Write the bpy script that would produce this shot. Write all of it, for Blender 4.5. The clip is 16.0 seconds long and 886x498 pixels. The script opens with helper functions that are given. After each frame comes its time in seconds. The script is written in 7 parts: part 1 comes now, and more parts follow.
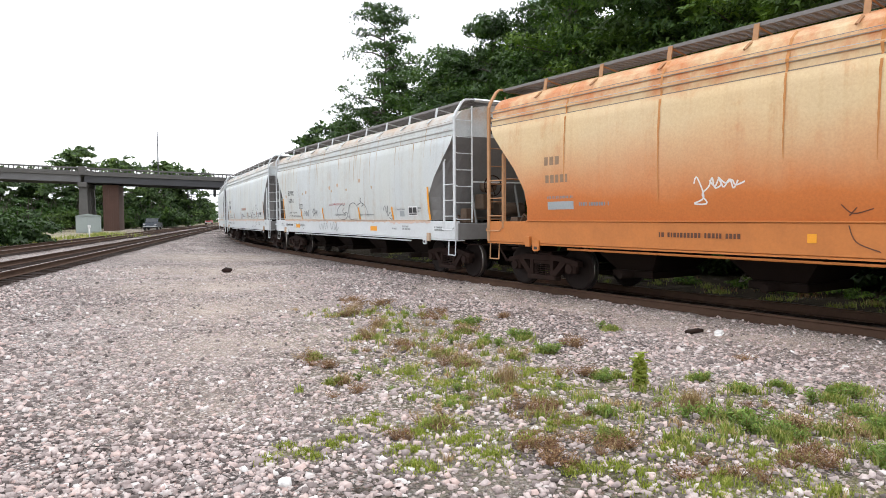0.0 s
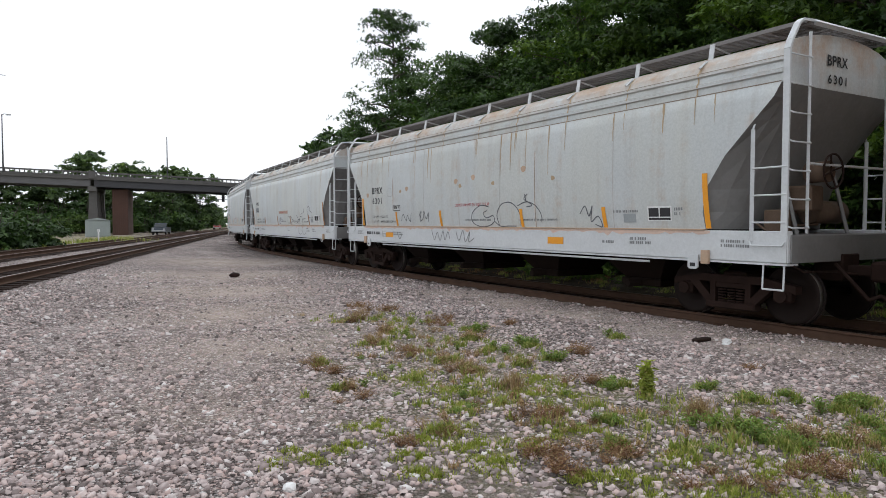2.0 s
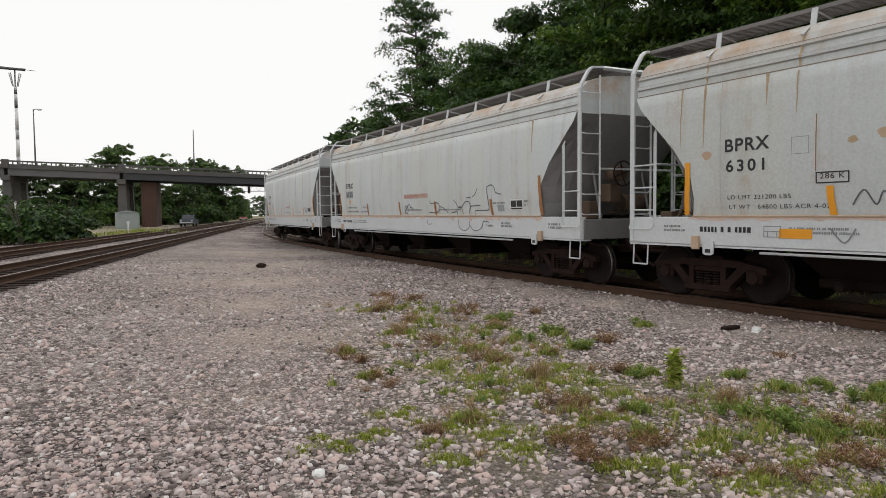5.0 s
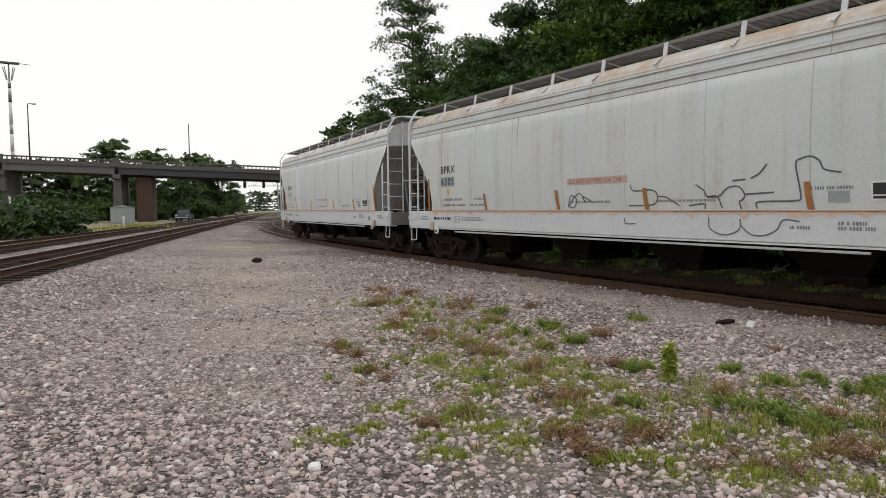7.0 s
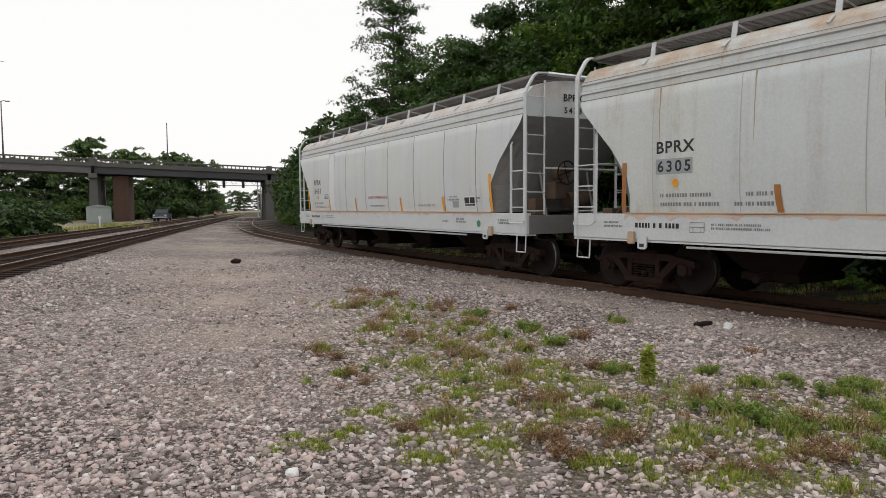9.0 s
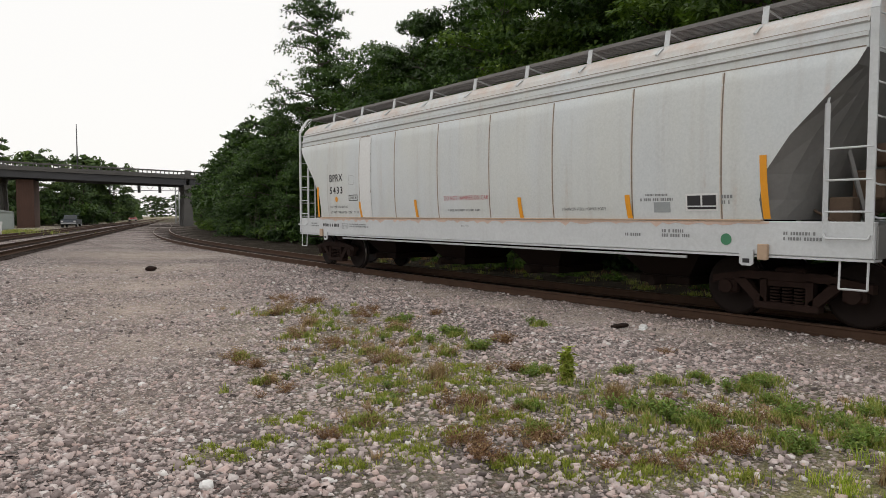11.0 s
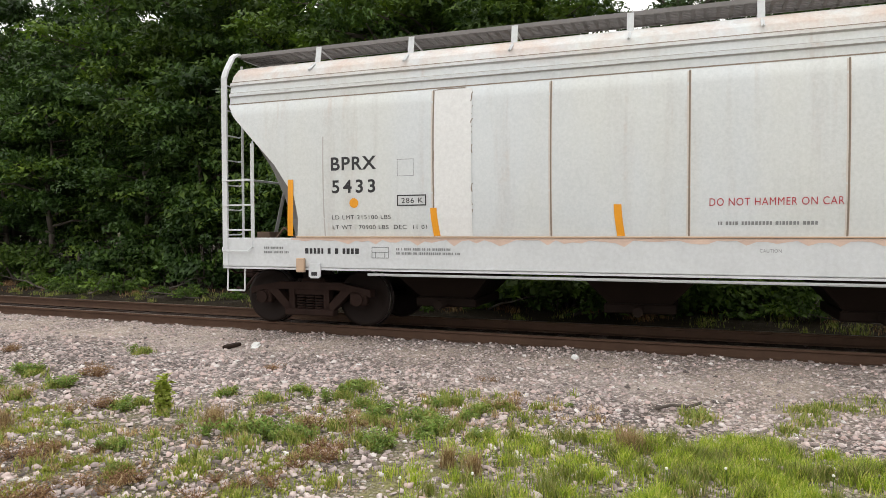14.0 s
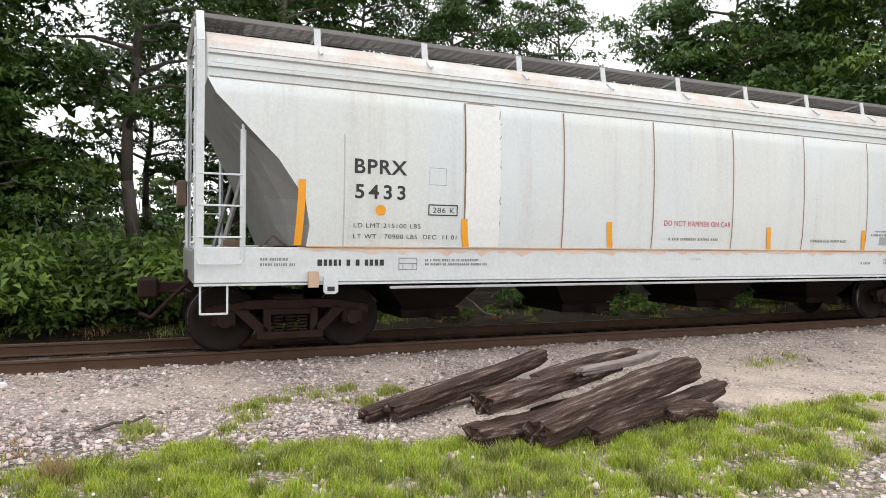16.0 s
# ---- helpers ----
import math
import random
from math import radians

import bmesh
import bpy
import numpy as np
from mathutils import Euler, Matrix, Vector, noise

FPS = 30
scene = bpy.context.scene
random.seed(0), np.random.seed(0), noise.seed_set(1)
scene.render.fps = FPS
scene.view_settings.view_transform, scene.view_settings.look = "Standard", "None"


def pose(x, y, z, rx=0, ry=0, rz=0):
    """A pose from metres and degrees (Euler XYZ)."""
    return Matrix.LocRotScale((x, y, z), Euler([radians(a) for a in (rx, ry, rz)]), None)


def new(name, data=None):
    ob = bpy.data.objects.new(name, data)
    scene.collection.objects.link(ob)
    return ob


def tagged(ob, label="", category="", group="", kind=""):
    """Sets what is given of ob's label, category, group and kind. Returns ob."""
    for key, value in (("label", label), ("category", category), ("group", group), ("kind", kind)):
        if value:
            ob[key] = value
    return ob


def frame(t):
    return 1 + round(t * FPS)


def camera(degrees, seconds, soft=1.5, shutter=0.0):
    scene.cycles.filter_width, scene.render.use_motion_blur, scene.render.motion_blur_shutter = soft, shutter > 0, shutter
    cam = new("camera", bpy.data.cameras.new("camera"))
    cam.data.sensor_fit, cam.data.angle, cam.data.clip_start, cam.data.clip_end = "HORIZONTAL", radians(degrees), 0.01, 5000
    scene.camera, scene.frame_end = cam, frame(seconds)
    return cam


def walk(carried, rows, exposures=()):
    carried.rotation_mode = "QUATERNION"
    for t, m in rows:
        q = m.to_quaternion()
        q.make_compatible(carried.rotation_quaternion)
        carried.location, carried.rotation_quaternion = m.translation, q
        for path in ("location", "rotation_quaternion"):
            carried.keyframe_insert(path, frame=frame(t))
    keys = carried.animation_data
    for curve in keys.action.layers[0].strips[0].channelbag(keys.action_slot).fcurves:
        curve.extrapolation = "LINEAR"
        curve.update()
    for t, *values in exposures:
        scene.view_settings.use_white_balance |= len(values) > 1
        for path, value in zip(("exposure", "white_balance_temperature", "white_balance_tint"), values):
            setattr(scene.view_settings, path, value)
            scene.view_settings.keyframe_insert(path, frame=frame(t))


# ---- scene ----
cam = camera(66.53, 16.0, 0.8)
PATH = [
    (0.0, pose(-0.118, -0.010, 1.756, 87.33, 0.45, -4.77)),
    (0.5, pose(-0.112, -0.043, 1.752, 87.87, -0.19, -4.16)),
    (1.0, pose(-0.120, -0.028, 1.741, 87.90, -0.45, -3.93)),
    (1.5, pose(-0.120, -0.008, 1.752, 87.82, -0.44, -4.07)),
    (2.0, pose(-0.114, -0.011, 1.754, 87.88, 0.08, -4.15)),
    (2.5, pose(-0.117, -0.015, 1.757, 87.63, 0.55, -3.79)),
    (3.0, pose(-0.118, -0.017, 1.747, 87.77, 0.26, -3.29)),
    (3.5, pose(-0.122, -0.014, 1.756, 87.87, 0.96, -2.95)),
    (4.0, pose(-0.117, -0.014, 1.740, 88.03, 0.75, -3.26)),
    (4.5, pose(-0.116, -0.006, 1.752, 87.76, 0.73, -2.65)),
    (5.0, pose(-0.123, -0.012, 1.747, 87.00, 0.59, -2.12)),
    (7.5, pose(-0.117, -0.016, 1.739, 86.48, 0.55, -2.75)),
    (8.0, pose(-0.114, -0.007, 1.758, 86.37, 0.46, -3.39)),
    (10.5, pose(-0.091, 0.009, 1.749, 87.19, 0.10, -6.48)),
    (11.0, pose(-0.074, 0.004, 1.738, 87.14, 0.19, -10.30)),
    (11.5, pose(-0.042, 0.007, 1.744, 87.19, -0.08, -13.87)),
    (12.0, pose(-0.026, 0.013, 1.749, 87.22, 0.21, -17.21)),
    (12.5, pose(0.014, -0.003, 1.749, 87.40, 0.35, -20.42)),
    (13.0, pose(0.076, -0.018, 1.750, 87.70, 0.10, -25.10)),
    (13.5, pose(0.142, -0.036, 1.749, 87.89, -0.07, -32.02)),
    (14.0, pose(0.228, -0.060, 1.745, 88.45, 0.26, -40.78)),
    (14.5, pose(0.296, -0.115, 1.742, 88.21, 0.15, -50.96)),
    (15.0, pose(0.353, -0.172, 1.746, 88.33, -0.42, -60.86)),
    (15.5, pose(0.392, -0.238, 1.746, 88.97, -0.43, -72.12)),
    (16.0, pose(0.404, -0.249, 1.732, 89.34, -0.60, -83.30)),
]
EXPOSURES = [(0.0, 0.75, 6150, 10), (0.5, 0.55, 6125, 10), (1.0, 0.35, 6100, 10), (1.5, 0.15, 6075, 10), (2.0, 0.0, 6050, 10), (3.0, -0.1, 6183, 10), (5.0, -0.17, 6500, 10), (8.0, -0.13, 6500, 10), (10.5, -0.18, 6583, 10), (12.0, -0.04, 6633, 10), (12.5, 0.06, 6650, 10), (13.0, 0.22, 6637, 10), (13.5, 0.38, 6625, 10), (14.0, 0.56, 6612, 10), (14.5, 0.68, 6600, 10), (15.0, 0.71, 6533, 10), (16.0, 0.77, 6400, 10)]
walk(cam, PATH, EXPOSURES)

# ---- daylight: bright even overcast, a weak wide sun ----
SUN_ELEVATION, SUN_ROTATION = radians(58), radians(215)
world = bpy.data.worlds.new("overcast_sky")
scene.world = world
world.use_nodes = True
wn, wl = world.node_tree.nodes, world.node_tree.links
wn.clear()
sky = wn.new("ShaderNodeTexSky")
sky.sky_type = "NISHITA"
sky.sun_disc = False
sky.sun_elevation, sky.sun_rotation = SUN_ELEVATION, SUN_ROTATION
sky.air_density, sky.dust_density = 1.0, 4.0
dim = wn.new("ShaderNodeVectorMath")
dim.operation = "SCALE"
dim.inputs["Scale"].default_value = 0.09
cloud = wn.new("ShaderNodeMix")
cloud.data_type = "RGBA"
cloud.inputs[0].default_value = 0.88
cloud.inputs[7].default_value = (1.22, 1.21, 1.19, 1)
back = wn.new("ShaderNodeBackground")
out = wn.new("ShaderNodeOutputWorld")
wl.new(sky.outputs[0], dim.inputs[0])
wl.new(dim.outputs[0], cloud.inputs[6])
wl.new(cloud.outputs[2], back.inputs[0])
wl.new(back.outputs[0], out.inputs[0])
back.inputs[1].default_value = 1.0

sun_data = bpy.data.lights.new("sun", "SUN")
sun_data.energy, sun_data.angle, sun_data.color = 0.75, radians(25), (1.0, 0.97, 0.92)
sun = new("sun", sun_data)
sun.matrix_world = pose(0, 0, 40, 90 - 58, 0, 180 - 215 + 180)


# ---- materials ----
def nodes_of(name):
    m = bpy.data.materials.new(name)
    m.use_nodes = True
    n, l = m.node_tree.nodes, m.node_tree.links
    return m, n, l, n["Principled BSDF"]


def noise_tex(n, l, scale, detail=4.0, rough=0.6, vec=None, stretch=None):
    tex = n.new("ShaderNodeTexNoise")
    tex.inputs["Scale"].default_value = scale
    tex.inputs["Detail"].default_value = detail
    tex.inputs["Roughness"].default_value = rough
    co = n.new("ShaderNodeTexCoord")
    src = co.outputs["Object"] if vec is None else vec
    if stretch:
        mp = n.new("ShaderNodeMapping")
        mp.inputs["Scale"].default_value = stretch
        l.new(src, mp.inputs[0])
        src = mp.outputs[0]
    l.new(src, tex.inputs["Vector"])
    return tex.outputs["Fac"]


def ramp(n, l, fac, stops):
    r = n.new("ShaderNodeValToRGB")
    els = r.color_ramp.elements
    while len(els) < len(stops):
        els.new(0.5)
    for e, (p, c) in zip(els, stops):
        e.position, e.color = p, (*c, 1) if len(c) == 3 else c
    l.new(fac, r.inputs[0])
    return r.outputs[0]


def grey(v):
    return (v, v, v)


def mix(n, l, fac, a, b, mode="MIX"):
    m = n.new("ShaderNodeMix")
    m.data_type, m.blend_type = "RGBA", mode
    for v, k in ((fac, 0), (a, 6), (b, 7)):
        if isinstance(v, (int, float)):
            m.inputs[k].default_value = v
        elif isinstance(v, tuple):
            m.inputs[k].default_value = (*v, 1)
        else:
            l.new(v, m.inputs[k])
    return m.outputs[2]


def bump(n, l, bsdf, height, strength, dist):
    b = n.new("ShaderNodeBump")
    b.inputs["Strength"].default_value, b.inputs["Distance"].default_value = strength, dist
    l.new(height, b.inputs["Height"])
    l.new(b.outputs[0], bsdf.inputs["Normal"])


def plain(name, col, rough=0.6, metal=0.0, vary=0.25, scale=6.0, relief=0.004, gloss=0.5):
    """A paint, metal or wood with blotches at two scales and fine relief."""
    m, n, l, b = nodes_of(name)
    big = noise_tex(n, l, scale, 3)
    small = noise_tex(n, l, scale * 9, 5, 0.7)
    c1 = mix(n, l, big, tuple(v * (1 - vary) for v in col), tuple(min(1, v * (1 + vary)) for v in col))
    c2 = mix(n, l, mix(n, l, 0.25, (0.5, 0.5, 0.5), small), c1, c1)
    l.new(mix(n, l, 0.35, c2, ramp(n, l, small, [(0.3, tuple(v * 0.6 for v in col)), (0.7, col)])), b.inputs["Base Color"])
    b.inputs["Roughness"].default_value, b.inputs["Metallic"].default_value = rough, metal
    b.inputs["Specular IOR Level"].default_value = gloss
    if relief:
        bump(n, l, b, small, 0.5, relief)
    return m


def hopper_paint(name, base, rust, rust_amount, low_rust=0.0, roof_rust=0.5, grime=(0.32, 0.31, 0.29)):
    """Weathered car paint: runs of rust down the sides, road grime, rust bleeding from the roof or up from the sill."""
    m, n, l, b = nodes_of(name)
    co = n.new("ShaderNodeTexCoord")
    sep = n.new("ShaderNodeSeparateXYZ")
    l.new(co.outputs["Object"], sep.inputs[0])
    runs = noise_tex(n, l, 1.0, 5, 0.65, co.outputs["Object"], (3.2, 3.2, 0.16))
    blot = noise_tex(n, l, 0.7, 4, 0.6)
    fine = noise_tex(n, l, 26.0, 5, 0.7)
    col = mix(n, l, ramp(n, l, blot, [(0.3, grey(0)), (0.75, grey(0.55))]), base, tuple(v * 0.87 for v in base))
    sheets = noise_tex(n, l, 1.0, 3, 0.55, co.outputs["Object"], (0.75, 0.75, 0.22))
    col = mix(n, l, ramp(n, l, sheets, [(0.42, grey(0)), (0.64, grey(0.45))]), col, (base[0] * 1.0, base[1] * 0.955, base[2] * 0.85))
    col = mix(n, l, ramp(n, l, runs, [(0.50, grey(0)), (0.78, grey(0.42))]), col, grime)
    streak = ramp(n, l, runs, [(0.60 - rust_amount * 0.2, grey(0)), (0.80, grey(0.8))])
    spots = ramp(n, l, noise_tex(n, l, 2.4, 5, 0.7), [(0.50, grey(0)), (0.72, grey(1))])
    col = mix(n, l, mix(n, l, 1.0, streak, spots, "MULTIPLY"), col, rust)

    def band(lo, hi):
        r = n.new("ShaderNodeMapRange")
        r.inputs["From Min"].default_value, r.inputs["From Max"].default_value = lo, hi
        wob = n.new("ShaderNodeMath")
        wob.operation = "MULTIPLY_ADD"
        l.new(blot, wob.inputs[0])
        wob.inputs[1].default_value = 0.9 if low_rust else 0.35
        l.new(sep.outputs["Z"], wob.inputs[2])
        l.new(wob.outputs[0], r.inputs["Value"])
        return r.outputs[0]

    if low_rust:
        col = mix(n, l, mix(n, l, 1.0, band(3.58, 2.30), grey(low_rust), "MULTIPLY"), col, rust)
        col = mix(n, l, mix(n, l, 1.0, band(2.35, 1.75), grey(0.45), "MULTIPLY"), col, tuple(v * 0.72 for v in rust))
    top = mix(n, l, 1.0, band(4.02, 4.26), ramp(n, l, noise_tex(n, l, 1.6, 5, 0.7), [(0.35, grey(0)), (0.65, grey(roof_rust))]), "MULTIPLY")
    col = mix(n, l, top, col, rust)
    col = mix(n, l, mix(n, l, 1.0, band(1.72, 1.50), grey(0.30), "MULTIPLY"), col, tuple(0.5 * g + 0.5 * r for g, r in zip(grime, rust)))
    col = mix(n, l, 0.10, col, ramp(n, l, fine, [(0.35, grey(0.05)), (0.65, grey(0.9))]), "OVERLAY")
    l.new(col, b.inputs["Base Color"])
    l.new(ramp(n, l, blot, [(0.3, grey(0.42)), (0.7, grey(0.62))]), b.inputs["Roughness"])
    bump(n, l, b, noise_tex(n, l, 1.3, 3), 0.35, 0.012)
    return m


def rough_ground():
    """Pale pink-grey crushed stone with sandy and dark patches, thin grass soil; brown near the rails, darkened with
    painted shade.
    """
    m, n, l, b = nodes_of("crushed_stone_ground")
    co = n.new("ShaderNodeTexCoord")
    cells = []
    for sc in (26.0, 58.0):
        v = n.new("ShaderNodeTexVoronoi")
        v.inputs["Scale"].default_value = sc
        v.distance = "MANHATTAN"
        l.new(co.outputs["Object"], v.inputs["Vector"])
        cells.append(v)
    sepc = n.new("ShaderNodeSeparateColor")
    l.new(cells[0].outputs["Color"], sepc.inputs[0])
    stone = ramp(n, l, sepc.outputs[0], [(0.0, (0.19, 0.165, 0.155)), (0.3, (0.50, 0.415, 0.39)), (0.6, (0.72, 0.62, 0.59)), (0.85, (0.60, 0.46, 0.42)), (1.0, (0.88, 0.84, 0.82))])
    sepf = n.new("ShaderNodeSeparateColor")
    l.new(cells[1].outputs["Color"], sepf.inputs[0])
    stone = mix(n, l, 0.75, stone, ramp(n, l, sepf.outputs[1], [(0.0, grey(0.18)), (0.5, grey(0.52)), (1.0, grey(0.86))]), "OVERLAY")
    gap = ramp(n, l, cells[0].outputs["Distance"], [(0.44, grey(1)), (0.88, grey(0.22))])
    col = mix(n, l, 1.0, stone, gap, "MULTIPLY")
    patch = noise_tex(n, l, 0.35, 5, 0.62, co.outputs["Object"])
    sand = mix(n, l, noise_tex(n, l, 40.0, 4), (0.45, 0.385, 0.35), (0.70, 0.63, 0.60))
    col = mix(n, l, ramp(n, l, patch, [(0.48, grey(0)), (0.64, grey(0.40))]), col, sand)
    mott = noise_tex(n, l, 3.5, 5, 0.75, co.outputs["Object"])
    col = mix(n, l, 0.60, col, ramp(n, l, mott, [(0.30, grey(0.22)), (0.55, grey(0.55)), (0.75, grey(0.85))]), "OVERLAY")
    peb = noise_tex(n, l, 11.0, 4, 0.8, co.outputs["Object"])
    col = mix(n, l, 0.65, col, ramp(n, l, peb, [(0.34, grey(0.15)), (0.50, grey(0.5)), (0.66, grey(0.85))]), "OVERLAY")
    att = n.new("ShaderNodeAttribute")
    att.attribute_name = "soil"
    sp = n.new("ShaderNodeSeparateColor")
    l.new(att.outputs["Color"], sp.inputs[0])
    sandy = mix(n, l, 1.0, att.outputs["Alpha"], ramp(n, l, noise_tex(n, l, 1.1, 5, 0.7, co.outputs["Object"]), [(0.3, grey(0.25)), (0.6, grey(1))]), "MULTIPLY")
    col = mix(n, l, sandy, col, mix(n, l, noise_tex(n, l, 55.0, 5, 0.8), (0.46, 0.36, 0.285), (0.80, 0.69, 0.60)))
    # track bed brown, taken near black: shade under the cars is in it
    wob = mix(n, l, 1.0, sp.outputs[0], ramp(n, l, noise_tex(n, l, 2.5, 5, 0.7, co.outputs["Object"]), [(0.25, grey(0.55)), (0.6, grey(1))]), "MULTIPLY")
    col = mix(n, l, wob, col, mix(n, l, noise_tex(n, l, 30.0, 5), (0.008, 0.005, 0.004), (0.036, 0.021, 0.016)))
    wob2 = mix(n, l, 1.0, sp.outputs[1], ramp(n, l, noise_tex(n, l, 1.7, 6, 0.7, co.outputs["Object"]), [(0.38, grey(0)), (0.60, grey(1))]), "MULTIPLY")
    col = mix(n, l, wob2, col, mix(n, l, noise_tex(n, l, 14.0, 5), (0.19, 0.16, 0.08), (0.27, 0.28, 0.11)))
    # dark earth; shade behind the train and under trees is in its colour
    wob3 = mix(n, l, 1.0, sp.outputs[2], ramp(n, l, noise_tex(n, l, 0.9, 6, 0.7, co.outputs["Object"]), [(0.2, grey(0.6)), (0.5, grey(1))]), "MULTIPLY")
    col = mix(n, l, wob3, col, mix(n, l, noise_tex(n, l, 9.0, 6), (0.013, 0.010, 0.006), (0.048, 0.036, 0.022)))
    l.new(col, b.inputs["Base Color"])
    b.inputs["Roughness"].default_value = 0.95
    b.inputs["Specular IOR Level"].default_value = 0.15
    h = mix(n, l, 0.4, cells[0].outputs["Distance"], cells[1].outputs["Distance"])
    inv = ramp(n, l, h, [(0.1, grey(1)), (0.9, grey(0))])
    bump(n, l, b, inv, 1.0, 0.045)
    return m


def island_mat(name, stops, rough=0.85, relief=0.004, scale=60.0, translucent=0.0, clump=0.0):
    """Many small pieces in one mesh, each with its own shade."""
    m, n, l, b = nodes_of(name)
    geo = n.new("ShaderNodeNewGeometry")
    shade = geo.outputs["Random Per Island"]
    if clump:
        mx = n.new("ShaderNodeMix")
        mx.inputs[0].default_value = 0.62
        mr0 = n.new("ShaderNodeMapRange")
        mr0.inputs["From Min"].default_value, mr0.inputs["From Max"].default_value = 0.33, 0.67
        l.new(noise_tex(n, l, clump, 3, 0.6), mr0.inputs["Value"])
        l.new(shade, mx.inputs[2])
        l.new(mr0.outputs[0], mx.inputs[3])
        shade = mx.outputs[0]
    col = ramp(n, l, shade, stops)
    info = n.new("ShaderNodeObjectInfo")
    fine = noise_tex(n, l, scale, 4, 0.7)
    col = mix(n, l, 0.25, col, ramp(n, l, fine, [(0.3, grey(0.25)), (0.7, grey(0.75))]), "OVERLAY")
    hsv = n.new("ShaderNodeHueSaturation")
    mr = n.new("ShaderNodeMapRange")
    mr.inputs["To Min"].default_value, mr.inputs["To Max"].default_value = 0.82, 1.18
    l.new(info.outputs["Random"], mr.inputs["Value"])
    l.new(mr.outputs[0], hsv.inputs["Value"])
    l.new(col, hsv.inputs["Color"])
    l.new(hsv.outputs[0], b.inputs["Base Color"])
    b.inputs["Roughness"].default_value = rough
    if relief:
        bump(n, l, b, fine, 0.5, relief)
    if translucent:
        tr = n.new("ShaderNodeBsdfTranslucent")
        l.new(mix(n, l, 1.0, hsv.outputs[0], (1.25, 1.35, 0.55), "MULTIPLY"), tr.inputs[0])
        ms = n.new("ShaderNodeMixShader")
        ms.inputs[0].default_value = translucent
        l.new(b.outputs[0], ms.inputs[1])
        l.new(tr.outputs[0], ms.inputs[2])
        l.new(ms.outputs[0], n["Material Output"].inputs[0])
        b.inputs["Specular IOR Level"].default_value = 0.25
    return m


def grain_wood(name, stops):
    """Split, weathered timber: long grain along x, pale worn streaks."""
    m, n, l, b = nodes_of(name)
    g = noise_tex(n, l, 2.2, 7, 0.75, None, (0.55, 9.0, 9.0))
    l.new(ramp(n, l, g, stops), b.inputs["Base Color"])
    b.inputs["Roughness"].default_value = 0.8
    b.inputs["Specular IOR Level"].default_value = 0.25
    bump(n, l, b, g, 1.0, 0.03)
    return m


M_WHITE = hopper_paint("white_paint_clean", (0.60, 0.635, 0.65), (0.50, 0.33, 0.24), 0.16, roof_rust=0.6, grime=(0.42, 0.40, 0.38))
M_WHITE_OLD = hopper_paint("white_paint_stained", (0.515, 0.545, 0.55), (0.41, 0.26, 0.15), 0.9, roof_rust=0.85)
M_WHITE_MID = hopper_paint("white_paint_dusty", (0.575, 0.61, 0.62), (0.42, 0.28, 0.17), 0.75, roof_rust=0.9)
M_ORANGE = hopper_paint("cream_paint_rusted_orange", (0.63, 0.47, 0.27), (0.50, 0.135, 0.016), 0.75, low_rust=0.97, roof_rust=0.9, grime=(0.45, 0.26, 0.12))
M_SILL_ORANGE = plain("rust_orange_sill_paint", (0.50, 0.17, 0.035), 0.65, vary=0.35, scale=2.0)
M_SILL_WHITE = plain("white_sill_paint", (0.60, 0.625, 0.64), 0.5, vary=0.14, scale=2.0)
M_LEDGE = plain("rust_stained_ledge", (0.50, 0.36, 0.25), 0.7, vary=0.35, scale=1.5)
M_STAIN = plain("peach_rust_stain", (0.66, 0.50, 0.41), 0.65, vary=0.3, scale=1.6, relief=0)
# sloping car ends and platforms: their shade is put into this darker grey
M_SLOPE = plain("shaded_slope_sheet_grey", (0.20, 0.197, 0.193), 0.65, vary=0.35, scale=1.5)
M_SLOPE_ORANGE = plain("rusty_slope_sheet", (0.34, 0.20, 0.11), 0.7, vary=0.35, scale=1.5)
M_LADDER_ORANGE = plain("pale_orange_ladder_paint", (0.42, 0.22, 0.10), 0.65, vary=0.35, scale=2.0)
M_FADED_BROWN = plain("faded_brown_stencil_paint", (0.27, 0.17, 0.10), 0.65, vary=0.4, scale=10.0, relief=0)
M_RUN_PALE = plain("tan_rust_run", (0.44, 0.33, 0.20), 0.7, vary=0.2, scale=5.0, relief=0)
M_BROWNMARK = plain("brown_sprayed_mark", (0.10, 0.035, 0.015), 0.6, vary=0.3, scale=9.0, relief=0)
M_RUN = plain("dark_rust_run", (0.52, 0.22, 0.06), 0.7, vary=0.3, scale=3.0, relief=0)
M_GEAR = plain("rusty_grey_brake_gear", (0.13, 0.09, 0.065), 0.8, vary=0.6, scale=4.0, gloss=0.2)
M_GRATE = plain("galvanised_grating", (0.20, 0.19, 0.185), 0.6, 0.3, vary=0.3, scale=3.0)
M_TANPATCH = plain("tan_patch_paint", (0.48, 0.385, 0.31), 0.6, vary=0.2, scale=6.0, relief=0)
M_SCRAWL = plain("grey_spray_paint", (0.11, 0.115, 0.13), 0.6, vary=0.3, scale=6.0, relief=0)
M_HALO = plain("tan_seam_stain", (0.60, 0.555, 0.505), 0.6, vary=0.16, scale=3.0, relief=0)
M_SEAM = plain("grimy_seam_and_step_shade", (0.21, 0.165, 0.125), 0.7, vary=0.5, scale=1.2)
M_SEAM_PALE = plain("faint_seam_and_step_shade", (0.44, 0.43, 0.41), 0.6, vary=0.3, scale=1.2)
M_BLACK = plain("black_stencil_paint", (0.022, 0.022, 0.025), 0.6, vary=0.3, scale=12.0, relief=0)
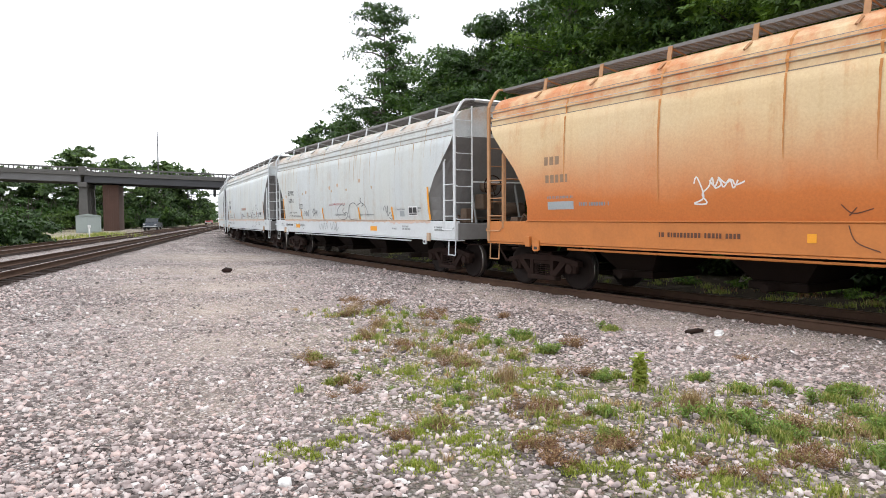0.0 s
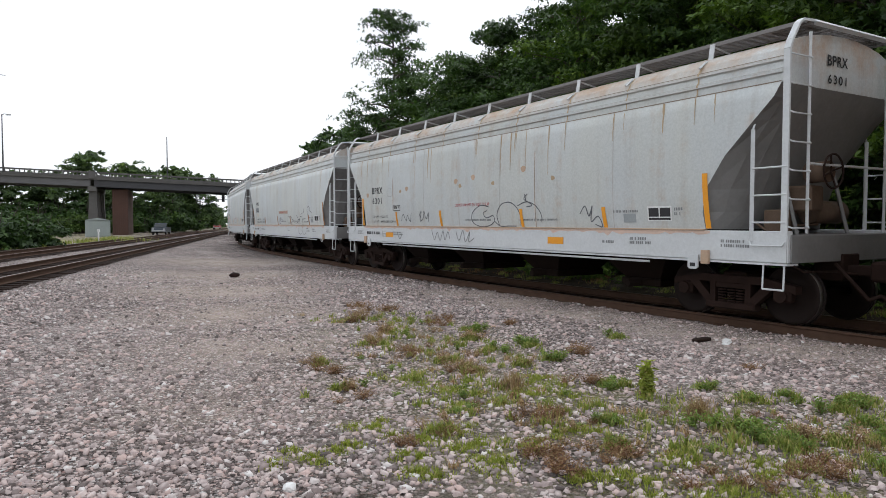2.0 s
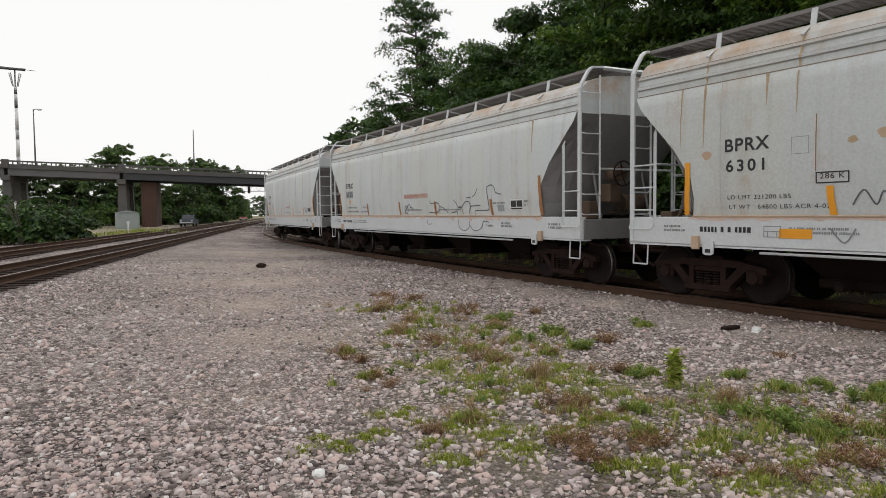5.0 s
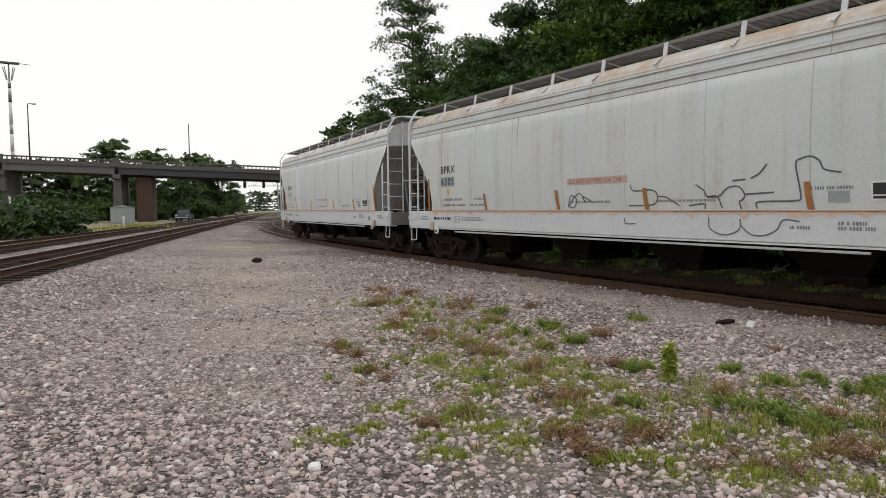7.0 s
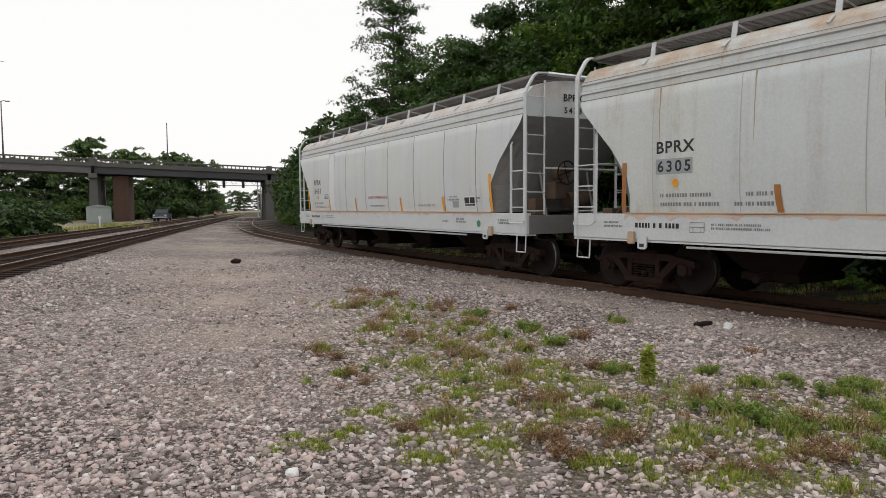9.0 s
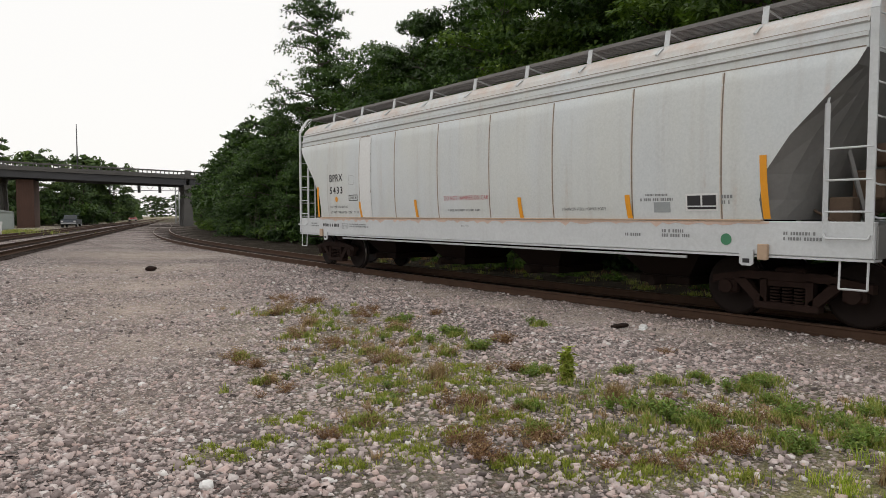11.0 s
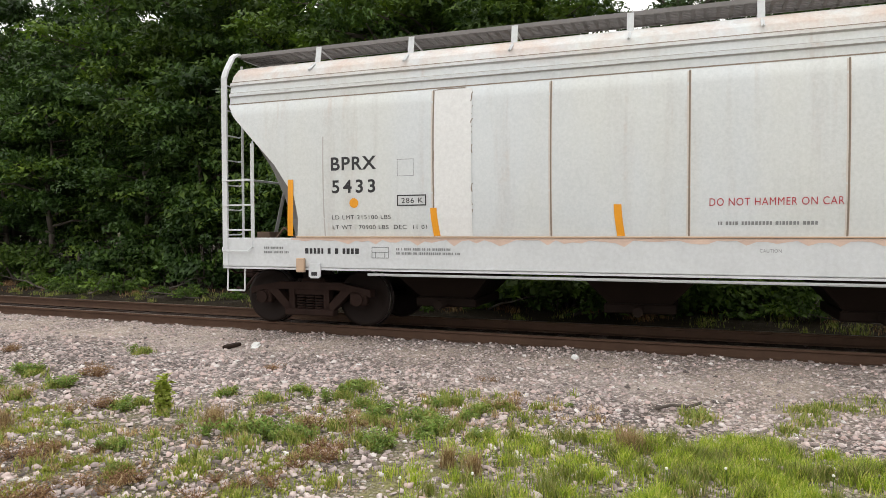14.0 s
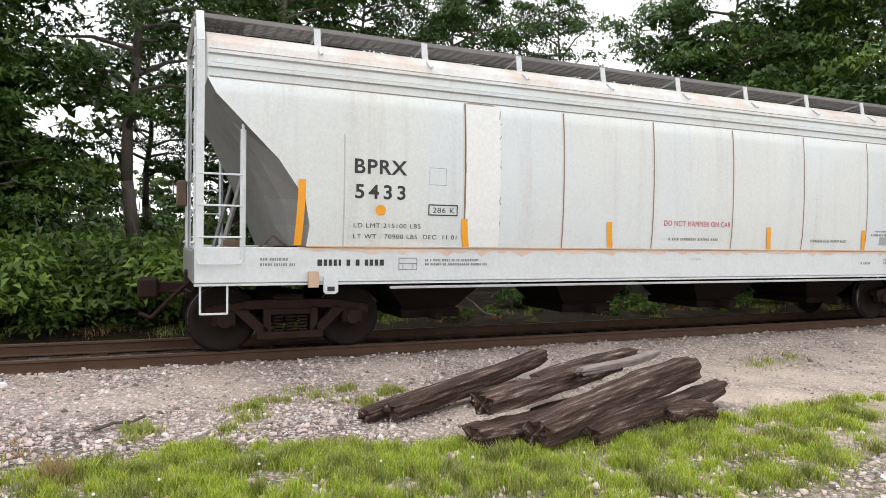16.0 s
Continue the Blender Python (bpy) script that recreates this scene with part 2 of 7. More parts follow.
M_FADED = plain("faded_stencil_paint", (0.22, 0.23, 0.235), 0.6, vary=0.3, scale=12.0, relief=0)
M_RED = plain("red_stencil_paint", (0.42, 0.03, 0.045), 0.6, vary=0.2, scale=12.0, relief=0)
M_STRIPE = plain("orange_reflector_tape", (0.80, 0.33, 0.008), 0.55, vary=0.12, scale=8.0, relief=0)
M_STRIPE_BROWN = plain("dirty_reflector_tape", (0.36, 0.15, 0.04), 0.6, vary=0.25, scale=8.0, relief=0)
M_PALE = plain("fresh_white_patch_paint", (0.74, 0.75, 0.745), 0.45, vary=0.06, scale=2.0)
M_PATCH_GREY = plain("grey_patch_paint", (0.33, 0.36, 0.37), 0.55, vary=0.15, scale=4.0, relief=0)
M_GREEN = plain("green_dot_paint", (0.05, 0.22, 0.11), 0.5, vary=0.1, relief=0)
M_CHALK = plain("white_spray_paint", (0.75, 0.72, 0.68), 0.5, vary=0.1, relief=0)
# running gear and hoppers: under-car shade is put into these near-black colours
M_IRON = plain("dirty_shaded_cast_iron", (0.026, 0.015, 0.012), 0.85, vary=0.6, scale=5.0, gloss=0.12)
M_WHEEL = plain("shaded_wheel_steel", (0.014, 0.009, 0.0075), 0.75, vary=0.4, scale=5.0, gloss=0.15)
M_TREAD = plain("bright_wheel_tread", (0.30, 0.28, 0.26), 0.35, 0.9, vary=0.15)
M_HOPPER = plain("shaded_hopper_underside", (0.013, 0.008, 0.006), 0.85, vary=0.5, scale=2.5, gloss=0.12)
M_RAIL = plain("rusted_rail_steel", (0.085, 0.050, 0.034), 0.85, vary=0.5, scale=3.0, gloss=0.15)
M_RAILHEAD = plain("worn_rail_head", (0.22, 0.16, 0.13), 0.38, 0.75, vary=0.2, scale=3.0)
M_TIE = plain("creosoted_tie_wood", (0.028, 0.018, 0.014), 0.9, vary=0.6, scale=4.0, relief=0.012, gloss=0.15)
M_OLDTIE = grain_wood("weathered_tie_wood", [(0.34, (0.008, 0.005, 0.004)), (0.46, (0.035, 0.019, 0.014)), (0.54, (0.075, 0.043, 0.033)), (0.61, (0.17, 0.125, 0.105)), (0.70, (0.46, 0.41, 0.39))])
M_OLDTIE_PALE = plain("splintered_grey_tie_wood", (0.20, 0.165, 0.15), 0.85, vary=0.6, scale=9.0, relief=0.02)
M_BARK = plain("grey_brown_bark", (0.085, 0.070, 0.058), 0.9, vary=0.4, scale=9.0, relief=0.02)
M_CONCRETE = plain("stained_concrete", (0.105, 0.10, 0.096), 0.85, vary=0.35, scale=0.8)
M_GIRDER = plain("grey_bridge_girder_paint", (0.125, 0.122, 0.125), 0.7, vary=0.3, scale=0.5)
M_GIRDER_DARK = plain("dark_steel_girder", (0.05, 0.05, 0.055), 0.7, vary=0.3, scale=0.5)
M_BROWNWALL = plain("rust_brown_sheet_wall", (0.10, 0.052, 0.038), 0.8, vary=0.35, scale=1.0)
M_CABINET = plain("grey_green_cabinet_paint", (0.30, 0.34, 0.33), 0.5, vary=0.15, scale=1.5)
M_ALU = plain("galvanised_pole_steel", (0.42, 0.43, 0.44), 0.5, 0.5, vary=0.15)
M_POLE_DARK = plain("dark_lamp_pole", (0.13, 0.13, 0.14), 0.6, 0.3, vary=0.2)
M_POLE_RED = plain("red_mast_paint", (0.35, 0.07, 0.06), 0.6, vary=0.15)
M_POLE_WHITE = plain("white_mast_paint", (0.7, 0.7, 0.7), 0.6, vary=0.1)
M_CARBODY = plain("dark_blue_vehicle_paint", (0.035, 0.045, 0.06), 0.3, 0.2, vary=0.1)
M_GLASS = plain("dark_vehicle_glass", (0.02, 0.025, 0.03), 0.08, 0.0, vary=0.05, relief=0)
M_RUBBER = plain("black_tyre_rubber", (0.02, 0.02, 0.02), 0.9, vary=0.2)
M_LAMP = plain("clear_headlamp_glass", (0.5, 0.5, 0.5), 0.15, vary=0.05, relief=0)
M_STONES = island_mat("crushed_pink_grey_stone", [(0.0, (0.10, 0.082, 0.076)), (0.22, (0.35, 0.285, 0.27)), (0.55, (0.57, 0.48, 0.46)), (0.8, (0.61, 0.46, 0.42)), (0.95, (0.70, 0.64, 0.62)), (1.0, (0.80, 0.77, 0.75))], 0.88, 0.003)
LEAFRAMP = [(0.0, (0.012, 0.026, 0.008)), (0.40, (0.030, 0.062, 0.015)), (0.75, (0.064, 0.120, 0.025)), (1.0, (0.105, 0.170, 0.034))]
M_LEAF = island_mat("deep_green_leaves", LEAFRAMP, 0.55, 0, 3.0, 0.22, 0.75)
M_LEAF_LIGHT = island_mat("bright_green_leaves", [(p, (c[0] * 1.75, c[1] * 1.5, c[2] * 1.2)) for p, c in LEAFRAMP], 0.6, 0, 3.0, 0.3, 0.75)
# far leaves: distance haze is painted in by lifting every stop
M_LEAF_FAR = island_mat("haze_tinted_leaves", [(p, (c[0] * 1.3 + 0.015, c[1] * 1.15 + 0.015, c[2] * 1.2 + 0.018)) for p, c in LEAFRAMP], 0.7, 0, 3.0, 0.25, 0.4)
M_GRASS = island_mat("lush_green_grass", [(0.0, (0.15, 0.21, 0.03)), (0.5, (0.30, 0.385, 0.055)), (0.8, (0.42, 0.46, 0.09)), (1.0, (0.56, 0.48, 0.22))], 0.6, 0, 20.0, 0.4)
M_TUFT = island_mat("thin_yard_grass", [(0.0, (0.12, 0.145, 0.04)), (0.5, (0.21, 0.265, 0.06)), (0.8, (0.30, 0.29, 0.10)), (1.0, (0.40, 0.33, 0.17))], 0.7, 0, 20.0, 0.25)
M_MAT = island_mat("yellow_green_mat_grass", [(0.0, (0.16, 0.19, 0.03)), (0.5, (0.30, 0.36, 0.06)), (0.85, (0.42, 0.44, 0.11)), (1.0, (0.50, 0.42, 0.20))], 0.6, 0, 20.0, 0.3)
M_WEED = island_mat("weed_leaves", [(0.0, (0.10, 0.15, 0.035)), (0.6, (0.18, 0.27, 0.06)), (1.0, (0.30, 0.34, 0.10))], 0.6, 0, 20.0, 0.25)
M_DRY = island_mat("dry_brown_stalks", [(0.0, (0.11, 0.05, 0.03)), (0.5, (0.22, 0.12, 0.065)), (1.0, (0.36, 0.26, 0.14))], 0.8, 0, 20.0, 0.15)
M_STRAW = island_mat("pale_straw_grass", [(0.0, (0.20, 0.12, 0.07)), (0.6, (0.36, 0.25, 0.15)), (1.0, (0.48, 0.39, 0.24))], 0.8, 0, 20.0, 0.2)
M_FLOWER = plain("white_flower_heads", (0.75, 0.74, 0.66), 0.7, vary=0.1, relief=0)
M_LITTER = plain("white_litter_paper", (0.75, 0.75, 0.74), 0.6, vary=0.1, relief=0)
M_GROUND = rough_ground()

# ---- the curved spur that the train runs on: heading and rail height along it ----
TRACK_STEP = 10.0
TRACK_START = -130.0
TRACK_HEADING = [166.84, 167.77, 168.53, 168.95, 168.9, 168.3, 167.08, 165.16, 162.54, 159.5, 156.43, 154.19, 152.26, 150.46, 149.86, 149.46, 149.07]
TRACK_RAIL_Z = [0.28, 0.278, 0.276, 0.272, 0.269, 0.266, 0.263, 0.261, 0.26, 0.26, 0.252, 0.215, 0.193, 0.173, 0.159, 0.151, 0.143]
TRACK_ZERO = (10.888, 2.667)
TRAIN_S = [(0.0, -59.36), (0.5, -57.23), (1.0, -55.16), (1.5, -53.08), (2.0, -50.98), (2.5, -48.92), (3.0, -46.86), (3.5, -44.67), (4.0, -42.63), (4.5, -40.69), (5.0, -38.60), (7.5, -28.45), (8.0, -26.42), (10.5, -15.95), (11.0, -13.93), (11.5, -11.93), (12.0, -9.98), (12.5, -8.04), (13.0, -6.06), (13.5, -3.95), (14.0, -1.96), (14.5, 0.00), (15.0, 1.83), (15.5, 3.81), (16.0, 5.79)]
CAR_OFFSET = [51.95, 34.68, 17.42, 0.0]


# ---- helpers for building ----
def mesh_from(name, verts, faces, mats=(), fmat=None, smooth=False):
    me = bpy.data.meshes.new(name)
    me.from_pydata([tuple(v) for v in verts], [], [tuple(f) for f in faces])
    for m in mats:
        me.materials.append(m)
    if fmat is not None:
        me.polygons.foreach_set("material_index", np.asarray(fmat, dtype=np.int32))
    if smooth:
        me.polygons.foreach_set("use_smooth", np.ones(len(me.polygons), dtype=bool))
    me.update()
    return me


def quads_mesh(name, verts, mat, per=4, smooth=False):
    """A mesh of separate faces of per corners each, from an array (faces * per, 3)."""
    verts = np.asarray(verts, dtype=np.float32).reshape(-1, 3)
    nf = len(verts) // per
    me = bpy.data.meshes.new(name)
    me.vertices.add(len(verts))
    me.vertices.foreach_set("co", verts.ravel())
    me.loops.add(nf * per)
    me.loops.foreach_set("vertex_index", np.arange(nf * per, dtype=np.int32))
    me.polygons.add(nf)
    me.polygons.foreach_set("loop_start", np.arange(0, nf * per, per, dtype=np.int32))
    me.polygons.foreach_set("loop_total", np.full(nf, per, dtype=np.int32))
    if smooth:
        me.polygons.foreach_set("use_smooth", np.ones(nf, dtype=bool))
    me.materials.append(mat)
    me.update(calc_edges=True)
    return me


def part(name, bm, material, parent, label="", smooth=False):
    """Links a bmesh, or a ready mesh, as one mesh object under a thing or part."""
    if isinstance(bm, bpy.types.Mesh):
        me = bm
    else:
        me = bpy.data.meshes.new(name)
        bm.normal_update()
        bm.to_mesh(me)
        bm.free()
        for m in material if isinstance(material, (list, tuple)) else [material]:
            me.materials.append(m)
        if smooth:
            me.polygons.foreach_set("use_smooth", np.ones(len(me.polygons), dtype=bool))
    ob = new(name, me)
    if parent is not None:
        ob.parent = parent
    if label:
        ob["label"] = label
    return ob


def box(bm, x0, x1, y0, y1, z0, z1, bev=0.0, mat=0):
    vs = [bm.verts.new(p) for p in ((x0, y0, z0), (x1, y0, z0), (x1, y1, z0), (x0, y1, z0), (x0, y0, z1), (x1, y0, z1), (x1, y1, z1), (x0, y1, z1))]
    fs = [bm.faces.new([vs[i] for i in f]) for f in ((3, 2, 1, 0), (4, 5, 6, 7), (0, 1, 5, 4), (1, 2, 6, 5), (2, 3, 7, 6), (3, 0, 4, 7))]
    for f in fs:
        f.material_index = mat
    if bev:
        bmesh.ops.bevel(bm, geom=list({e for f in fs for e in f.edges}), offset=bev, segments=1, affect="EDGES")
    return vs


def rod(bm, a, b, r, sides=6, r2=None, mat=0):
    """A round bar from a to b."""
    a, b = Vector(a), Vector(b)
    d = b - a
    if d.length < 1e-6:
        return
    q = d.to_track_quat("Z", "Y").to_matrix()
    r2 = r if r2 is None else r2
    ra, rb = [], []
    for k in range(sides):
        an = 2 * math.pi * k / sides
        o = q @ Vector((math.cos(an), math.sin(an), 0))
        ra.append(bm.verts.new(a + o * r))
        rb.append(bm.verts.new(b + o * r2))
    for k in range(sides):
        f = bm.faces.new((ra[k], ra[(k + 1) % sides], rb[(k + 1) % sides], rb[k]))
        f.material_index = mat
        f.smooth = sides > 6
    bm.faces.new(ra[::-1]).material_index = mat
    bm.faces.new(rb).material_index = mat


def bent(bm, pts, r, sides=6, mat=0):
    for p, q in zip(pts, pts[1:]):
        rod(bm, p, q, r, sides, mat=mat)


def prism(bm, outline, y0, y1, mat=0):
    """An outline in x and z, pushed from y0 to y1."""
    a = [bm.verts.new((x, y0, z)) for x, z in outline]
    b = [bm.verts.new((x, y1, z)) for x, z in outline]
    k = len(a)
    bm.faces.new(a).material_index = mat
    bm.faces.new(b[::-1]).material_index = mat
    for i in range(k):
        bm.faces.new((a[i], b[i], b[(i + 1) % k], a[(i + 1) % k])).material_index = mat
    bmesh.ops.recalc_face_normals(bm, faces=bm.faces[:])


# ---- the spur's centre line ----
SPUR_S = np.arange(-330.0, 76.0, 0.5)
_nodes = np.array([TRACK_START + TRACK_STEP * i for i in range(len(TRACK_HEADING))])
SPUR_TH = np.radians(np.interp(SPUR_S, _nodes, TRACK_HEADING))
_dx, _dy = np.sin(SPUR_TH) * 0.5, np.cos(SPUR_TH) * 0.5
SPUR_X = np.r_[0, np.cumsum((_dx[1:] + _dx[:-1]) / 2)]
SPUR_Y = np.r_[0, np.cumsum((_dy[1:] + _dy[:-1]) / 2)]
_k0 = int(np.searchsorted(SPUR_S, 0.0))
SPUR_X = SPUR_X - SPUR_X[_k0] + TRACK_ZERO[0]
SPUR_Y = SPUR_Y - SPUR_Y[_k0] + TRACK_ZERO[1]
SPUR_Z = np.interp(SPUR_S, _nodes, TRACK_RAIL_Z)


def spur(s, lat=0.0):
    """A point at s metres along the spur, lat metres to its left (the wooded side), at rail height."""
    x, y, z, th = (float(np.interp(s, SPUR_S, a)) for a in (SPUR_X, SPUR_Y, SPUR_Z, SPUR_TH))
    return Vector((x - math.cos(th) * lat, y + math.sin(th) * lat, z))


MAIN_Z = 0.50


def main_line(y, lat=0.0):
    """A point of the near main track's centre line, lat metres to the camera's side of it."""
    c = math.cos(math.atan(0.19))
    return Vector((-7.05 - 0.19 * y + lat * c, y + lat * 0.19 * c, MAIN_Z))


MAIN_OFFSETS = (0.0, -4.3)


def ground_height(x, y):
    """The lie of the land, for arrays of x and y: a gentle rise from the camera, flat beds under the tracks."""
    x, y = np.asarray(x, float), np.asarray(y, float)
    base = np.clip(0.0227 * y, -0.2, 0.0227 * 4) + 0.035 * np.clip((y - 4) / 8, 0, 1)
    # spur bed
    d2 = np.full(x.shape, 1e9)
    zr = np.zeros(x.shape)
    lat = np.zeros(x.shape)
    for i in range(0, len(SPUR_S), 2):
        dx, dy = x - SPUR_X[i], y - SPUR_Y[i]
        q = dx * dx + dy * dy
        near = q < d2
        d2 = np.where(near, q, d2)
        zr = np.where(near, SPUR_Z[i], zr)
        lat = np.where(near, dx * -math.cos(SPUR_TH[i]) + dy * math.sin(SPUR_TH[i]), lat)
    d = np.sqrt(d2)
    wooded = lat > 0
    k = np.clip((d - 1.25) / np.where(wooded, 2.5, 2.2), 0, 1)
    k = k * k * (3 - 2 * k)
    side = np.where(wooded, zr - 0.12 + 0.02 * np.clip(d - 5, 0, 60), base)
    bed = np.where(wooded, zr - 0.195, zr - 0.195 + 0.055 * np.clip((d - 0.78) / 0.12, 0, 1))
    z = bed * (1 - k) + side * k
    # main bed
    c = math.cos(math.atan(0.19))
    m = (x - (-7.05 - 0.19 * y)) * c
    mk = np.clip(np.maximum(m - 1.7, -6.2 - m) / 4.5, 0, 1)
    mk = mk * mk * (3 - 2 * mk)
    z = (MAIN_Z - 0.21) * (1 - mk) + z * mk
    return z, d, lat, m


# ---- ground: one sheet to the horizon ----
# where things grow on the yard: x, y, radius
MAT_SPOTS = [(0.08, 7.12, 0.26), (0.47, 6.64, 0.22), (0.68, 6.07, 0.21), (1.43, 6.4, 0.25), (1.42, 7.12, 0.15), (0.45, 4.86, 0.24), (0.57, 4.59, 0.17), (0.15, 5.23, 0.13), (-0.06, 4.77, 0.1), (-0.72, 4.77, 0.12), (-0.47, 4.92, 0.09), (1.05, 4.15, 0.13), (1.35, 4.12, 0.18), (0.08, 4.41, 0.12), (1.1, 5.07, 0.1), (1.33, 5.25, 0.1), (1.91, 4.62, 0.15), (-0.33, 5.53, 0.1), (2.17, 3.97, 0.23), (2.48, 3.84, 0.13), (2.53, 4.22, 0.12), (1.88, 3.92, 0.13), (0.39, 5.32, 0.13), (1.09, 6.49, 0.13)]
GREEN_SPOTS = [(1.13, 10.11, 0.13), (1.18, 8.6, 0.1), (1.75, 8.86, 0.14), (1.8, 8.05, 0.11), (3.1, 9.37, 0.1), (2.03, 6.66, 0.07), (2.16, 6.61, 0.07), (3.11, 5.93, 0.1), (2.91, 6.37, 0.06), (3.56, 5.95, 0.07), (3.78, 5.67, 0.15), (2.68, 4.86, 0.19), (2.61, 5.12, 0.14), (2.81, 4.71, 0.14), (3.65, 4.72, 0.12), (3.25, 4.21, 0.11), (3.66, 4.12, 0.16), (3.9, 4.5, 0.11), (4.41, 4.7, 0.08), (4.36, 4.32, 0.08), (3.91, 3.76, 0.08), (1.63, 5.39, 0.08), (1.5, 4.77, 0.08), (4.09, 5.85, 0.07), (3.75, 5.23, 0.08)]
TALL_SPOTS = [(2.3, 6.15, 0.06), (2.21, 6.05, 0.04)]
BROWN_SPOTS = [(-0.65, 13.28, 0.21), (-0.22, 12.78, 0.24), (0.72, 11.26, 0.22), (0.58, 10.83, 0.12), (1.71, 10.73, 0.13), (2.27, 8.48, 0.21), (-0.01, 8.42, 0.15), (-0.79, 7.61, 0.12), (1.81, 6.75, 0.13), (1.03, 5.64, 0.12), (1.29, 5.66, 0.08), (-0.09, 5.05, 0.08), (0.97, 4.5, 0.19), (0.9, 4.58, 0.12), (3.9, 7.29, 0.06), (2.77, 4.28, 0.17), (2.64, 4.25, 0.1), (5.4, 5.13, 0.07), (2.05, 4.06, 0.13), (-0.52, 6.31, 0.1), (1.46, 4.63, 0.11)]
MIXED_SPOTS = [(-0.76, 11.37, 0.21), (-0.4, 9.27, 0.16), (-1.03, 7.97, 0.1), (-0.62, 6.73, 0.1), (0.64, 7.6, 0.14), (0.29, 5.35, 0.1), (0.72, 7.39, 0.09), (4.73, 4.32, 0.09), (3.16, 4.79, 0.14), (0.48, 8.09, 0.09), (-0.23, 10.11, 0.14), (1.33, 7.76, 0.1), (0.93, 9.46, 0.12)]
STRAW_SPOTS = [(1.1, 6.77, 0.15), (2.55, 5.57, 0.14), (2.41, 5.43, 0.11), (3.42, 3.28, 0.09), (3.35, 3.54, 0.08), (4.63, 2.81, 0.12), (4.69, 2.87, 0.15)]
THIN_SPOTS = [(5.87, 3.02, 0.09), (6.55, 2.27, 0.16), (7.47, 2.14, 0.21), (7.83, 1.74, 0.13), (7.23, 1.46, 0.09), (5.8, 1.29, 0.13), (7.76, 1.23, 0.12), (5.88, 3.05, 0.12), (6.7, 2.44, 0.14), (7.13, 2.2, 0.11), (5.75, 1.26, 0.11), (7.45, 1.37, 0.1), (11.42, -4.29, 0.28), (3.83, 4.21, 0.14), (4.43, 4.77, 0.13), (4.21, 5.91, 0.12), (7.99, 1.24, 0.08), (6.11, 2.23, 0.1)]
LUSH_EDGE = [(2.98, 3.92), (3.67, 3.79), (4.11, 3.50), (4.60, 3.10), (5.08, 2.78), (5.45, 2.20), (5.52, 1.50), (5.70, 0.85), (5.98, 0.12), (6.15, -0.62), (6.90, -1.47), (7.50, -2.40), (8.27, -3.52), (9.08, -4.57)]
GRASSY = [(x, y, r * 2.2, 0.8) for x, y, r in MAT_SPOTS] + [(x, y, r * 1.6, 0.5) for x, y, r in GREEN_SPOTS + MIXED_SPOTS + THIN_SPOTS]
GRASSY += [(x * q, y * q, 0.75, w) for x, y in LUSH_EDGE for q, w in ((0.92, 1.0), (0.80, 0.9), (0.68, 0.8))]
GRASSY += [(0.2, 10.0, 1.8, 0.40), (0.6, 8.0, 1.8, 0.5), (1.2, 6.2, 1.7, 0.6), (2.4, 5.2, 1.6, 0.6), (3.6, 4.8, 1.3, 0.55), (0.8, 4.7, 1.2, 0.6)]

SANDY = [(9.4, -3.6, 2.8, 1.0), (7.9, -0.2, 2.0, 0.85), (7.2, 3.2, 1.5, 0.6), (6.0, 5.6, 1.3, 0.4), (11.5, -7.0, 3.0, 0.9), (-2.2, 9.0, 1.6, 0.5), (-3.0, 12.5, 2.0, 0.6), (-4.2, 16.5, 2.4, 0.6), (-5.4, 21.5, 2.8, 0.55), (-7.0, 29.0, 3.5, 0.5), (-1.6, 6.3, 1.2, 0.35), (-30.0, 62.0, 5.0, 1.0), (-34.0, 70.0, 6.0, 1.0)]


DAMP = [(0.2, 4.3, 0.9, 0.42), (1.2, 4.3, 0.9, 0.50), (2.0, 4.6, 0.8, 0.40), (-0.5, 5.0, 0.6, 0.25), (1.0, 5.6, 0.7, 0.25), (2.9, 4.3, 0.6, 0.3)]
SANDY += [(*spur(k, -2.0).xy, 1.3, 0.6) for k in range(-16, 22, 2)]


def axis(lo, hi, step, far_lo, far_hi):
    mid = list(np.arange(lo, hi + 1e-6, step))
    left, right, g, p = [], [], step, lo
    while p > far_lo:
        g *= 1.28
        p -= g
        left.append(p)
    g, p = step, hi
    while p < far_hi:
        g *= 1.28
        p += g
        right.append(p)
    return np.array(left[::-1] + mid + right)


gx, gy = axis(-14, 24, 0.2, -1600, 1600), axis(-13, 34, 0.2, -1600, 2200)
GX, GY = np.meshgrid(gx, gy)
GZ, GD, GL, GM = ground_height(GX, GY)
rng = np.random.default_rng(7)
lump = np.array([[noise.noise(Vector((a * 0.45, b * 0.45, 3.1))) * 0.028 + noise.noise(Vector((a * 2.1, b * 2.1, 9.0))) * 0.012 for a in gx] for b in gy])
GZ = GZ + lump * np.clip((GD - 1.3) / 0.8, 0, 1) * (np.hypot(GX, GY) < 60)
far = np.hypot(GX, GY)
soil = np.zeros((len(gy), len(gx), 4), dtype=np.float32)
for cx, cy, r, w in SANDY:
    soil[..., 3] = np.maximum(soil[..., 3], w * np.clip(1.3 - np.hypot(GX - cx, GY - cy) / r, 0, 1))
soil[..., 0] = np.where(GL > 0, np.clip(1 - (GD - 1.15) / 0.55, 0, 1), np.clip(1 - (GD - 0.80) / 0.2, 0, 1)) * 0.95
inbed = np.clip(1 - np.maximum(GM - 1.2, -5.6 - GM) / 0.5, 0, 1)
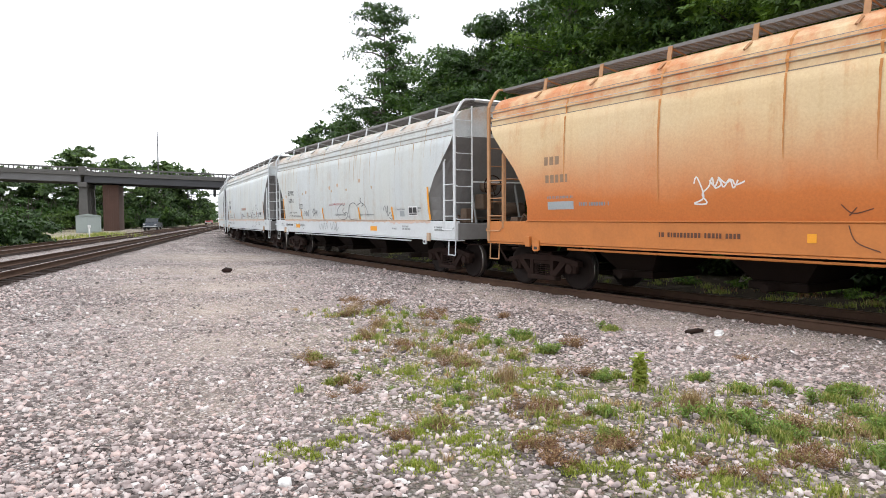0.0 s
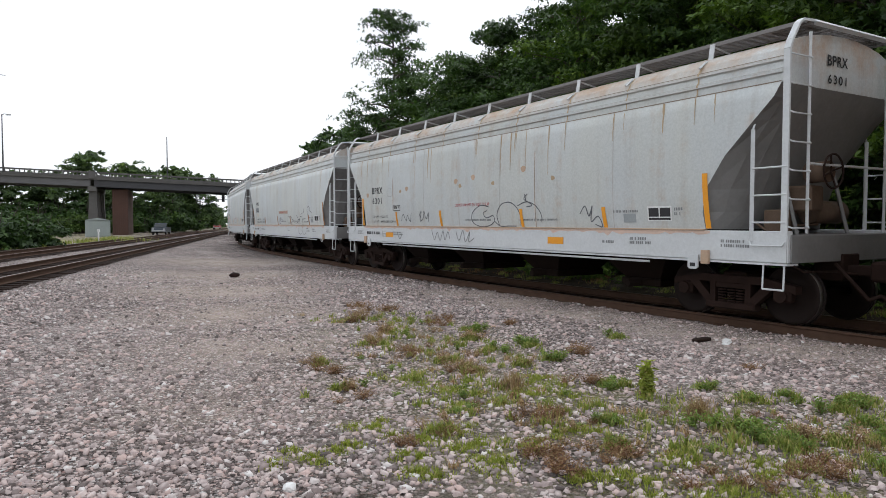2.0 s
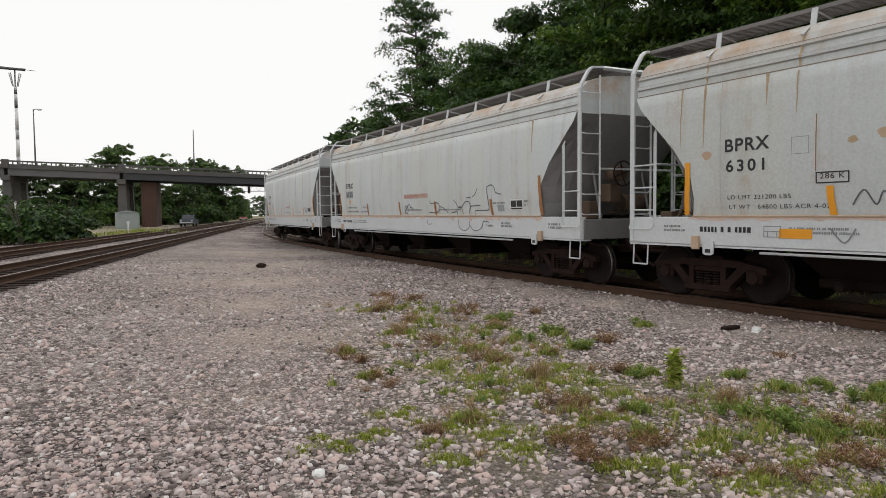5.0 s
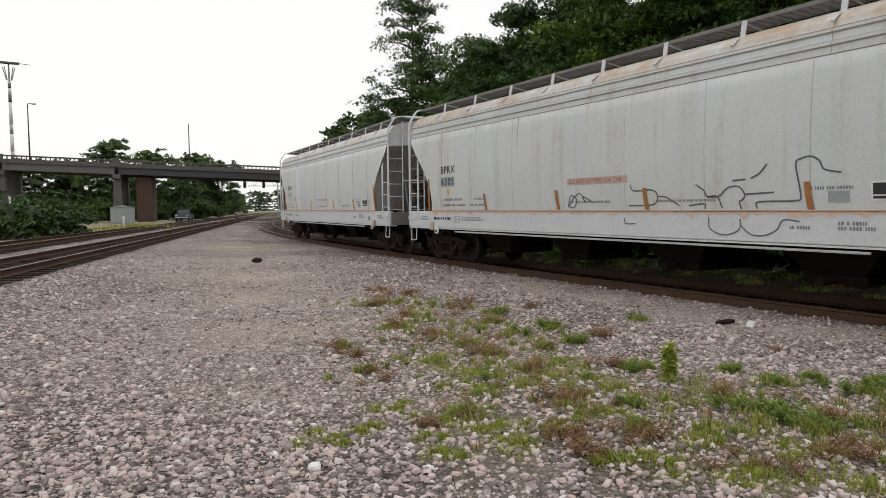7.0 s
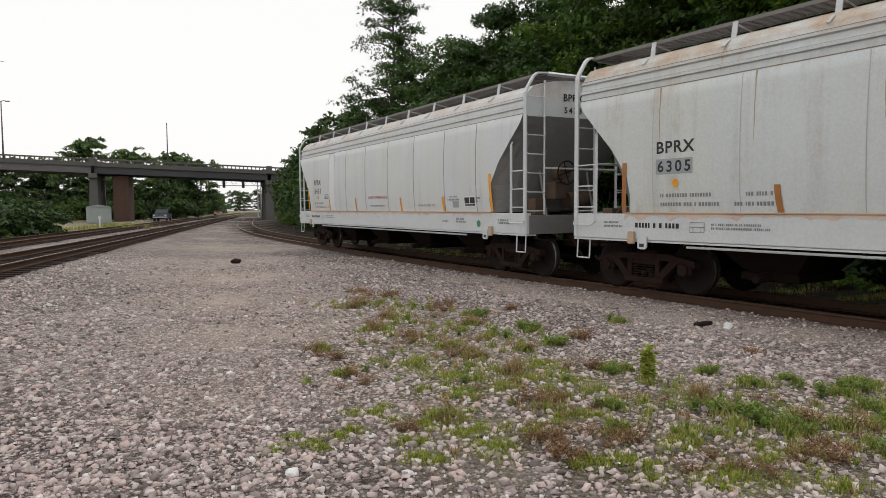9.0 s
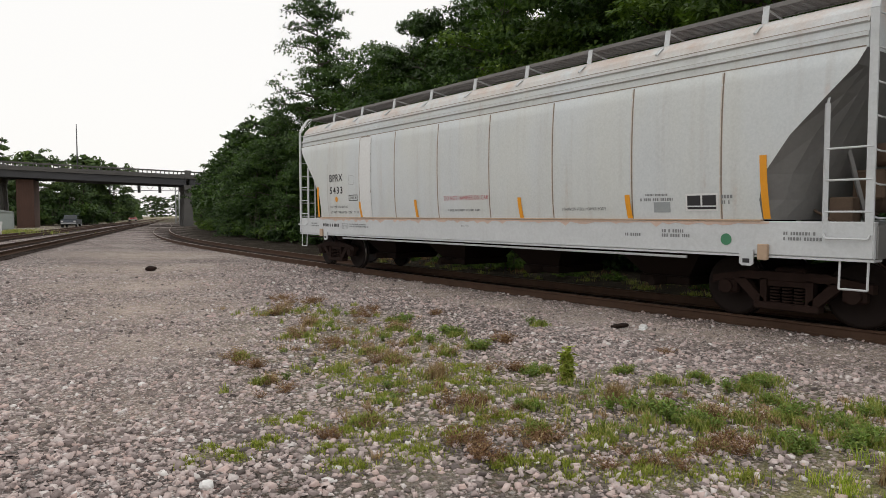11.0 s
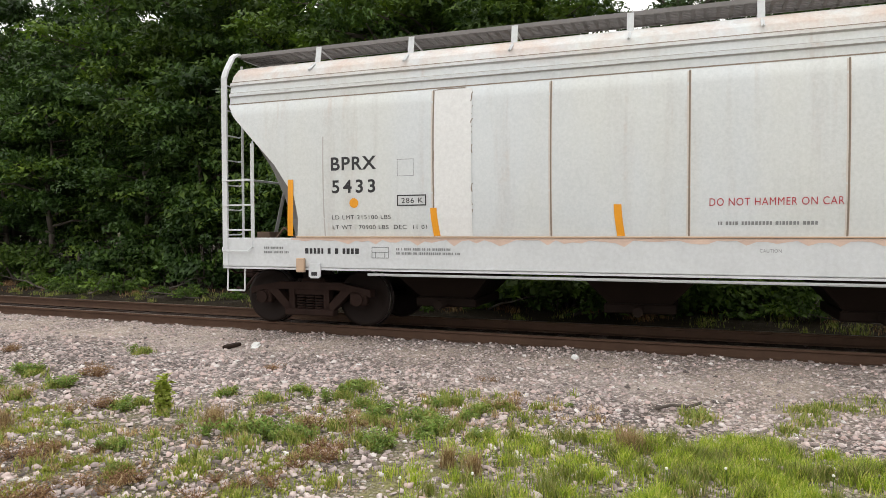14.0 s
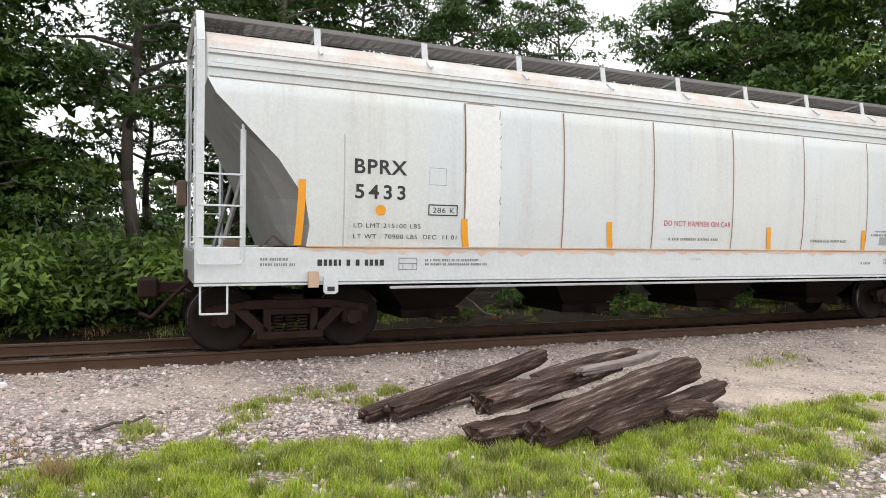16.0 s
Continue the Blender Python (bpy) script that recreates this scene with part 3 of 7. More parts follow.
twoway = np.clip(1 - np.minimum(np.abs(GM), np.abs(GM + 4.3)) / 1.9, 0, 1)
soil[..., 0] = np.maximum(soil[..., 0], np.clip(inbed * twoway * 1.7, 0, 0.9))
for cx, cy, r, w in GRASSY:
    soil[..., 1] = np.maximum(soil[..., 1], w * np.clip(1.25 - np.hypot(GX - cx, GY - cy) / r, 0, 1))
soil[..., 1] = np.maximum(soil[..., 1], np.clip((-GM - 8.5) / 3, 0, 1))
soil[..., 1] = np.maximum(soil[..., 1], np.clip((far - 160) / 60, 0, 1))
# near-black bed colour carried past the rails, painting shade behind the train
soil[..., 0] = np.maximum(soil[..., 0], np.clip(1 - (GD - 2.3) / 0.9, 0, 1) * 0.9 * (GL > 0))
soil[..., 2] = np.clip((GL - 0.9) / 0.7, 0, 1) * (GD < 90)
for cx, cy, r, w in DAMP:
    soil[..., 2] = np.maximum(soil[..., 2], w * np.clip(1.3 - np.hypot(GX - cx, GY - cy) / r, 0, 1))
ny, nx = GX.shape
idx = np.arange(nx * ny).reshape(ny, nx)
gverts = np.stack([GX, GY, GZ], -1).reshape(-1, 3)
gfaces = np.stack([idx[:-1, :-1], idx[:-1, 1:], idx[1:, 1:], idx[1:, :-1]], -1).reshape(-1, 4)
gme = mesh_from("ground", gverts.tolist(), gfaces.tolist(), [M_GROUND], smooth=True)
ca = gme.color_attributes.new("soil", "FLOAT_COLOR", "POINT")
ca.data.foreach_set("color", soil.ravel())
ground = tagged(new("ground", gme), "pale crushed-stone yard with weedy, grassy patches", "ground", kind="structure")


def land(x, y):
    """Ground height at one place."""
    i, j = int(np.clip(np.searchsorted(gx, x) - 1, 0, nx - 2)), int(np.clip(np.searchsorted(gy, y) - 1, 0, ny - 2))
    fx, fy = (x - gx[i]) / (gx[i + 1] - gx[i]), (y - gy[j]) / (gy[j + 1] - gy[j])
    return float(GZ[j, i] * (1 - fx) * (1 - fy) + GZ[j, i + 1] * fx * (1 - fy) + GZ[j + 1, i] * (1 - fx) * fy + GZ[j + 1, i + 1] * fx * fy)


# ---- rails ----
RAIL_FORM = [(-0.07, -0.172), (-0.07, -0.160), (-0.012, -0.140), (-0.012, -0.045), (-0.037, -0.034), (-0.037, -0.006), (-0.028, 0.0), (0.028, 0.0), (0.037, -0.006), (0.037, -0.034), (0.012, -0.045), (0.012, -0.140), (0.07, -0.160), (0.07, -0.172)]


def rail_mesh(name, pts):
    """A rail swept along points (x, y, z of its top), with worn head faces."""
    vs, fs, mi = [], [], []
    k = len(RAIL_FORM)
    for i, p in enumerate(pts):
        d = (pts[min(i + 1, len(pts) - 1)] - pts[max(i - 1, 0)])
        d = Vector((d.x, d.y, 0)).normalized()
        side = Vector((d.y, -d.x, 0))
        for a, h in RAIL_FORM:
            vs.append(p + side * a + Vector((0, 0, h)))
        if i:
            for j in range(k):
                a0, a1 = (i - 1) * k + j, (i - 1) * k + (j + 1) % k
                fs.append((a0, a1, a1 + k, a0 + k))
                mi.append(1 if j in (6,) else 0)
    return mesh_from(name, vs, fs, [M_RAIL, M_RAILHEAD], mi)


def tie_mesh():
    bm = bmesh.new()
    box(bm, -1.3, 1.3, -0.115, 0.115, -0.36, -0.176, 0.012)
    me = bpy.data.meshes.new("tie")
    bm.to_mesh(me)
    bm.free()
    me.materials.append(M_TIE)
    return me


TIE_MESH = tie_mesh()
spur_track = tagged(new("spur_track"), "curved single railway track with rusty rails on dark ties", "railway track", kind="structure")
ss = list(np.arange(-290, 74, 1.0))
for lat in (-0.753, 0.753):
    part("rail", rail_mesh("rail", [spur(s, lat) for s in ss]), None, spur_track, "rust-brown rail with a worn head")
main_track = []
for off in MAIN_OFFSETS:
    tr = tagged(new("main_track"), "straight main railway track on a raised stone bed", "railway track", "main tracks", kind="structure")
    main_track.append(tr)
    ys = list(np.arange(-25, 60, 3.0)) + list(np.arange(60, 640, 20.0))
    for lat in (-0.753, 0.753):
        part("rail", rail_mesh("rail", [main_line(y, off + lat) for y in ys]), None, tr, "rust-brown rail with a worn head")


# ---- covered hopper cars ----
HALF_TRUCK = 6.70
SIDE_FORM = [(1.47, 1.545), (1.75, 1.580), (2.1, 1.600), (2.6, 1.610), (3.1, 1.600), (3.40, 1.580), (3.59, 1.560), (3.605, 1.525), (3.72, 1.518), (3.735, 1.545), (3.78, 1.545), (3.795, 1.510), (3.90, 1.490), (3.915, 1.515), (3.96, 1.508), (3.975, 1.475), (4.09, 1.42), (4.22, 1.28), (4.31, 1.02), (4.37, 0.70), (4.41, 0.35), (4.42, 0.0)]
END_FORM = [(1.47, 6.60), (1.60, 6.57), (1.80, 6.56), (2.0, 6.59), (2.2, 6.66), (2.43, 6.82), (2.7, 7.06), (3.0, 7.36), (3.25, 7.62), (3.49, 7.84), (3.6, 7.86), (4.5, 7.86)]


def side_out(v):
    if v < 1.46:
        return 1.567
    return float(np.interp(v, [p[0] for p in SIDE_FORM], [p[1] for p in SIDE_FORM]))


def end_out(v):
    return float(np.interp(v, [p[0] for p in END_FORM], [p[1] for p in END_FORM]))


def on_side(pts, lift=0.004):
    """Points (u, v) laid on the car's camera-facing side."""
    return [(u, -(side_out(v) + lift), v) for u, v in pts]


def decal(name, quads, mat, parent, label="", lift=0.004):
    """Flat paint on the side: a list of outlines in (u, v)."""
    vs, fs = [], []
    for q in quads:
        fs.append(tuple(range(len(vs), len(vs) + len(q))))
        vs += on_side(q, lift)
    return part(name, mesh_from(name, vs, fs, [mat]), None, parent, label)


def rect(u0, u1, v0, v1, rows=1):
    vv = np.linspace(v0, v1, rows + 1)
    return [[(u0, a), (u1, a), (u1, b), (u0, b)] for a, b in zip(vv, vv[1:])]


def lettering(text, u, v, height, mat, parent, width=None, plane=None, label=""):
    """Stencilled words, baseline at (u, v) on the side, or on the end sheet at plane."""
    cu = bpy.data.curves.new("stencil", "FONT")
    cu.body, cu.size = text, 1.0
    cu.offset = 0.022 if height > 0.12 else 0.0
    cu.space_character = 1.35 if text.isdigit() else 1.12
    ob = bpy.data.objects.new("stencil", cu)
    scene.collection.objects.link(ob)
    dg = bpy.context.evaluated_depsgraph_get()
    me = bpy.data.meshes.new_from_object(ob.evaluated_get(dg))
    bpy.data.objects.remove(ob)
    co = np.zeros(len(me.vertices) * 3)
    me.vertices.foreach_get("co", co)
    co = co.reshape(-1, 3)
    lo, hi = co.min(0), co.max(0)
    sy = height / (hi[1] - lo[1])
    sx = sy if width is None else width / (hi[0] - lo[0])
    for p, vert in zip(co, me.vertices):
        a, b = (p[0] - lo[0]) * sx, (p[1] - lo[1]) * sy
        vert.co = (u + a, -(side_out(v + b) + 0.005), v + b) if plane is None else (plane, -u + a, v + b)
    if height < 0.085:
        me.materials.clear()
        me.materials.append(mat)
        me.update()
        return tagged(part("lettering", me, None, parent, label or "small stencilled lettering"), kind="stuff")
    # every large letter is a part of its own
    bm = bmesh.new()
    bm.from_mesh(me)
    bm.verts.ensure_lookup_table()
    left = set(bm.verts)
    while left:
        island, todo = set(), [next(v for v in bm.verts if v in left)]
        while todo:
            v = todo.pop()
            if v in left:
                left.discard(v)
                island.add(v)
                todo += [e.other_vert(v) for e in v.link_edges]
        index = {v: i for i, v in enumerate(v for v in bm.verts if v in island)}
        faces = [[index[v] for v in f.verts] for f in bm.faces if f.verts[0] in island]
        part("letter", mesh_from("letter", [v.co.copy() for v in index], faces, [mat]), None, parent, label or "stencilled letter or figure")
    bm.free()


def bars(spec, mat, parent, name="small_stencil", label="unreadable small stencilled lines"):
    """Lines of writing too small to read, as rows of short dashes."""
    quads = []
    for u0, u1, v, h in spec:
        r, u = random.Random(int(u0 * 100) + int(v * 1000)), u0
        while u < u1 - h * 0.3:
            w = h * r.uniform(0.35, 0.75)
            quads += rect(u, u + w, v, v + h)
            u += w + h * (0.28 if r.random() < 0.82 else 0.9)
    return tagged(decal(name, quads, mat, parent, label), label, kind="stuff")


def scrawl(name, lines, mat, parent, width=0.012, label="spray-painted scrawl"):
    """Thin painted strokes on the side, each a list of (u, v)."""
    for pts in lines:
        quads, sm = [], []
        for a, b, c, d in zip([pts[0]] + pts, pts, pts[1:], pts[2:] + [pts[-1]]):
            for t in np.linspace(0, 1, 6)[:-1]:
                sm.append(tuple(0.5 * (2 * b[k] + (c[k] - a[k]) * t + (2 * a[k] - 5 * b[k] + 4 * c[k] - d[k]) * t * t + (3 * b[k] - a[k] - 3 * c[k] + d[k]) * t ** 3) for k in (0, 1)))
        sm.append(pts[-1])
        for p, q in zip(sm, sm[1:]):
            dx, dy = q[0] - p[0], q[1] - p[1]
            n = math.hypot(dx, dy) or 1
            ox, oy = -dy / n * width, dx / n * width
            quads.append([(p[0] - ox, p[1] - oy), (q[0] - ox, q[1] - oy), (q[0] + ox, q[1] + oy), (p[0] + ox, p[1] + oy)])
        decal(name, quads, mat, parent, label, 0.007)


def body_mesh(paint, slope):
    """The rounded tank: side sheets, roof, end sheets with their inward slopes."""
    form = [(v, w) for v, w in SIDE_FORM] + [(v, -w) for v, w in SIDE_FORM[-2::-1]]
    cols = [-1.0, -0.999] + list(np.linspace(-0.98, 0.98, 33)) + [0.999, 1.0]
    vs, fs, mi, row = [], [], [], len(cols)
    for v, w in form:
        e = end_out(v)
        for c in cols:
            vs.append((c * e, -w, v))
    for i in range(len(form) - 1):
        for j in range(row - 1):
            a = i * row + j
            fs.append((a, a + 1, a + row + 1, a + row))
            mi.append(0)
    half = len(SIDE_FORM)
    last = len(form) - 1
    # end sheets: flat above, below that a steeper slope sheet that bulges out between the side sheets
    across = np.linspace(-1, 1, 15)
    for sx in (-1, 1):
        base = len(vs)
        for v, w in SIDE_FORM:
            e = end_out(v)
            mid = max(e, float(np.interp(v, [1.47, 3.49, 3.6], [6.98, 7.82, 7.86])))
            for f in across:
                vs.append((sx * (e + (mid - e) * (1 - abs(f) ** 4)), f * w, v))
        n = len(across)
        for i in range(half - 1):
            for j in range(n - 1):
                a = base + i * n + j
                fs.append((a, a + 1, a + n + 1, a + n) if sx > 0 else (a, a + n, a + n + 1, a + 1))
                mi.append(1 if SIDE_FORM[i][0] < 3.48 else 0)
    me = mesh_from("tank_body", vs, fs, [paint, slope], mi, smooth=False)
    sm = np.array([i < (len(form) - 1) * (row - 1) and not 3.58 < vs[f[0]][2] < 3.98 and not 3.60 < vs[f[2]][2] < 3.96 for i, f in enumerate(fs)])
    me.polygons.foreach_set("use_smooth", sm)
    # creases along the raised belt lines
    return me


_mesh_cache = {}


def cached(key, make):
    if key not in _mesh_cache:
        _mesh_cache[key] = make()
    return _mesh_cache[key]


def to_mesh(bm, name, mats, smooth=False):
    bmesh.ops.recalc_face_normals(bm, faces=bm.faces[:])
    me = bpy.data.meshes.new(name)
    bm.to_mesh(me)
    bm.free()
    for m in mats:
        me.materials.append(m)
    return me


def wheelset_mesh():
    bm = bmesh.new()
    rod(bm, (0, -1.0, 0), (0, 1.0, 0), 0.075, 10)
    for sy in (-1, 1):
        prof = [(0.10, 0.70), (0.36, 0.735), (0.40, 0.70), (0.457, 0.70), (0.457, 0.80), (0.40, 0.82), (0.34, 0.775), (0.14, 0.80), (0.10, 0.84)]
        rings = []
        for k in range(28):
            a = 2 * math.pi * k / 28
            rings.append([bm.verts.new((math.cos(a) * r, sy * y, math.sin(a) * r)) for r, y in prof])
        for k in range(28):
            p, q = rings[k], rings[(k + 1) % 28]
            for i in range(len(prof) - 1):
                f = bm.faces.new((p[i], p[i + 1], q[i + 1], q[i]))
                f.material_index = 1 if i == 3 else 0
                f.smooth = True
        # raised flange ring on the inner side
        for k in range(28):
            a, b = 2 * math.pi * k / 28, 2 * math.pi * (k + 1) / 28
            vs = [bm.verts.new((math.cos(t) * r, sy * y, math.sin(t) * r)) for t, r, y in ((a, 0.457, 0.70), (b, 0.457, 0.70), (b, 0.482, 0.685), (a, 0.482, 0.685))]
            bm.faces.new(vs)
        for k in range(3):
            a = 2 * math.pi * k / 3
            rod(bm, (math.cos(a) * 0.045, sy * 0.98, math.sin(a) * 0.045), (math.cos(a) * 0.045, sy * 1.03, math.sin(a) * 0.045), 0.018, 6)
        rod(bm, (0, sy * 0.85, 0), (0, sy * 1.0, 0), 0.11, 12)
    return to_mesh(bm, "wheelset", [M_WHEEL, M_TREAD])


def truck_mesh():
    bm = bmesh.new()
    for sy in (-1, 1):
        y0, y1 = sorted((sy * 0.90, sy * 1.06))
        # cast side frame: top chord, sloping arms, spring seat, boxes over the bearings
        prism(bm, [(-1.12, 0.50), (-1.12, 0.62), (-0.55, 0.72), (0.55, 0.72), (1.12, 0.62), (1.12, 0.50), (0.9, 0.58), (0.5, 0.60), (-0.5, 0.60), (-0.9, 0.58)], y0, y1)
        prism(bm, [(-0.78, 0.58), (-0.62, 0.62), (-0.30, 0.30), (-0.42, 0.24)], y0, y1)
        prism(bm, [(0.78, 0.58), (0.62, 0.62), (0.30, 0.30), (0.42, 0.24)], y0, y1)
        box(bm, -0.46, 0.46, y0 - 0.02, y1 + 0.02, 0.17, 0.28, 0.02)
        for xx in (-0.24, 0.24):
            box(bm, xx * 1.35 - 0.05, xx * 1.35 + 0.05, y0, y1, 0.28, 0.62)
        for xx in (-0.17, 0.0, 0.17):
            for kk in range(5):
                rod(bm, (xx, sy * 1.0, 0.29 + kk * 0.045), (xx, sy * 1.0, 0.315 + kk * 0.045), 0.075, 8)
        box(bm, -0.28, 0.28, sy * 0.98 - 0.06, sy * 0.98 + 0.06, 0.51, 0.60, 0.01)
        for xx in (-0.89, 0.89):
            box(bm, xx - 0.15, xx + 0.15, y0, y1 + 0.0, 0.36, 0.58, 0.03)
            rod(bm, (xx, sy * 1.04, 0.457), (xx, sy * 1.10, 0.457), 0.10, 12)
    box(bm, -0.22, 0.22, -0.95, 0.95, 0.50, 0.78, 0.03)
    for xx in (-0.42, 0.42):
        box(bm, xx - 0.03, xx + 0.03, -0.85, 0.85, 0.36, 0.46)
        for yy in (-0.75, 0.75):
            box(bm, xx - 0.02 + (0.05 if xx > 0 else -0.05), xx + 0.02 + (0.05 if xx > 0 else -0.05), yy - 0.06, yy + 0.06, 0.30, 0.58)
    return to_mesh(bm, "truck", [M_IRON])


def ladder_mesh(sx):
    """Corner posts, side and end ladders and the stirrups at one end (sx -1 or 1) of the camera-facing side and the far side."""
    bm = bmesh.new()
    for sy in (-1, 1):
        e = sx * 7.97
        y = sy * 1.56
        # corner post, leaning in at the top
        fx0, fx1 = sorted((e + sx * 0.02, e - sx * 0.075))
        line = [(y, 1.0), (y, 4.04), (y * 0.965, 4.17), (y * 0.86, 4.42), (y * 0.80, 4.49), (y * 0.62, 4.51)]
        for (ya, za), (yb, zb) in zip(line, line[1:]):
            ny, nz = (zb - za, ya - yb)
            k = 0.018 / math.hypot(ny, nz)
            a = [bm.verts.new(p) for p in ((fx0, ya - ny * k, za - nz * k), (fx1, ya - ny * k, za - nz * k), (fx1, ya + ny * k, za + nz * k), (fx0, ya + ny * k, za + nz * k))]
            b = [bm.verts.new(p) for p in ((fx0, yb - ny * k, zb - nz * k), (fx1, yb - ny * k, zb - nz * k), (fx1, yb + ny * k, zb + nz * k), (fx0, yb + ny * k, zb + nz * k))]
            for i in range(4):
                bm.faces.new((a[i], a[(i + 1) % 4], b[(i + 1) % 4], b[i]))
            bm.faces.new(a[::-1])
            bm.faces.new(b)
        st = sx * 7.42
        rod(bm, (st, y, 1.30), (st, y, 2.96), 0.036, 4)
        rod(bm, (st, y * 1.0, 2.96), (st, y * 0.97, 3.06), 0.018, 4)
        for v in (1.58, 1.98, 2.38):
            rod(bm, (e, y * 1.01, v), (st, y * 1.01, v), 0.014, 5)
        bent(bm, [(e, y * 1.03, 1.30), (e - sx * 0.02, y * 1.045, 1.24), (st + sx * 0.04, y * 1.045, 1.24), (st, y * 1.03, 1.30)], 0.014, 5)
        # end ladder
        y2 = sy * 1.06
        rod(bm, (e, y2, 1.42), (e, y2, 4.34), 0.026, 4)
        for v in np.arange(1.50, 4.3, 0.41):
            bent(bm, [(e, y, v + 0.03), (e + sx * 0.05, y - sy * 0.05, v), (e + sx * 0.05, y2 + sy * 0.02, v), (e, y2, v + 0.03)], 0.013, 5)
        # stirrup step
        bent(bm, [(sx * 7.93, sy * 1.52, 1.0), (sx * 7.93, sy * 1.54, 0.60), (sx * 7.60, sy * 1.54, 0.60), (sx * 7.60, sy * 1.52, 1.0)], 0.015, 5)
    rod(bm, (sx * 7.97, -0.98, 4.49), (sx * 7.97, 0.98, 4.49), 0.045, 4)
    rod(bm, (sx * 7.97, -1.06, 2.44), (sx * 7.97, 1.06, 2.44), 0.022, 5)
    return bm


def running_board_mesh():
    """Walkways of open grating along both edges of the roof, with crossings at the ends and brackets."""
    bm = bmesh.new()
    for sy in (-1, 1):
        a, b = sy * 0.62, sy * 1.16
        lo, hi = min(a, b), max(a, b)
        for y in (lo, hi):
            box(bm, -7.9, 7.9, y - 0.012, y + 0.012, 4.450, 4.510)
        for y in np.linspace(lo + 0.06, hi - 0.06, 7):
            box(bm, -7.88, 7.88, y - 0.014, y + 0.014, 4.475, 4.502)
        for x in np.arange(-7.85, 7.86, 0.16):
            box(bm, x - 0.022, x + 0.022, lo, hi, 4.472, 4.490)
    for sx in (-1, 1):
        x0, x1 = sorted((sx * 7.35, sx * 7.95))
        for x in np.linspace(x0, x1, 8):
            box(bm, x - 0.014, x + 0.014, -1.1, 1.1, 4.455, 4.485)
        for y in np.arange(-1.1, 1.11, 0.16):
            box(bm, x0, x1, y - 0.02, y + 0.02, 4.450, 4.465)
    return bm


def bracket_mesh(sy):
    """One white bracket that carries the walkway's edge."""
    bm = bmesh.new()
    vs = [(-0.045, sy * 1.19, 4.490), (0.045, sy * 1.19, 4.490), (0.045, sy * 1.24, 4.20), (-0.045, sy * 1.24, 4.20)]
    a = [bm.verts.new(p) for p in vs]
    b = [bm.verts.new((p[0], p[1] - sy * 0.02, p[2])) for p in vs]
    bm.faces.new(a)
    bm.faces.new(b[::-1])
    for i in range(4):
        bm.faces.new((a[i], b[i], b[(i + 1) % 4], a[(i + 1) % 4]))
    bent(bm, [(0, sy * 1.22, 4.21), (0, sy * 1.36, 4.17), (0, sy * 1.50, 4.06)], 0.022, 4)
    rod(bm, (0, sy * 1.2, 4.460), (0, sy * 0.60, 4.36), 0.018, 4)
    return bm


def hatch_mesh():
    bm = bmesh.new()
    box(bm, -0.64, 0.64, -0.26, 0.26, 4.34, 4.43, 0.02)
    box(bm, -0.03, 0.03, -0.34, 0.34, 4.429, 4.455)
    return bm


def coupler_mesh(sx):
    bm = bmesh.new()
    box(bm, *sorted((sx * 7.9, sx * 8.45)), -0.09, 0.09, 0.77, 0.93, 0.02)
    box(bm, *sorted((sx * 8.40, sx * 8.68)), -0.17, 0.15, 0.70, 1.0, 0.04)
    box(bm, *sorted((sx * 7.6, sx * 8.05)), -0.24, 0.24, 0.68, 1.10, 0.02)
    bent(bm, [(sx * 8.0, -0.35, 0.95), (sx * 8.25, -0.38, 0.72), (sx * 8.5, -0.36, 0.45), (sx * 8.65, -0.32, 0.52)], 0.03, 6)
    bent(bm, [(sx * 7.98, -1.45, 0.98), (sx * 8.02, -1.2, 0.86), (sx * 8.05, -0.4, 0.84), (sx * 8.25, -0.2, 0.80)], 0.016, 5)
    return bm


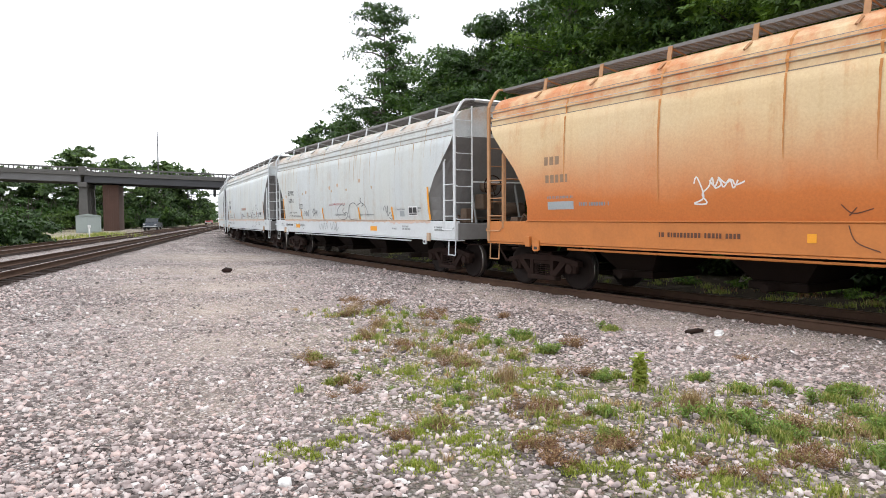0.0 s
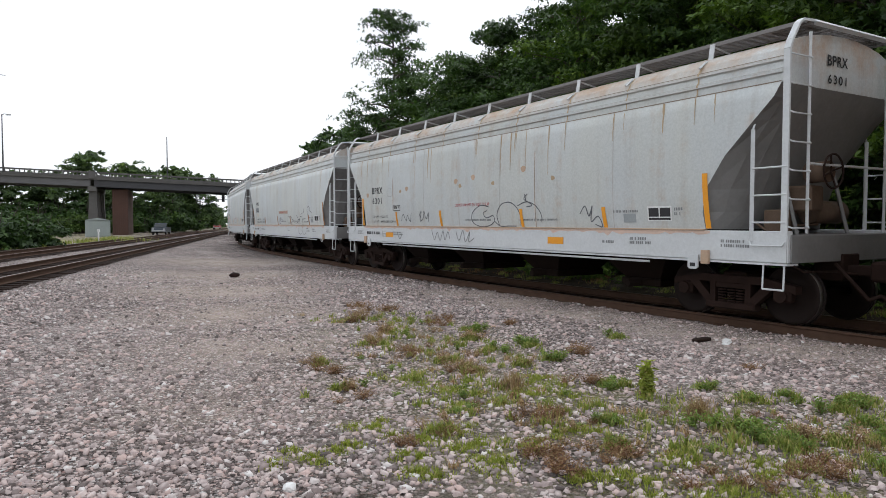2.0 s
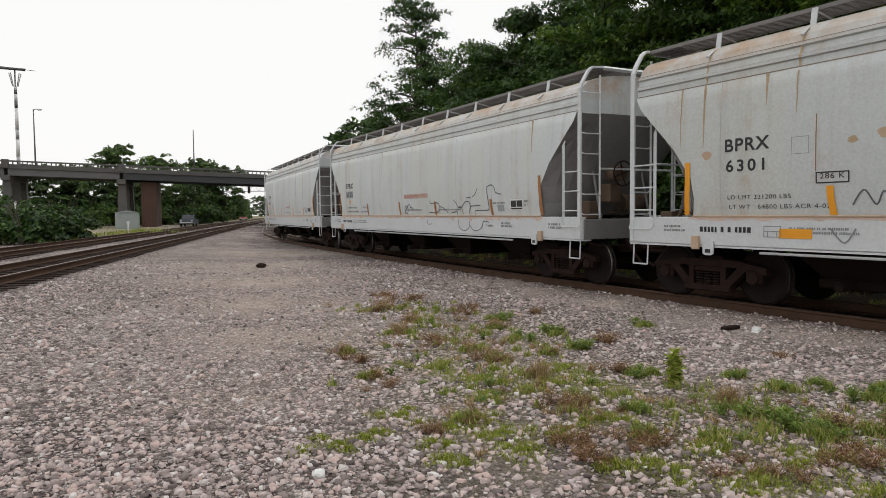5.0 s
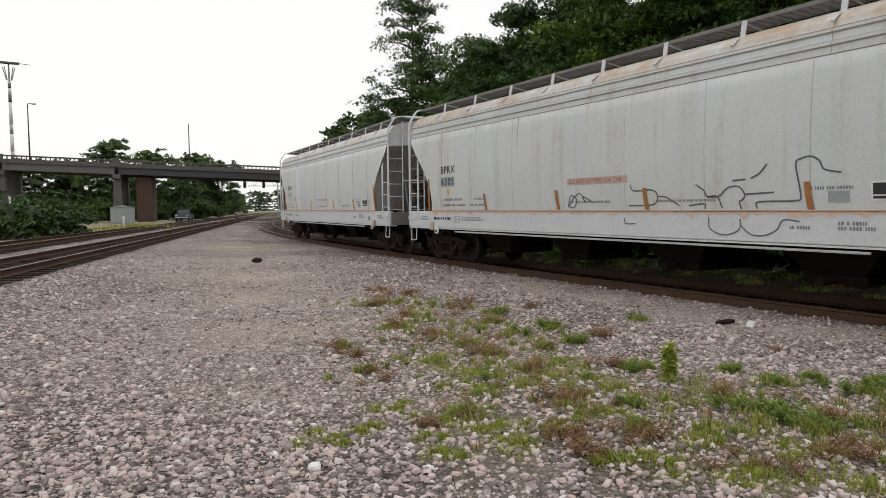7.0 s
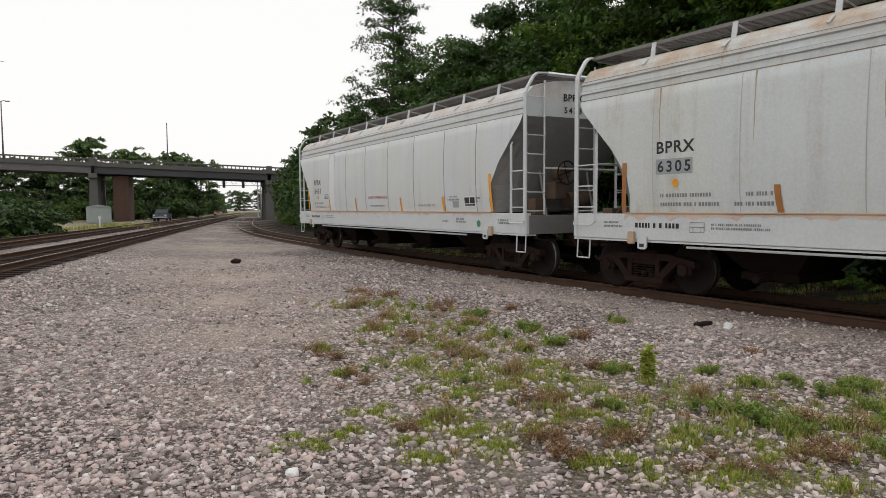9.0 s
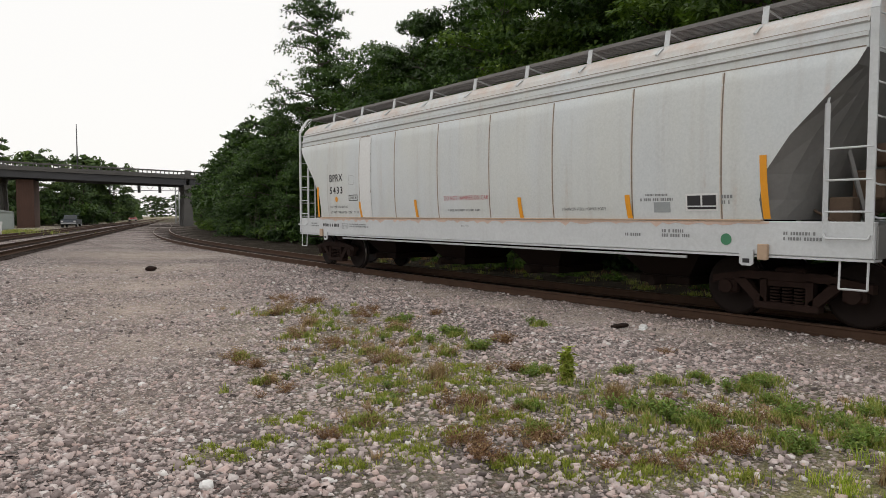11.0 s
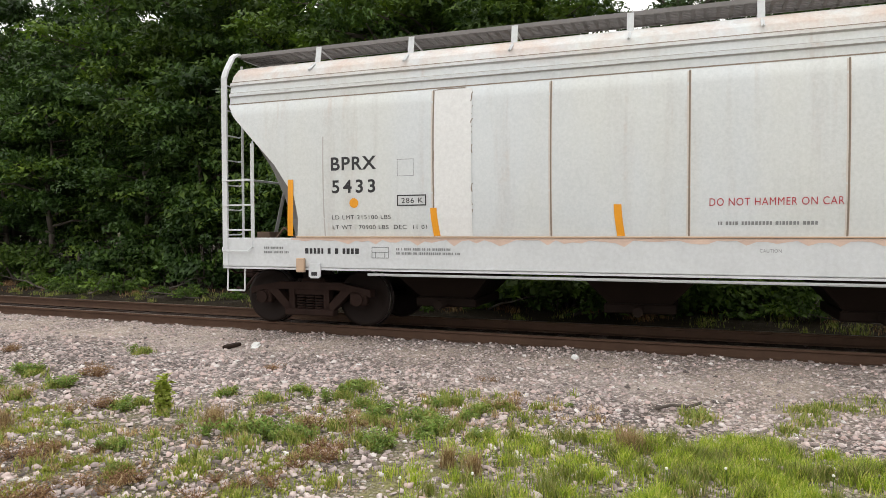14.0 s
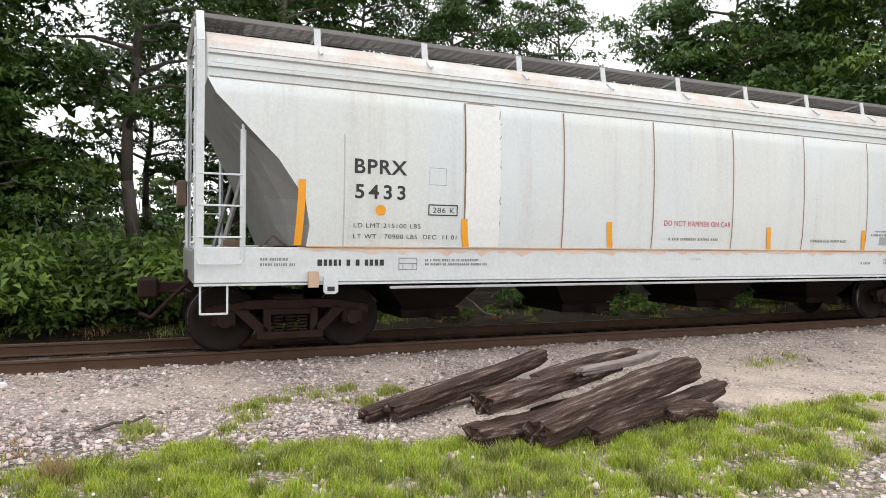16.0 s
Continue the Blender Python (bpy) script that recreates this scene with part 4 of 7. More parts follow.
def hopper_car(label, paint, slope, sill, ledge, stripe, seams, metal):
    """A covered hopper: an Empty at rail height, with all its parts. Its nose points along +x; the camera sees its -y side."""
    car = tagged(new("hopper_car"), label, "freight car", "train of covered hopper cars")
    part("tank_body", body_mesh(paint, slope), None, car)
    for sy in (-1, 1):
        bm = bmesh.new()
        y0, y1 = sorted((sy * 1.44, sy * 1.565))
        box(bm, -8.0, 8.0, y0, y1, 0.99, 1.455, 0.012)
        prism(bm, [(-8.0, 0.985), (8.0, 0.985), (8.0, 0.955), (-8.0, 0.955)], *sorted((sy * 1.30, sy * 1.56)))
        part("side_sill", bm, sill, car)
        bm = bmesh.new()
        box(bm, -6.6, 6.6, *sorted((sy * 1.50, sy * 1.59)), 1.456, 1.478, 0.004)
        part("sill_ledge", bm, ledge, car, "rust-stained ledge")
        bm = bmesh.new()
        rod(bm, (-5.4, sy * 1.50, 0.90), (5.4, sy * 1.50, 0.90), 0.022, 6)
        part("pipe", bm, sill, car)
        for u in (-6.27, 6.40):
            bm = bmesh.new()
            prism(bm, [(u - 0.10, 1.06), (u + 0.10, 1.06), (u + 0.10, 0.86), (u + 0.06, 0.83), (u - 0.06, 0.83), (u - 0.10, 0.86)], *sorted((sy * 1.57, sy * 1.60)))
            box(bm, u - 0.05, u + 0.05, *sorted((sy * 1.601, sy * 1.606)), 0.87, 0.93, mat=1)
            part("jacking_pad", bm, [sill, M_BLACK], car)
            bm = bmesh.new()
            box(bm, u - 0.31 if u < 0 else u + 0.17, u - 0.17 if u < 0 else u + 0.31, *sorted((sy * 1.57, sy * 1.63)), 0.92, 1.14, 0.008)
            part("sill_bracket", bm, ledge, car, "small rust-stained bracket")
    # platforms over the trucks
    for sx in (-1, 1):
        bm = bmesh.new()
        x0, x1 = sorted((sx * 6.2, sx * 8.0))
        box(bm, x0, x1, -1.45, 1.45, 1.30, 1.40, 0.01)
        box(bm, *sorted((sx * 7.9, sx * 8.02)), -1.5, 1.5, 0.99, 1.40, 0.01)
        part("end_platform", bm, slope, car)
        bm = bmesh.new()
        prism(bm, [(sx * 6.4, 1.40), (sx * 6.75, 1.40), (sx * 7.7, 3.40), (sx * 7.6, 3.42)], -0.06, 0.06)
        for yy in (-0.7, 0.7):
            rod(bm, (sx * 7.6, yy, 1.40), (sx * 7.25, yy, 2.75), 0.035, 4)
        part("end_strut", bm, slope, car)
        part("ladder", ladder_mesh(sx), metal, car)
        part("coupler", coupler_mesh(sx), M_IRON, car)
    # brake gear and wheel on the leading end
    bm = bmesh.new()
    cx, cy, cz = 7.86, -0.45, 2.35
    ring = [(cx + 0.14, cy + 0.26 * math.cos(a), cz + 0.26 * math.sin(a)) for a in np.linspace(0, 2 * math.pi, 19)]
    bent(bm, ring, 0.016, 5)
    for a in (0.3, 1.87, 3.44, 5.0):
        rod(bm, (cx + 0.10, cy, cz), (cx + 0.14, cy + 0.26 * math.cos(a), cz + 0.26 * math.sin(a)), 0.014, 5)
    part("brake_wheel", bm, M_IRON, car)
    bm = bmesh.new()
    rod(bm, (cx - 0.25, cy, cz), (cx + 0.08, cy, cz), 0.16, 12)
    box(bm, 7.35, 7.75, cy - 0.15, cy + 0.2, 1.75, 2.15, 0.03)
    rod(bm, (7.3, 0.1, 1.75), (7.3, 0.95, 1.75), 0.19, 12)
    box(bm, 7.2, 7.5, -0.95, -0.65, 1.40, 1.78, 0.02)
    bent(bm, [(7.3, -1.0, 1.45), (7.0, -0.9, 1.6), (6.9, -0.5, 1.5), (7.4, 0.2, 1.55)], 0.02, 5)
    part("brake_gear", bm, M_GEAR, car, "rust-stained brake cylinders and pipes")
    # small gear on the trailing end
    bm = bmesh.new()
    bent(bm, [(-7.2, -1.25, 1.42), (-7.0, -1.3, 1.62), (-6.8, -1.28, 1.46)], 0.018, 5)
    part("brake_pipe", bm, M_GEAR, car)
    bm = bmesh.new()
    box(bm, -7.6, -7.35, -1.2, -0.9, 1.40, 1.55, 0.01)
    part("valve_box", bm, M_GEAR, car)
    bm = bmesh.new()
    box(bm, -8.15, -8.0, 0.55, 0.85, 2.05, 2.45, 0.02)
    part("retainer_box", bm, M_GEAR, car)
    part("running_board", running_board_mesh(), M_GRATE, car, "grey open-grating roof walkway")
    for sy in (-1, 1):
        me = to_mesh(bracket_mesh(sy), "board_bracket", [metal])
        for x in np.arange(-6.4, 6.41, 1.6):
            part("board_bracket", me, None, car).location.x = x
    me = to_mesh(hatch_mesh(), "roof_hatch", [paint])
    for x in np.arange(-6.8, 6.81, 1.36):
        part("roof_hatch", me, None, car).location.x = x
    for u in (-4.45, -1.5, 1.5, 4.45):
        bm = bmesh.new()
        top = [(u - 1.3, -1.30, 1.46), (u + 1.3, -1.30, 1.46), (u + 1.3, 1.30, 1.46), (u - 1.3, 1.30, 1.46)]
        low = [(u - 0.42, -0.62, 0.48), (u + 0.42, -0.62, 0.48), (u + 0.42, 0.62, 0.48), (u - 0.42, 0.62, 0.48)]
        a, b = [bm.verts.new(p) for p in top], [bm.verts.new(p) for p in low]
        for i in range(4):
            bm.faces.new((a[i], b[i], b[(i + 1) % 4], a[(i + 1) % 4]))
        bm.faces.new(a)
        bm.faces.new(b[::-1])
        box(bm, u - 0.5, u + 0.5, -0.7, 0.7, 0.36, 0.50, 0.02)
        rod(bm, (u, -1.05, 0.42), (u, 1.05, 0.42), 0.07, 10)
        part("outlet_hopper", bm, M_HOPPER, car, "rusty discharge hopper with under-car shade in its colour")
    # belt lines: thin dark strips paint the shade at each belt step
    for v, h in ((3.60, 0.020), (3.725, 0.012), (3.79, 0.012), (3.908, 0.012), (3.968, 0.016)):
        decal("belt_line", rect(-7.84, 7.84, v, v + h), M_SEAM if h > 0.015 else M_SEAM_PALE, car, "dark line painted for the shade of a belt step", 0.007)
    # seams
    for u, v0, v1, w, mat in seams:
        if mat is M_SEAM:
            decal("seam_stain", rect(u - 0.030, u + 0.018, v0 + 0.01, v1 - 0.01, 8), M_HALO, car, "tan stain beside the seam", 0.002)
        decal("weld_seam", rect(u - w / 2, u + w / 2, v0, v1, 8), mat, car, lift=0.003)
    if stripe:
        for u, v1 in ((-6.67, 2.36), (-3.80, 1.89), (-1.0, 1.90), (1.50, 1.88), (4.56, 1.88), (6.62, 2.36)) if stripe is M_STRIPE_BROWN else ((-6.67, 2.36), (-4.30, 1.89), (-1.72, 1.90), (1.80, 1.88), (4.35, 1.87), (6.62, 2.36)):
            lean = 0.045 if v1 < 2 else (-0.05 if u < 0 else 0.05)
            vv = np.linspace(1.485, v1, 9)
            cc = [u + lean * (1 - (v - 1.485) / (v1 - 1.485)) ** 1.5 for v in vv]
            decal("reflector_stripe", [[(a - 0.05, p), (a + 0.05, p), (b + 0.05, q), (b - 0.05, q)] for a, b, p, q in zip(cc, cc[1:], vv, vv[1:])], stripe, car, "vertical reflective tape", 0.012)
    wheels = []
    for sx in (-1, 1):
        tr = part("truck", cached("truck", truck_mesh), None, car, "dark brown cast truck")
        tr.location = (sx * HALF_TRUCK, 0, 0)
        for xx in (-0.89, 0.89):
            w = part("wheelset", cached("wheelset", wheelset_mesh), None, tr, "dark steel wheels on an axle")
            wheels.append((w, xx))
    return car, wheels


FULL = 3.58


def seam_set(us, mat, w=0.022, top=FULL):
    return [(u, 1.48, top, w, mat) for u in us]


D_SEAMS = seam_set((-6.10,), M_SEAM_PALE, 0.02, 3.0) + seam_set((-4.30,), M_SEAM, 0.018) + seam_set((-2.60, -0.84, 0.92, 2.68, 4.44, 6.0), M_SEAM)
B_SEAMS = seam_set((-6.05, -2.6, -0.8, 1.0, 4.6), M_SEAM_PALE, 0.016) + seam_set((2.3,), M_SEAM, 0.016, 3.1) + [(-4.5, 2.1, 2.9, 0.016, M_SEAM)]
C_SEAMS = seam_set((-6.05, -4.4, -2.6, -0.8, 1.0, 2.8, 4.6), M_SEAM_PALE, 0.014)

cars = []
# the rusty orange car at the head of the view
orange_car, w = hopper_car("cream covered hopper car, heavily rusted to orange, with grey grating walkways", M_ORANGE, M_SLOPE_ORANGE, M_SILL_ORANGE, M_SILL_ORANGE, None, [], M_LADDER_ORANGE)
cars.append((orange_car, w))
bars([(-5.98, -5.35, 2.60, 0.17), (-5.95, -5.15, 2.24, 0.16)], M_FADED_BROWN, orange_car, "faded_mark", "faded grey stencilled marks")
decal("pale_patch", rect(-5.9, -5.15, 1.70, 1.86, 2), M_PATCH_GREY, orange_car, "faded blue-grey stencil patch")
bars([(-5.9, -5.15, 1.92, 0.05), (-5.0, -4.2, 1.76, 0.07)], M_FADED, orange_car)
bars([(-3.1, -1.6, 1.2, 0.08)], M_BROWNMARK, orange_car, "sill_stencil", "dark stencilled maker's line as plain bars")
scrawl("paint_scrawl", [[(-1.72 + u * 0.78, 1.98 + (v - 1.9) * 0.8) for u, v in ((-0.85, 2.02), (-0.78, 2.15), (-0.62, 1.75), (-0.85, 1.62), (-0.55, 1.62), (-0.66, 1.80), (-0.5, 1.95), (-0.42, 2.12), (-0.36, 1.92), (-0.22, 1.98), (-0.28, 2.12), (-0.12, 2.0), (0.02, 2.06), (0.1, 1.96), (0.3, 2.02))],
                        [(-2.1, 2.12), (-2.0, 2.02), (-1.92, 2.14), (-1.85, 2.0), (-1.74, 2.12), (-1.68, 1.98), (-1.6, 2.1)]], M_CHALK, orange_car, 0.013, "white spray-painted scrawl")
scrawl("paint_scrawl", [[(-0.1, 1.70), (0.05, 1.58), (0.3, 1.64)], [(0.0, 1.55), (0.1, 1.66)], [(0.0, 1.42), (0.1, 1.2), (0.4, 1.08)], [(1.4, 1.7), (1.55, 1.62), (1.65, 1.95)], [(1.5, 1.75), (1.62, 1.5), (1.75, 1.5)]], M_BROWNMARK, orange_car, 0.008, "dark sprayed marks")
decal("yellow_mark", rect(-0.55, -0.42, 1.17, 1.30), M_STRIPE, orange_car, "small yellow sticker", 0.006)
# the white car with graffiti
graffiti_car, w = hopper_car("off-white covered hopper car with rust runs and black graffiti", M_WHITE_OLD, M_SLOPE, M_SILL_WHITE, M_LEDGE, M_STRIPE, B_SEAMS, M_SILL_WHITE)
cars.append((graffiti_car, w))
lettering("BPRX", -5.96, 2.475, 0.20, M_BLACK, graffiti_car, 0.76)
lettering("6301", -5.94, 2.16, 0.19, M_BLACK, graffiti_car, 0.66)
lettering("286 K", -4.44, 1.99, 0.075, M_BLACK, graffiti_car, 0.34)
lettering("LD LMT 221200 LBS", -5.92, 1.73, 0.065, M_BLACK, graffiti_car, 1.05)
lettering("LT WT   64800 LBS ACR 4-02", -5.90, 1.58, 0.065, M_BLACK, graffiti_car, 1.6)
lettering("DO NOT HAMMER ON SIDES OF CAR", -0.95, 1.98, 0.075, M_RED, graffiti_car, 1.55)
lettering("BPRX", 0.45, 3.95, 0.16, M_BLACK, graffiti_car, 0.55, 7.875)
lettering("6301", 0.43, 3.68, 0.14, M_BLACK, graffiti_car, 0.50, 7.875)
scrawl("graffiti", [[(-4.0, 1.62), (-3.85, 1.82), (-3.7, 1.62), (-3.6, 1.8), (-3.45, 1.6), (-3.35, 1.85)], [(-2.9, 1.75), (-2.75, 1.9), (-2.85, 1.62), (-2.65, 1.72), (-2.6, 1.9), (-2.5, 1.68), (-2.35, 1.85), (-2.4, 1.6)],
                    [(0.55, 1.95), (0.2, 1.99), (-0.15, 1.82), (-0.18, 1.6), (0.12, 1.49), (0.5, 1.5), (0.74, 1.6), (0.72, 1.74), (0.45, 1.69), (0.32, 1.80), (0.48, 1.86)], [(0.95, 1.51), (0.88, 1.75), (1.04, 1.98), (1.35, 2.04), (1.6, 1.95), (1.76, 1.75), (1.76, 1.51)], [(0.75, 1.62), (0.98, 1.5), (1.3, 1.5), (1.6, 1.5)],
                    [(1.68, 1.95), (2.0, 2.03), (2.3, 1.95), (2.5, 1.75), (2.5, 1.58)], [(2.0, 2.03), (1.95, 2.2)], [(2.05, 2.2), (1.92, 2.1), (2.08, 2.02), (2.2, 1.95), (2.0, 1.92)], [(3.7, 1.75), (3.85, 1.9), (3.95, 1.7), (4.05, 1.9), (4.0, 1.6), (4.2, 1.7), (4.3, 1.5), (4.1, 1.55)]], M_SCRAWL, graffiti_car, 0.011, "thin black sprayed graffiti")
scrawl("graffiti", [[(-2.2, 1.38), (-2.05, 1.12), (-1.9, 1.32), (-1.75, 1.1), (-1.6, 1.36), (-1.5, 1.12), (-1.35, 1.34), (-1.25, 1.15)], [(-0.95, 1.35), (-0.8, 1.12), (-0.62, 1.38), (-0.5, 1.1), (-0.3, 1.35), (-0.35, 1.1), (-0.1, 1.2)], [(-4.3, 1.3), (-4.1, 1.1), (-3.95, 1.3)]], M_FADED, graffiti_car, 0.012, "grey sprayed tags on the sill")
decal("sill_label", rect(-5.05, -4.55, 1.14, 1.28), M_STRIPE, graffiti_car, "orange stencil patch", 0.006)
decal("sill_label", rect(2.7, 3.2, 1.14, 1.28), M_STRIPE, graffiti_car, "orange stencil patch", 0.006)
for u, v in ((-3.6, 2.55), (-0.9, 2.62), (-0.1, 2.68), (1.9, 2.75), (-6.3, 2.45)):
    decal("rust_spot", [[(u + 0.09 * math.cos(a) * (1 + 0.2 * math.sin(3 * a)), v + 0.07 * math.sin(a)) for a in np.linspace(0, 2 * math.pi, 13)[:-1]]], M_LEDGE, graffiti_car, "round rusty spot")

# the second dusty car
dusty_car, w = hopper_car("dusty white covered hopper car with brown tape stripes and grey scrawls", M_WHITE_MID, M_SLOPE, M_SILL_WHITE, M_LEDGE, M_STRIPE_BROWN, C_SEAMS, M_SILL_WHITE)
cars.append((dusty_car, w))
lettering("BPRX", -5.96, 2.475, 0.20, M_BLACK, dusty_car, 0.76)
lettering("6305", -5.94, 2.16, 0.19, M_BLACK, dusty_car, 0.66)
decal("tan_patch", rect(-0.63, 1.08, 1.99, 2.13, 2), M_TANPATCH, dusty_car, "tan patch behind the red warning")
lettering("DO NOT HAMMER ON CAR", -0.57, 2.02, 0.085, M_RED, dusty_car, 1.5)
decal("grey_patch", rect(-5.98, -5.24, 2.12, 2.38, 2), M_PATCH_GREY, dusty_car, "grey patch behind the car number", 0.003)
decal("orange_dot", [[(-5.58 + 0.06 * math.cos(a), 1.97 + 0.07 * math.sin(a)) for a in np.linspace(0, 2 * math.pi, 15)[:-1]]], M_STRIPE, dusty_car, "round orange spot", 0.006)
bars([(-5.9, -4.9, 1.735, 0.062), (-5.9, -4.75, 1.585, 0.062), (-4.3, -3.85, 1.735, 0.06), (-4.5, -3.85, 1.585, 0.06)], M_FADED, dusty_car)
scrawl("graffiti", [[(1.15, 1.95), (1.21, 1.84), (1.42, 1.83), (1.64, 1.84), (1.78, 1.78), (1.78, 1.65), (1.64, 1.57), (1.08, 1.56)], [(1.81, 1.72), (2.0, 1.7), (2.27, 1.55)], [(2.63, 1.9), (2.79, 1.8), (2.85, 1.7), (3.04, 1.7), (3.13, 1.51)], [(2.47, 1.55), (2.79, 1.58), (2.79, 1.5)], [(2.85, 1.69), (3.07, 1.7), (3.25, 1.83), (3.45, 1.84), (3.55, 1.72), (3.51, 1.64), (3.45, 1.61), (3.48, 1.49)], [(3.55, 1.72), (4.05, 1.74)], [(3.33, 1.94), (3.57, 1.95)], [(3.66, 1.96), (3.82, 2.04), (3.93, 2.17)], [(3.76, 1.5), (3.78, 1.6), (4.35, 1.61), (4.46, 1.68), (4.39, 2.13), (4.47, 2.21), (4.62, 2.23), (4.74, 2.16), (4.81, 2.04), (5.04, 1.99)], [(-0.64, 1.53), (-0.54, 1.77), (-0.36, 1.7), (-0.45, 1.53), (-0.59, 1.59), (-0.27, 1.82), (-0.09, 1.62), (-0.18, 1.76), (0.13, 1.63)]], M_SCRAWL, dusty_car, 0.013, "grey sprayed looping scrawl")
scrawl("graffiti", [[(1.0, 1.34), (1.01, 1.23), (1.27, 1.23)], [(2.88, 1.36), (2.92, 1.17), (3.19, 1.08), (3.45, 1.17), (3.47, 1.34)], [(3.47, 1.25), (3.65, 1.11), (3.87, 1.09), (4.09, 1.18), (4.19, 1.33), (4.45, 1.31)]], M_SCRAWL, dusty_car, 0.010, "grey sprayed tags on the sill")

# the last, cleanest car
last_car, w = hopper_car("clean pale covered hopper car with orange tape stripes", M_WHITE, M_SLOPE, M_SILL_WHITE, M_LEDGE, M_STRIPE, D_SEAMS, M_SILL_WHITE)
cars.append((last_car, w))
lettering("BPRX", -5.96, 2.475, 0.20, M_BLACK, last_car, 0.76)
lettering("5433", -5.95, 2.13, 0.20, M_BLACK, last_car, 0.73)
lettering("286 K", -4.80, 1.965, 0.075, M_BLACK, last_car, 0.34)
lettering("LD LMT 215100 LBS", -5.96, 1.735, 0.062, M_BLACK, last_car, 0.98)
lettering("LT WT   70900 LBS  DEC  11 01", -5.96, 1.585, 0.062, M_BLACK, last_car, 1.55)
lettering("DO NOT HAMMER ON CAR", -0.60, 1.86, 0.095, M_RED, last_car, 1.48)
lettering("STAINLESS STEEL HOPPER BODY", 2.90, 1.62, 0.05, M_BLACK, last_car, 1.0)
lettering("CAUTION", -0.02, 1.28, 0.045, M_FADED, last_car, 0.24)
lettering("BPRX", 0.45, 3.95, 0.16, M_BLACK, last_car, 0.55, 7.875)
lettering("5433", 0.43, 3.68, 0.14, M_BLACK, last_car, 0.50, 7.875)
decal("patch_panel", rect(-4.285, -3.72, 1.485, 3.57, 8), M_PALE, last_car, "brighter white repainted patch", 0.008)
rp = random.Random(9)
jag = [(-3.72 + rp.uniform(-0.02, 0.02), v) for v in np.linspace(3.50, 1.50, 34)]
scrawl("patch_edge", [[(-4.288, 1.49), (-4.288, 2.6), (-4.292, 3.56)], [(-4.29, 3.57), (-4.15, 3.585), (-3.84, 3.58)], [(-3.84, 3.58), (-3.76, 3.55), (-3.71, 3.50)]] + [jag[i:i + 3] for i in range(0, 32, 3) if i < 12 or rp.random() < 0.5], M_SEAM, last_car, 0.007, "dark ragged edge of the repainted patch")
decal("orange_dot", [[(-5.58 + 0.075 * math.cos(a), 1.98 + 0.075 * math.sin(a)) for a in np.linspace(0, 2 * math.pi, 15)[:-1]]], M_STRIPE, last_car, "round orange spot", 0.006)
decal("green_dot", [[(6.08 + 0.085 * math.cos(a), 1.19 + 0.085 * math.sin(a)) for a in np.linspace(0, 2 * math.pi, 15)[:-1]]], M_GREEN, last_car, "round green spot on the sill", 0.006)
# rust washed from the ledge over the top of the sill, with a ragged lower edge
for car_, seed in ((graffiti_car, 41), (dusty_car, 42), (last_car, 43)):
    rr = random.Random(seed)
    uu = np.linspace(-6.7, 6.7, 120)
    low = [1.425 - 0.05 * rr.random() ** 2 - (0.06 if rr.random() < 0.12 else 0) for _ in uu]
    decal("ledge_stain", [[(a, p), (b, q), (b, 1.452), (a, 1.452)] for a, b, p, q in zip(uu, uu[1:], low, low[1:])], M_STAIN, car_, "peach rust stain along the sill top", 0.003)
# rust bleeding down from the belt, and tan spots, on the older white cars
for car_, seed in ((graffiti_car, 31), (dusty_car, 32)):
    rr = random.Random(seed)
    for _ in range(15 if car_ is graffiti_car else 4):
        u, v1 = rr.uniform(-7.0, 7.0), 3.59
        v0, w_ = rr.uniform(2.5, 3.3), rr.uniform(0.012, 0.03)
        vv = np.linspace(v1, v0, 9)
        ww = [w_ * (1 - 0.75 * k / 8) * rr.uniform(0.7, 1.2) for k in range(9)]
        cc = [u + rr.uniform(-0.006, 0.006) for _k in range(9)]
        decal("rust_run", [[(c + a, p), (c - a, p), (e - b, q), (e + b, q)] for a, b, c, e, p, q in zip(ww, ww[1:], cc, cc[1:], vv, vv[1:])], M_RUN_PALE, car_, "thin tan rust run", 0.0035)
def roof_run(car_, u, v0, w_, mat, rr):
    """A rust run that starts at a roof bracket, crosses the belt and tapers out."""
    vv = np.linspace(4.20, v0, 18)
    ww = [w_ * (1 - 0.8 * k / 17) * rr.uniform(0.7, 1.25) for k in range(18)]
    cc = [u + rr.uniform(-0.006, 0.006) for _k in range(18)]
    decal("rust_run", [[(c + a, p), (c - a, p), (e - b, q), (e + b, q)] for a, b, c, e, p, q in zip(ww, ww[1:], cc, cc[1:], vv, vv[1:])], mat, car_, "thin rust run below a roof bracket", 0.0085)


rr = random.Random(77)
for u in np.arange(-6.4, 6.41, 1.6):
    roof_run(graffiti_car, u + rr.uniform(-0.05, 0.05), rr.uniform(2.9, 3.45), rr.uniform(0.016, 0.030), M_RUN_PALE, rr)
    if rr.random() < 0.6:
        roof_run(dusty_car, u + rr.uniform(-0.05, 0.05), rr.uniform(3.4, 3.75), rr.uniform(0.010, 0.018), M_RUN_PALE, rr)
for u in (-3.1, -0.9, 0.35, 2.2, 3.9, -5.4):
    roof_run(orange_car, u, rr.uniform(1.6, 2.6), 0.030, M_RUN, rr)
for u in (-4.0, -0.7, 0.75, 2.9):
    decal("rust_spot", [[(u + rp.uniform(0.05, 0.09) * math.cos(a), 2.5 + rp.uniform(0.04, 0.06) * math.sin(a)) for a in np.linspace(0, 2 * math.pi, 13)[:-1]]], M_RUN_PALE, graffiti_car, "tan rust spot", 0.004)
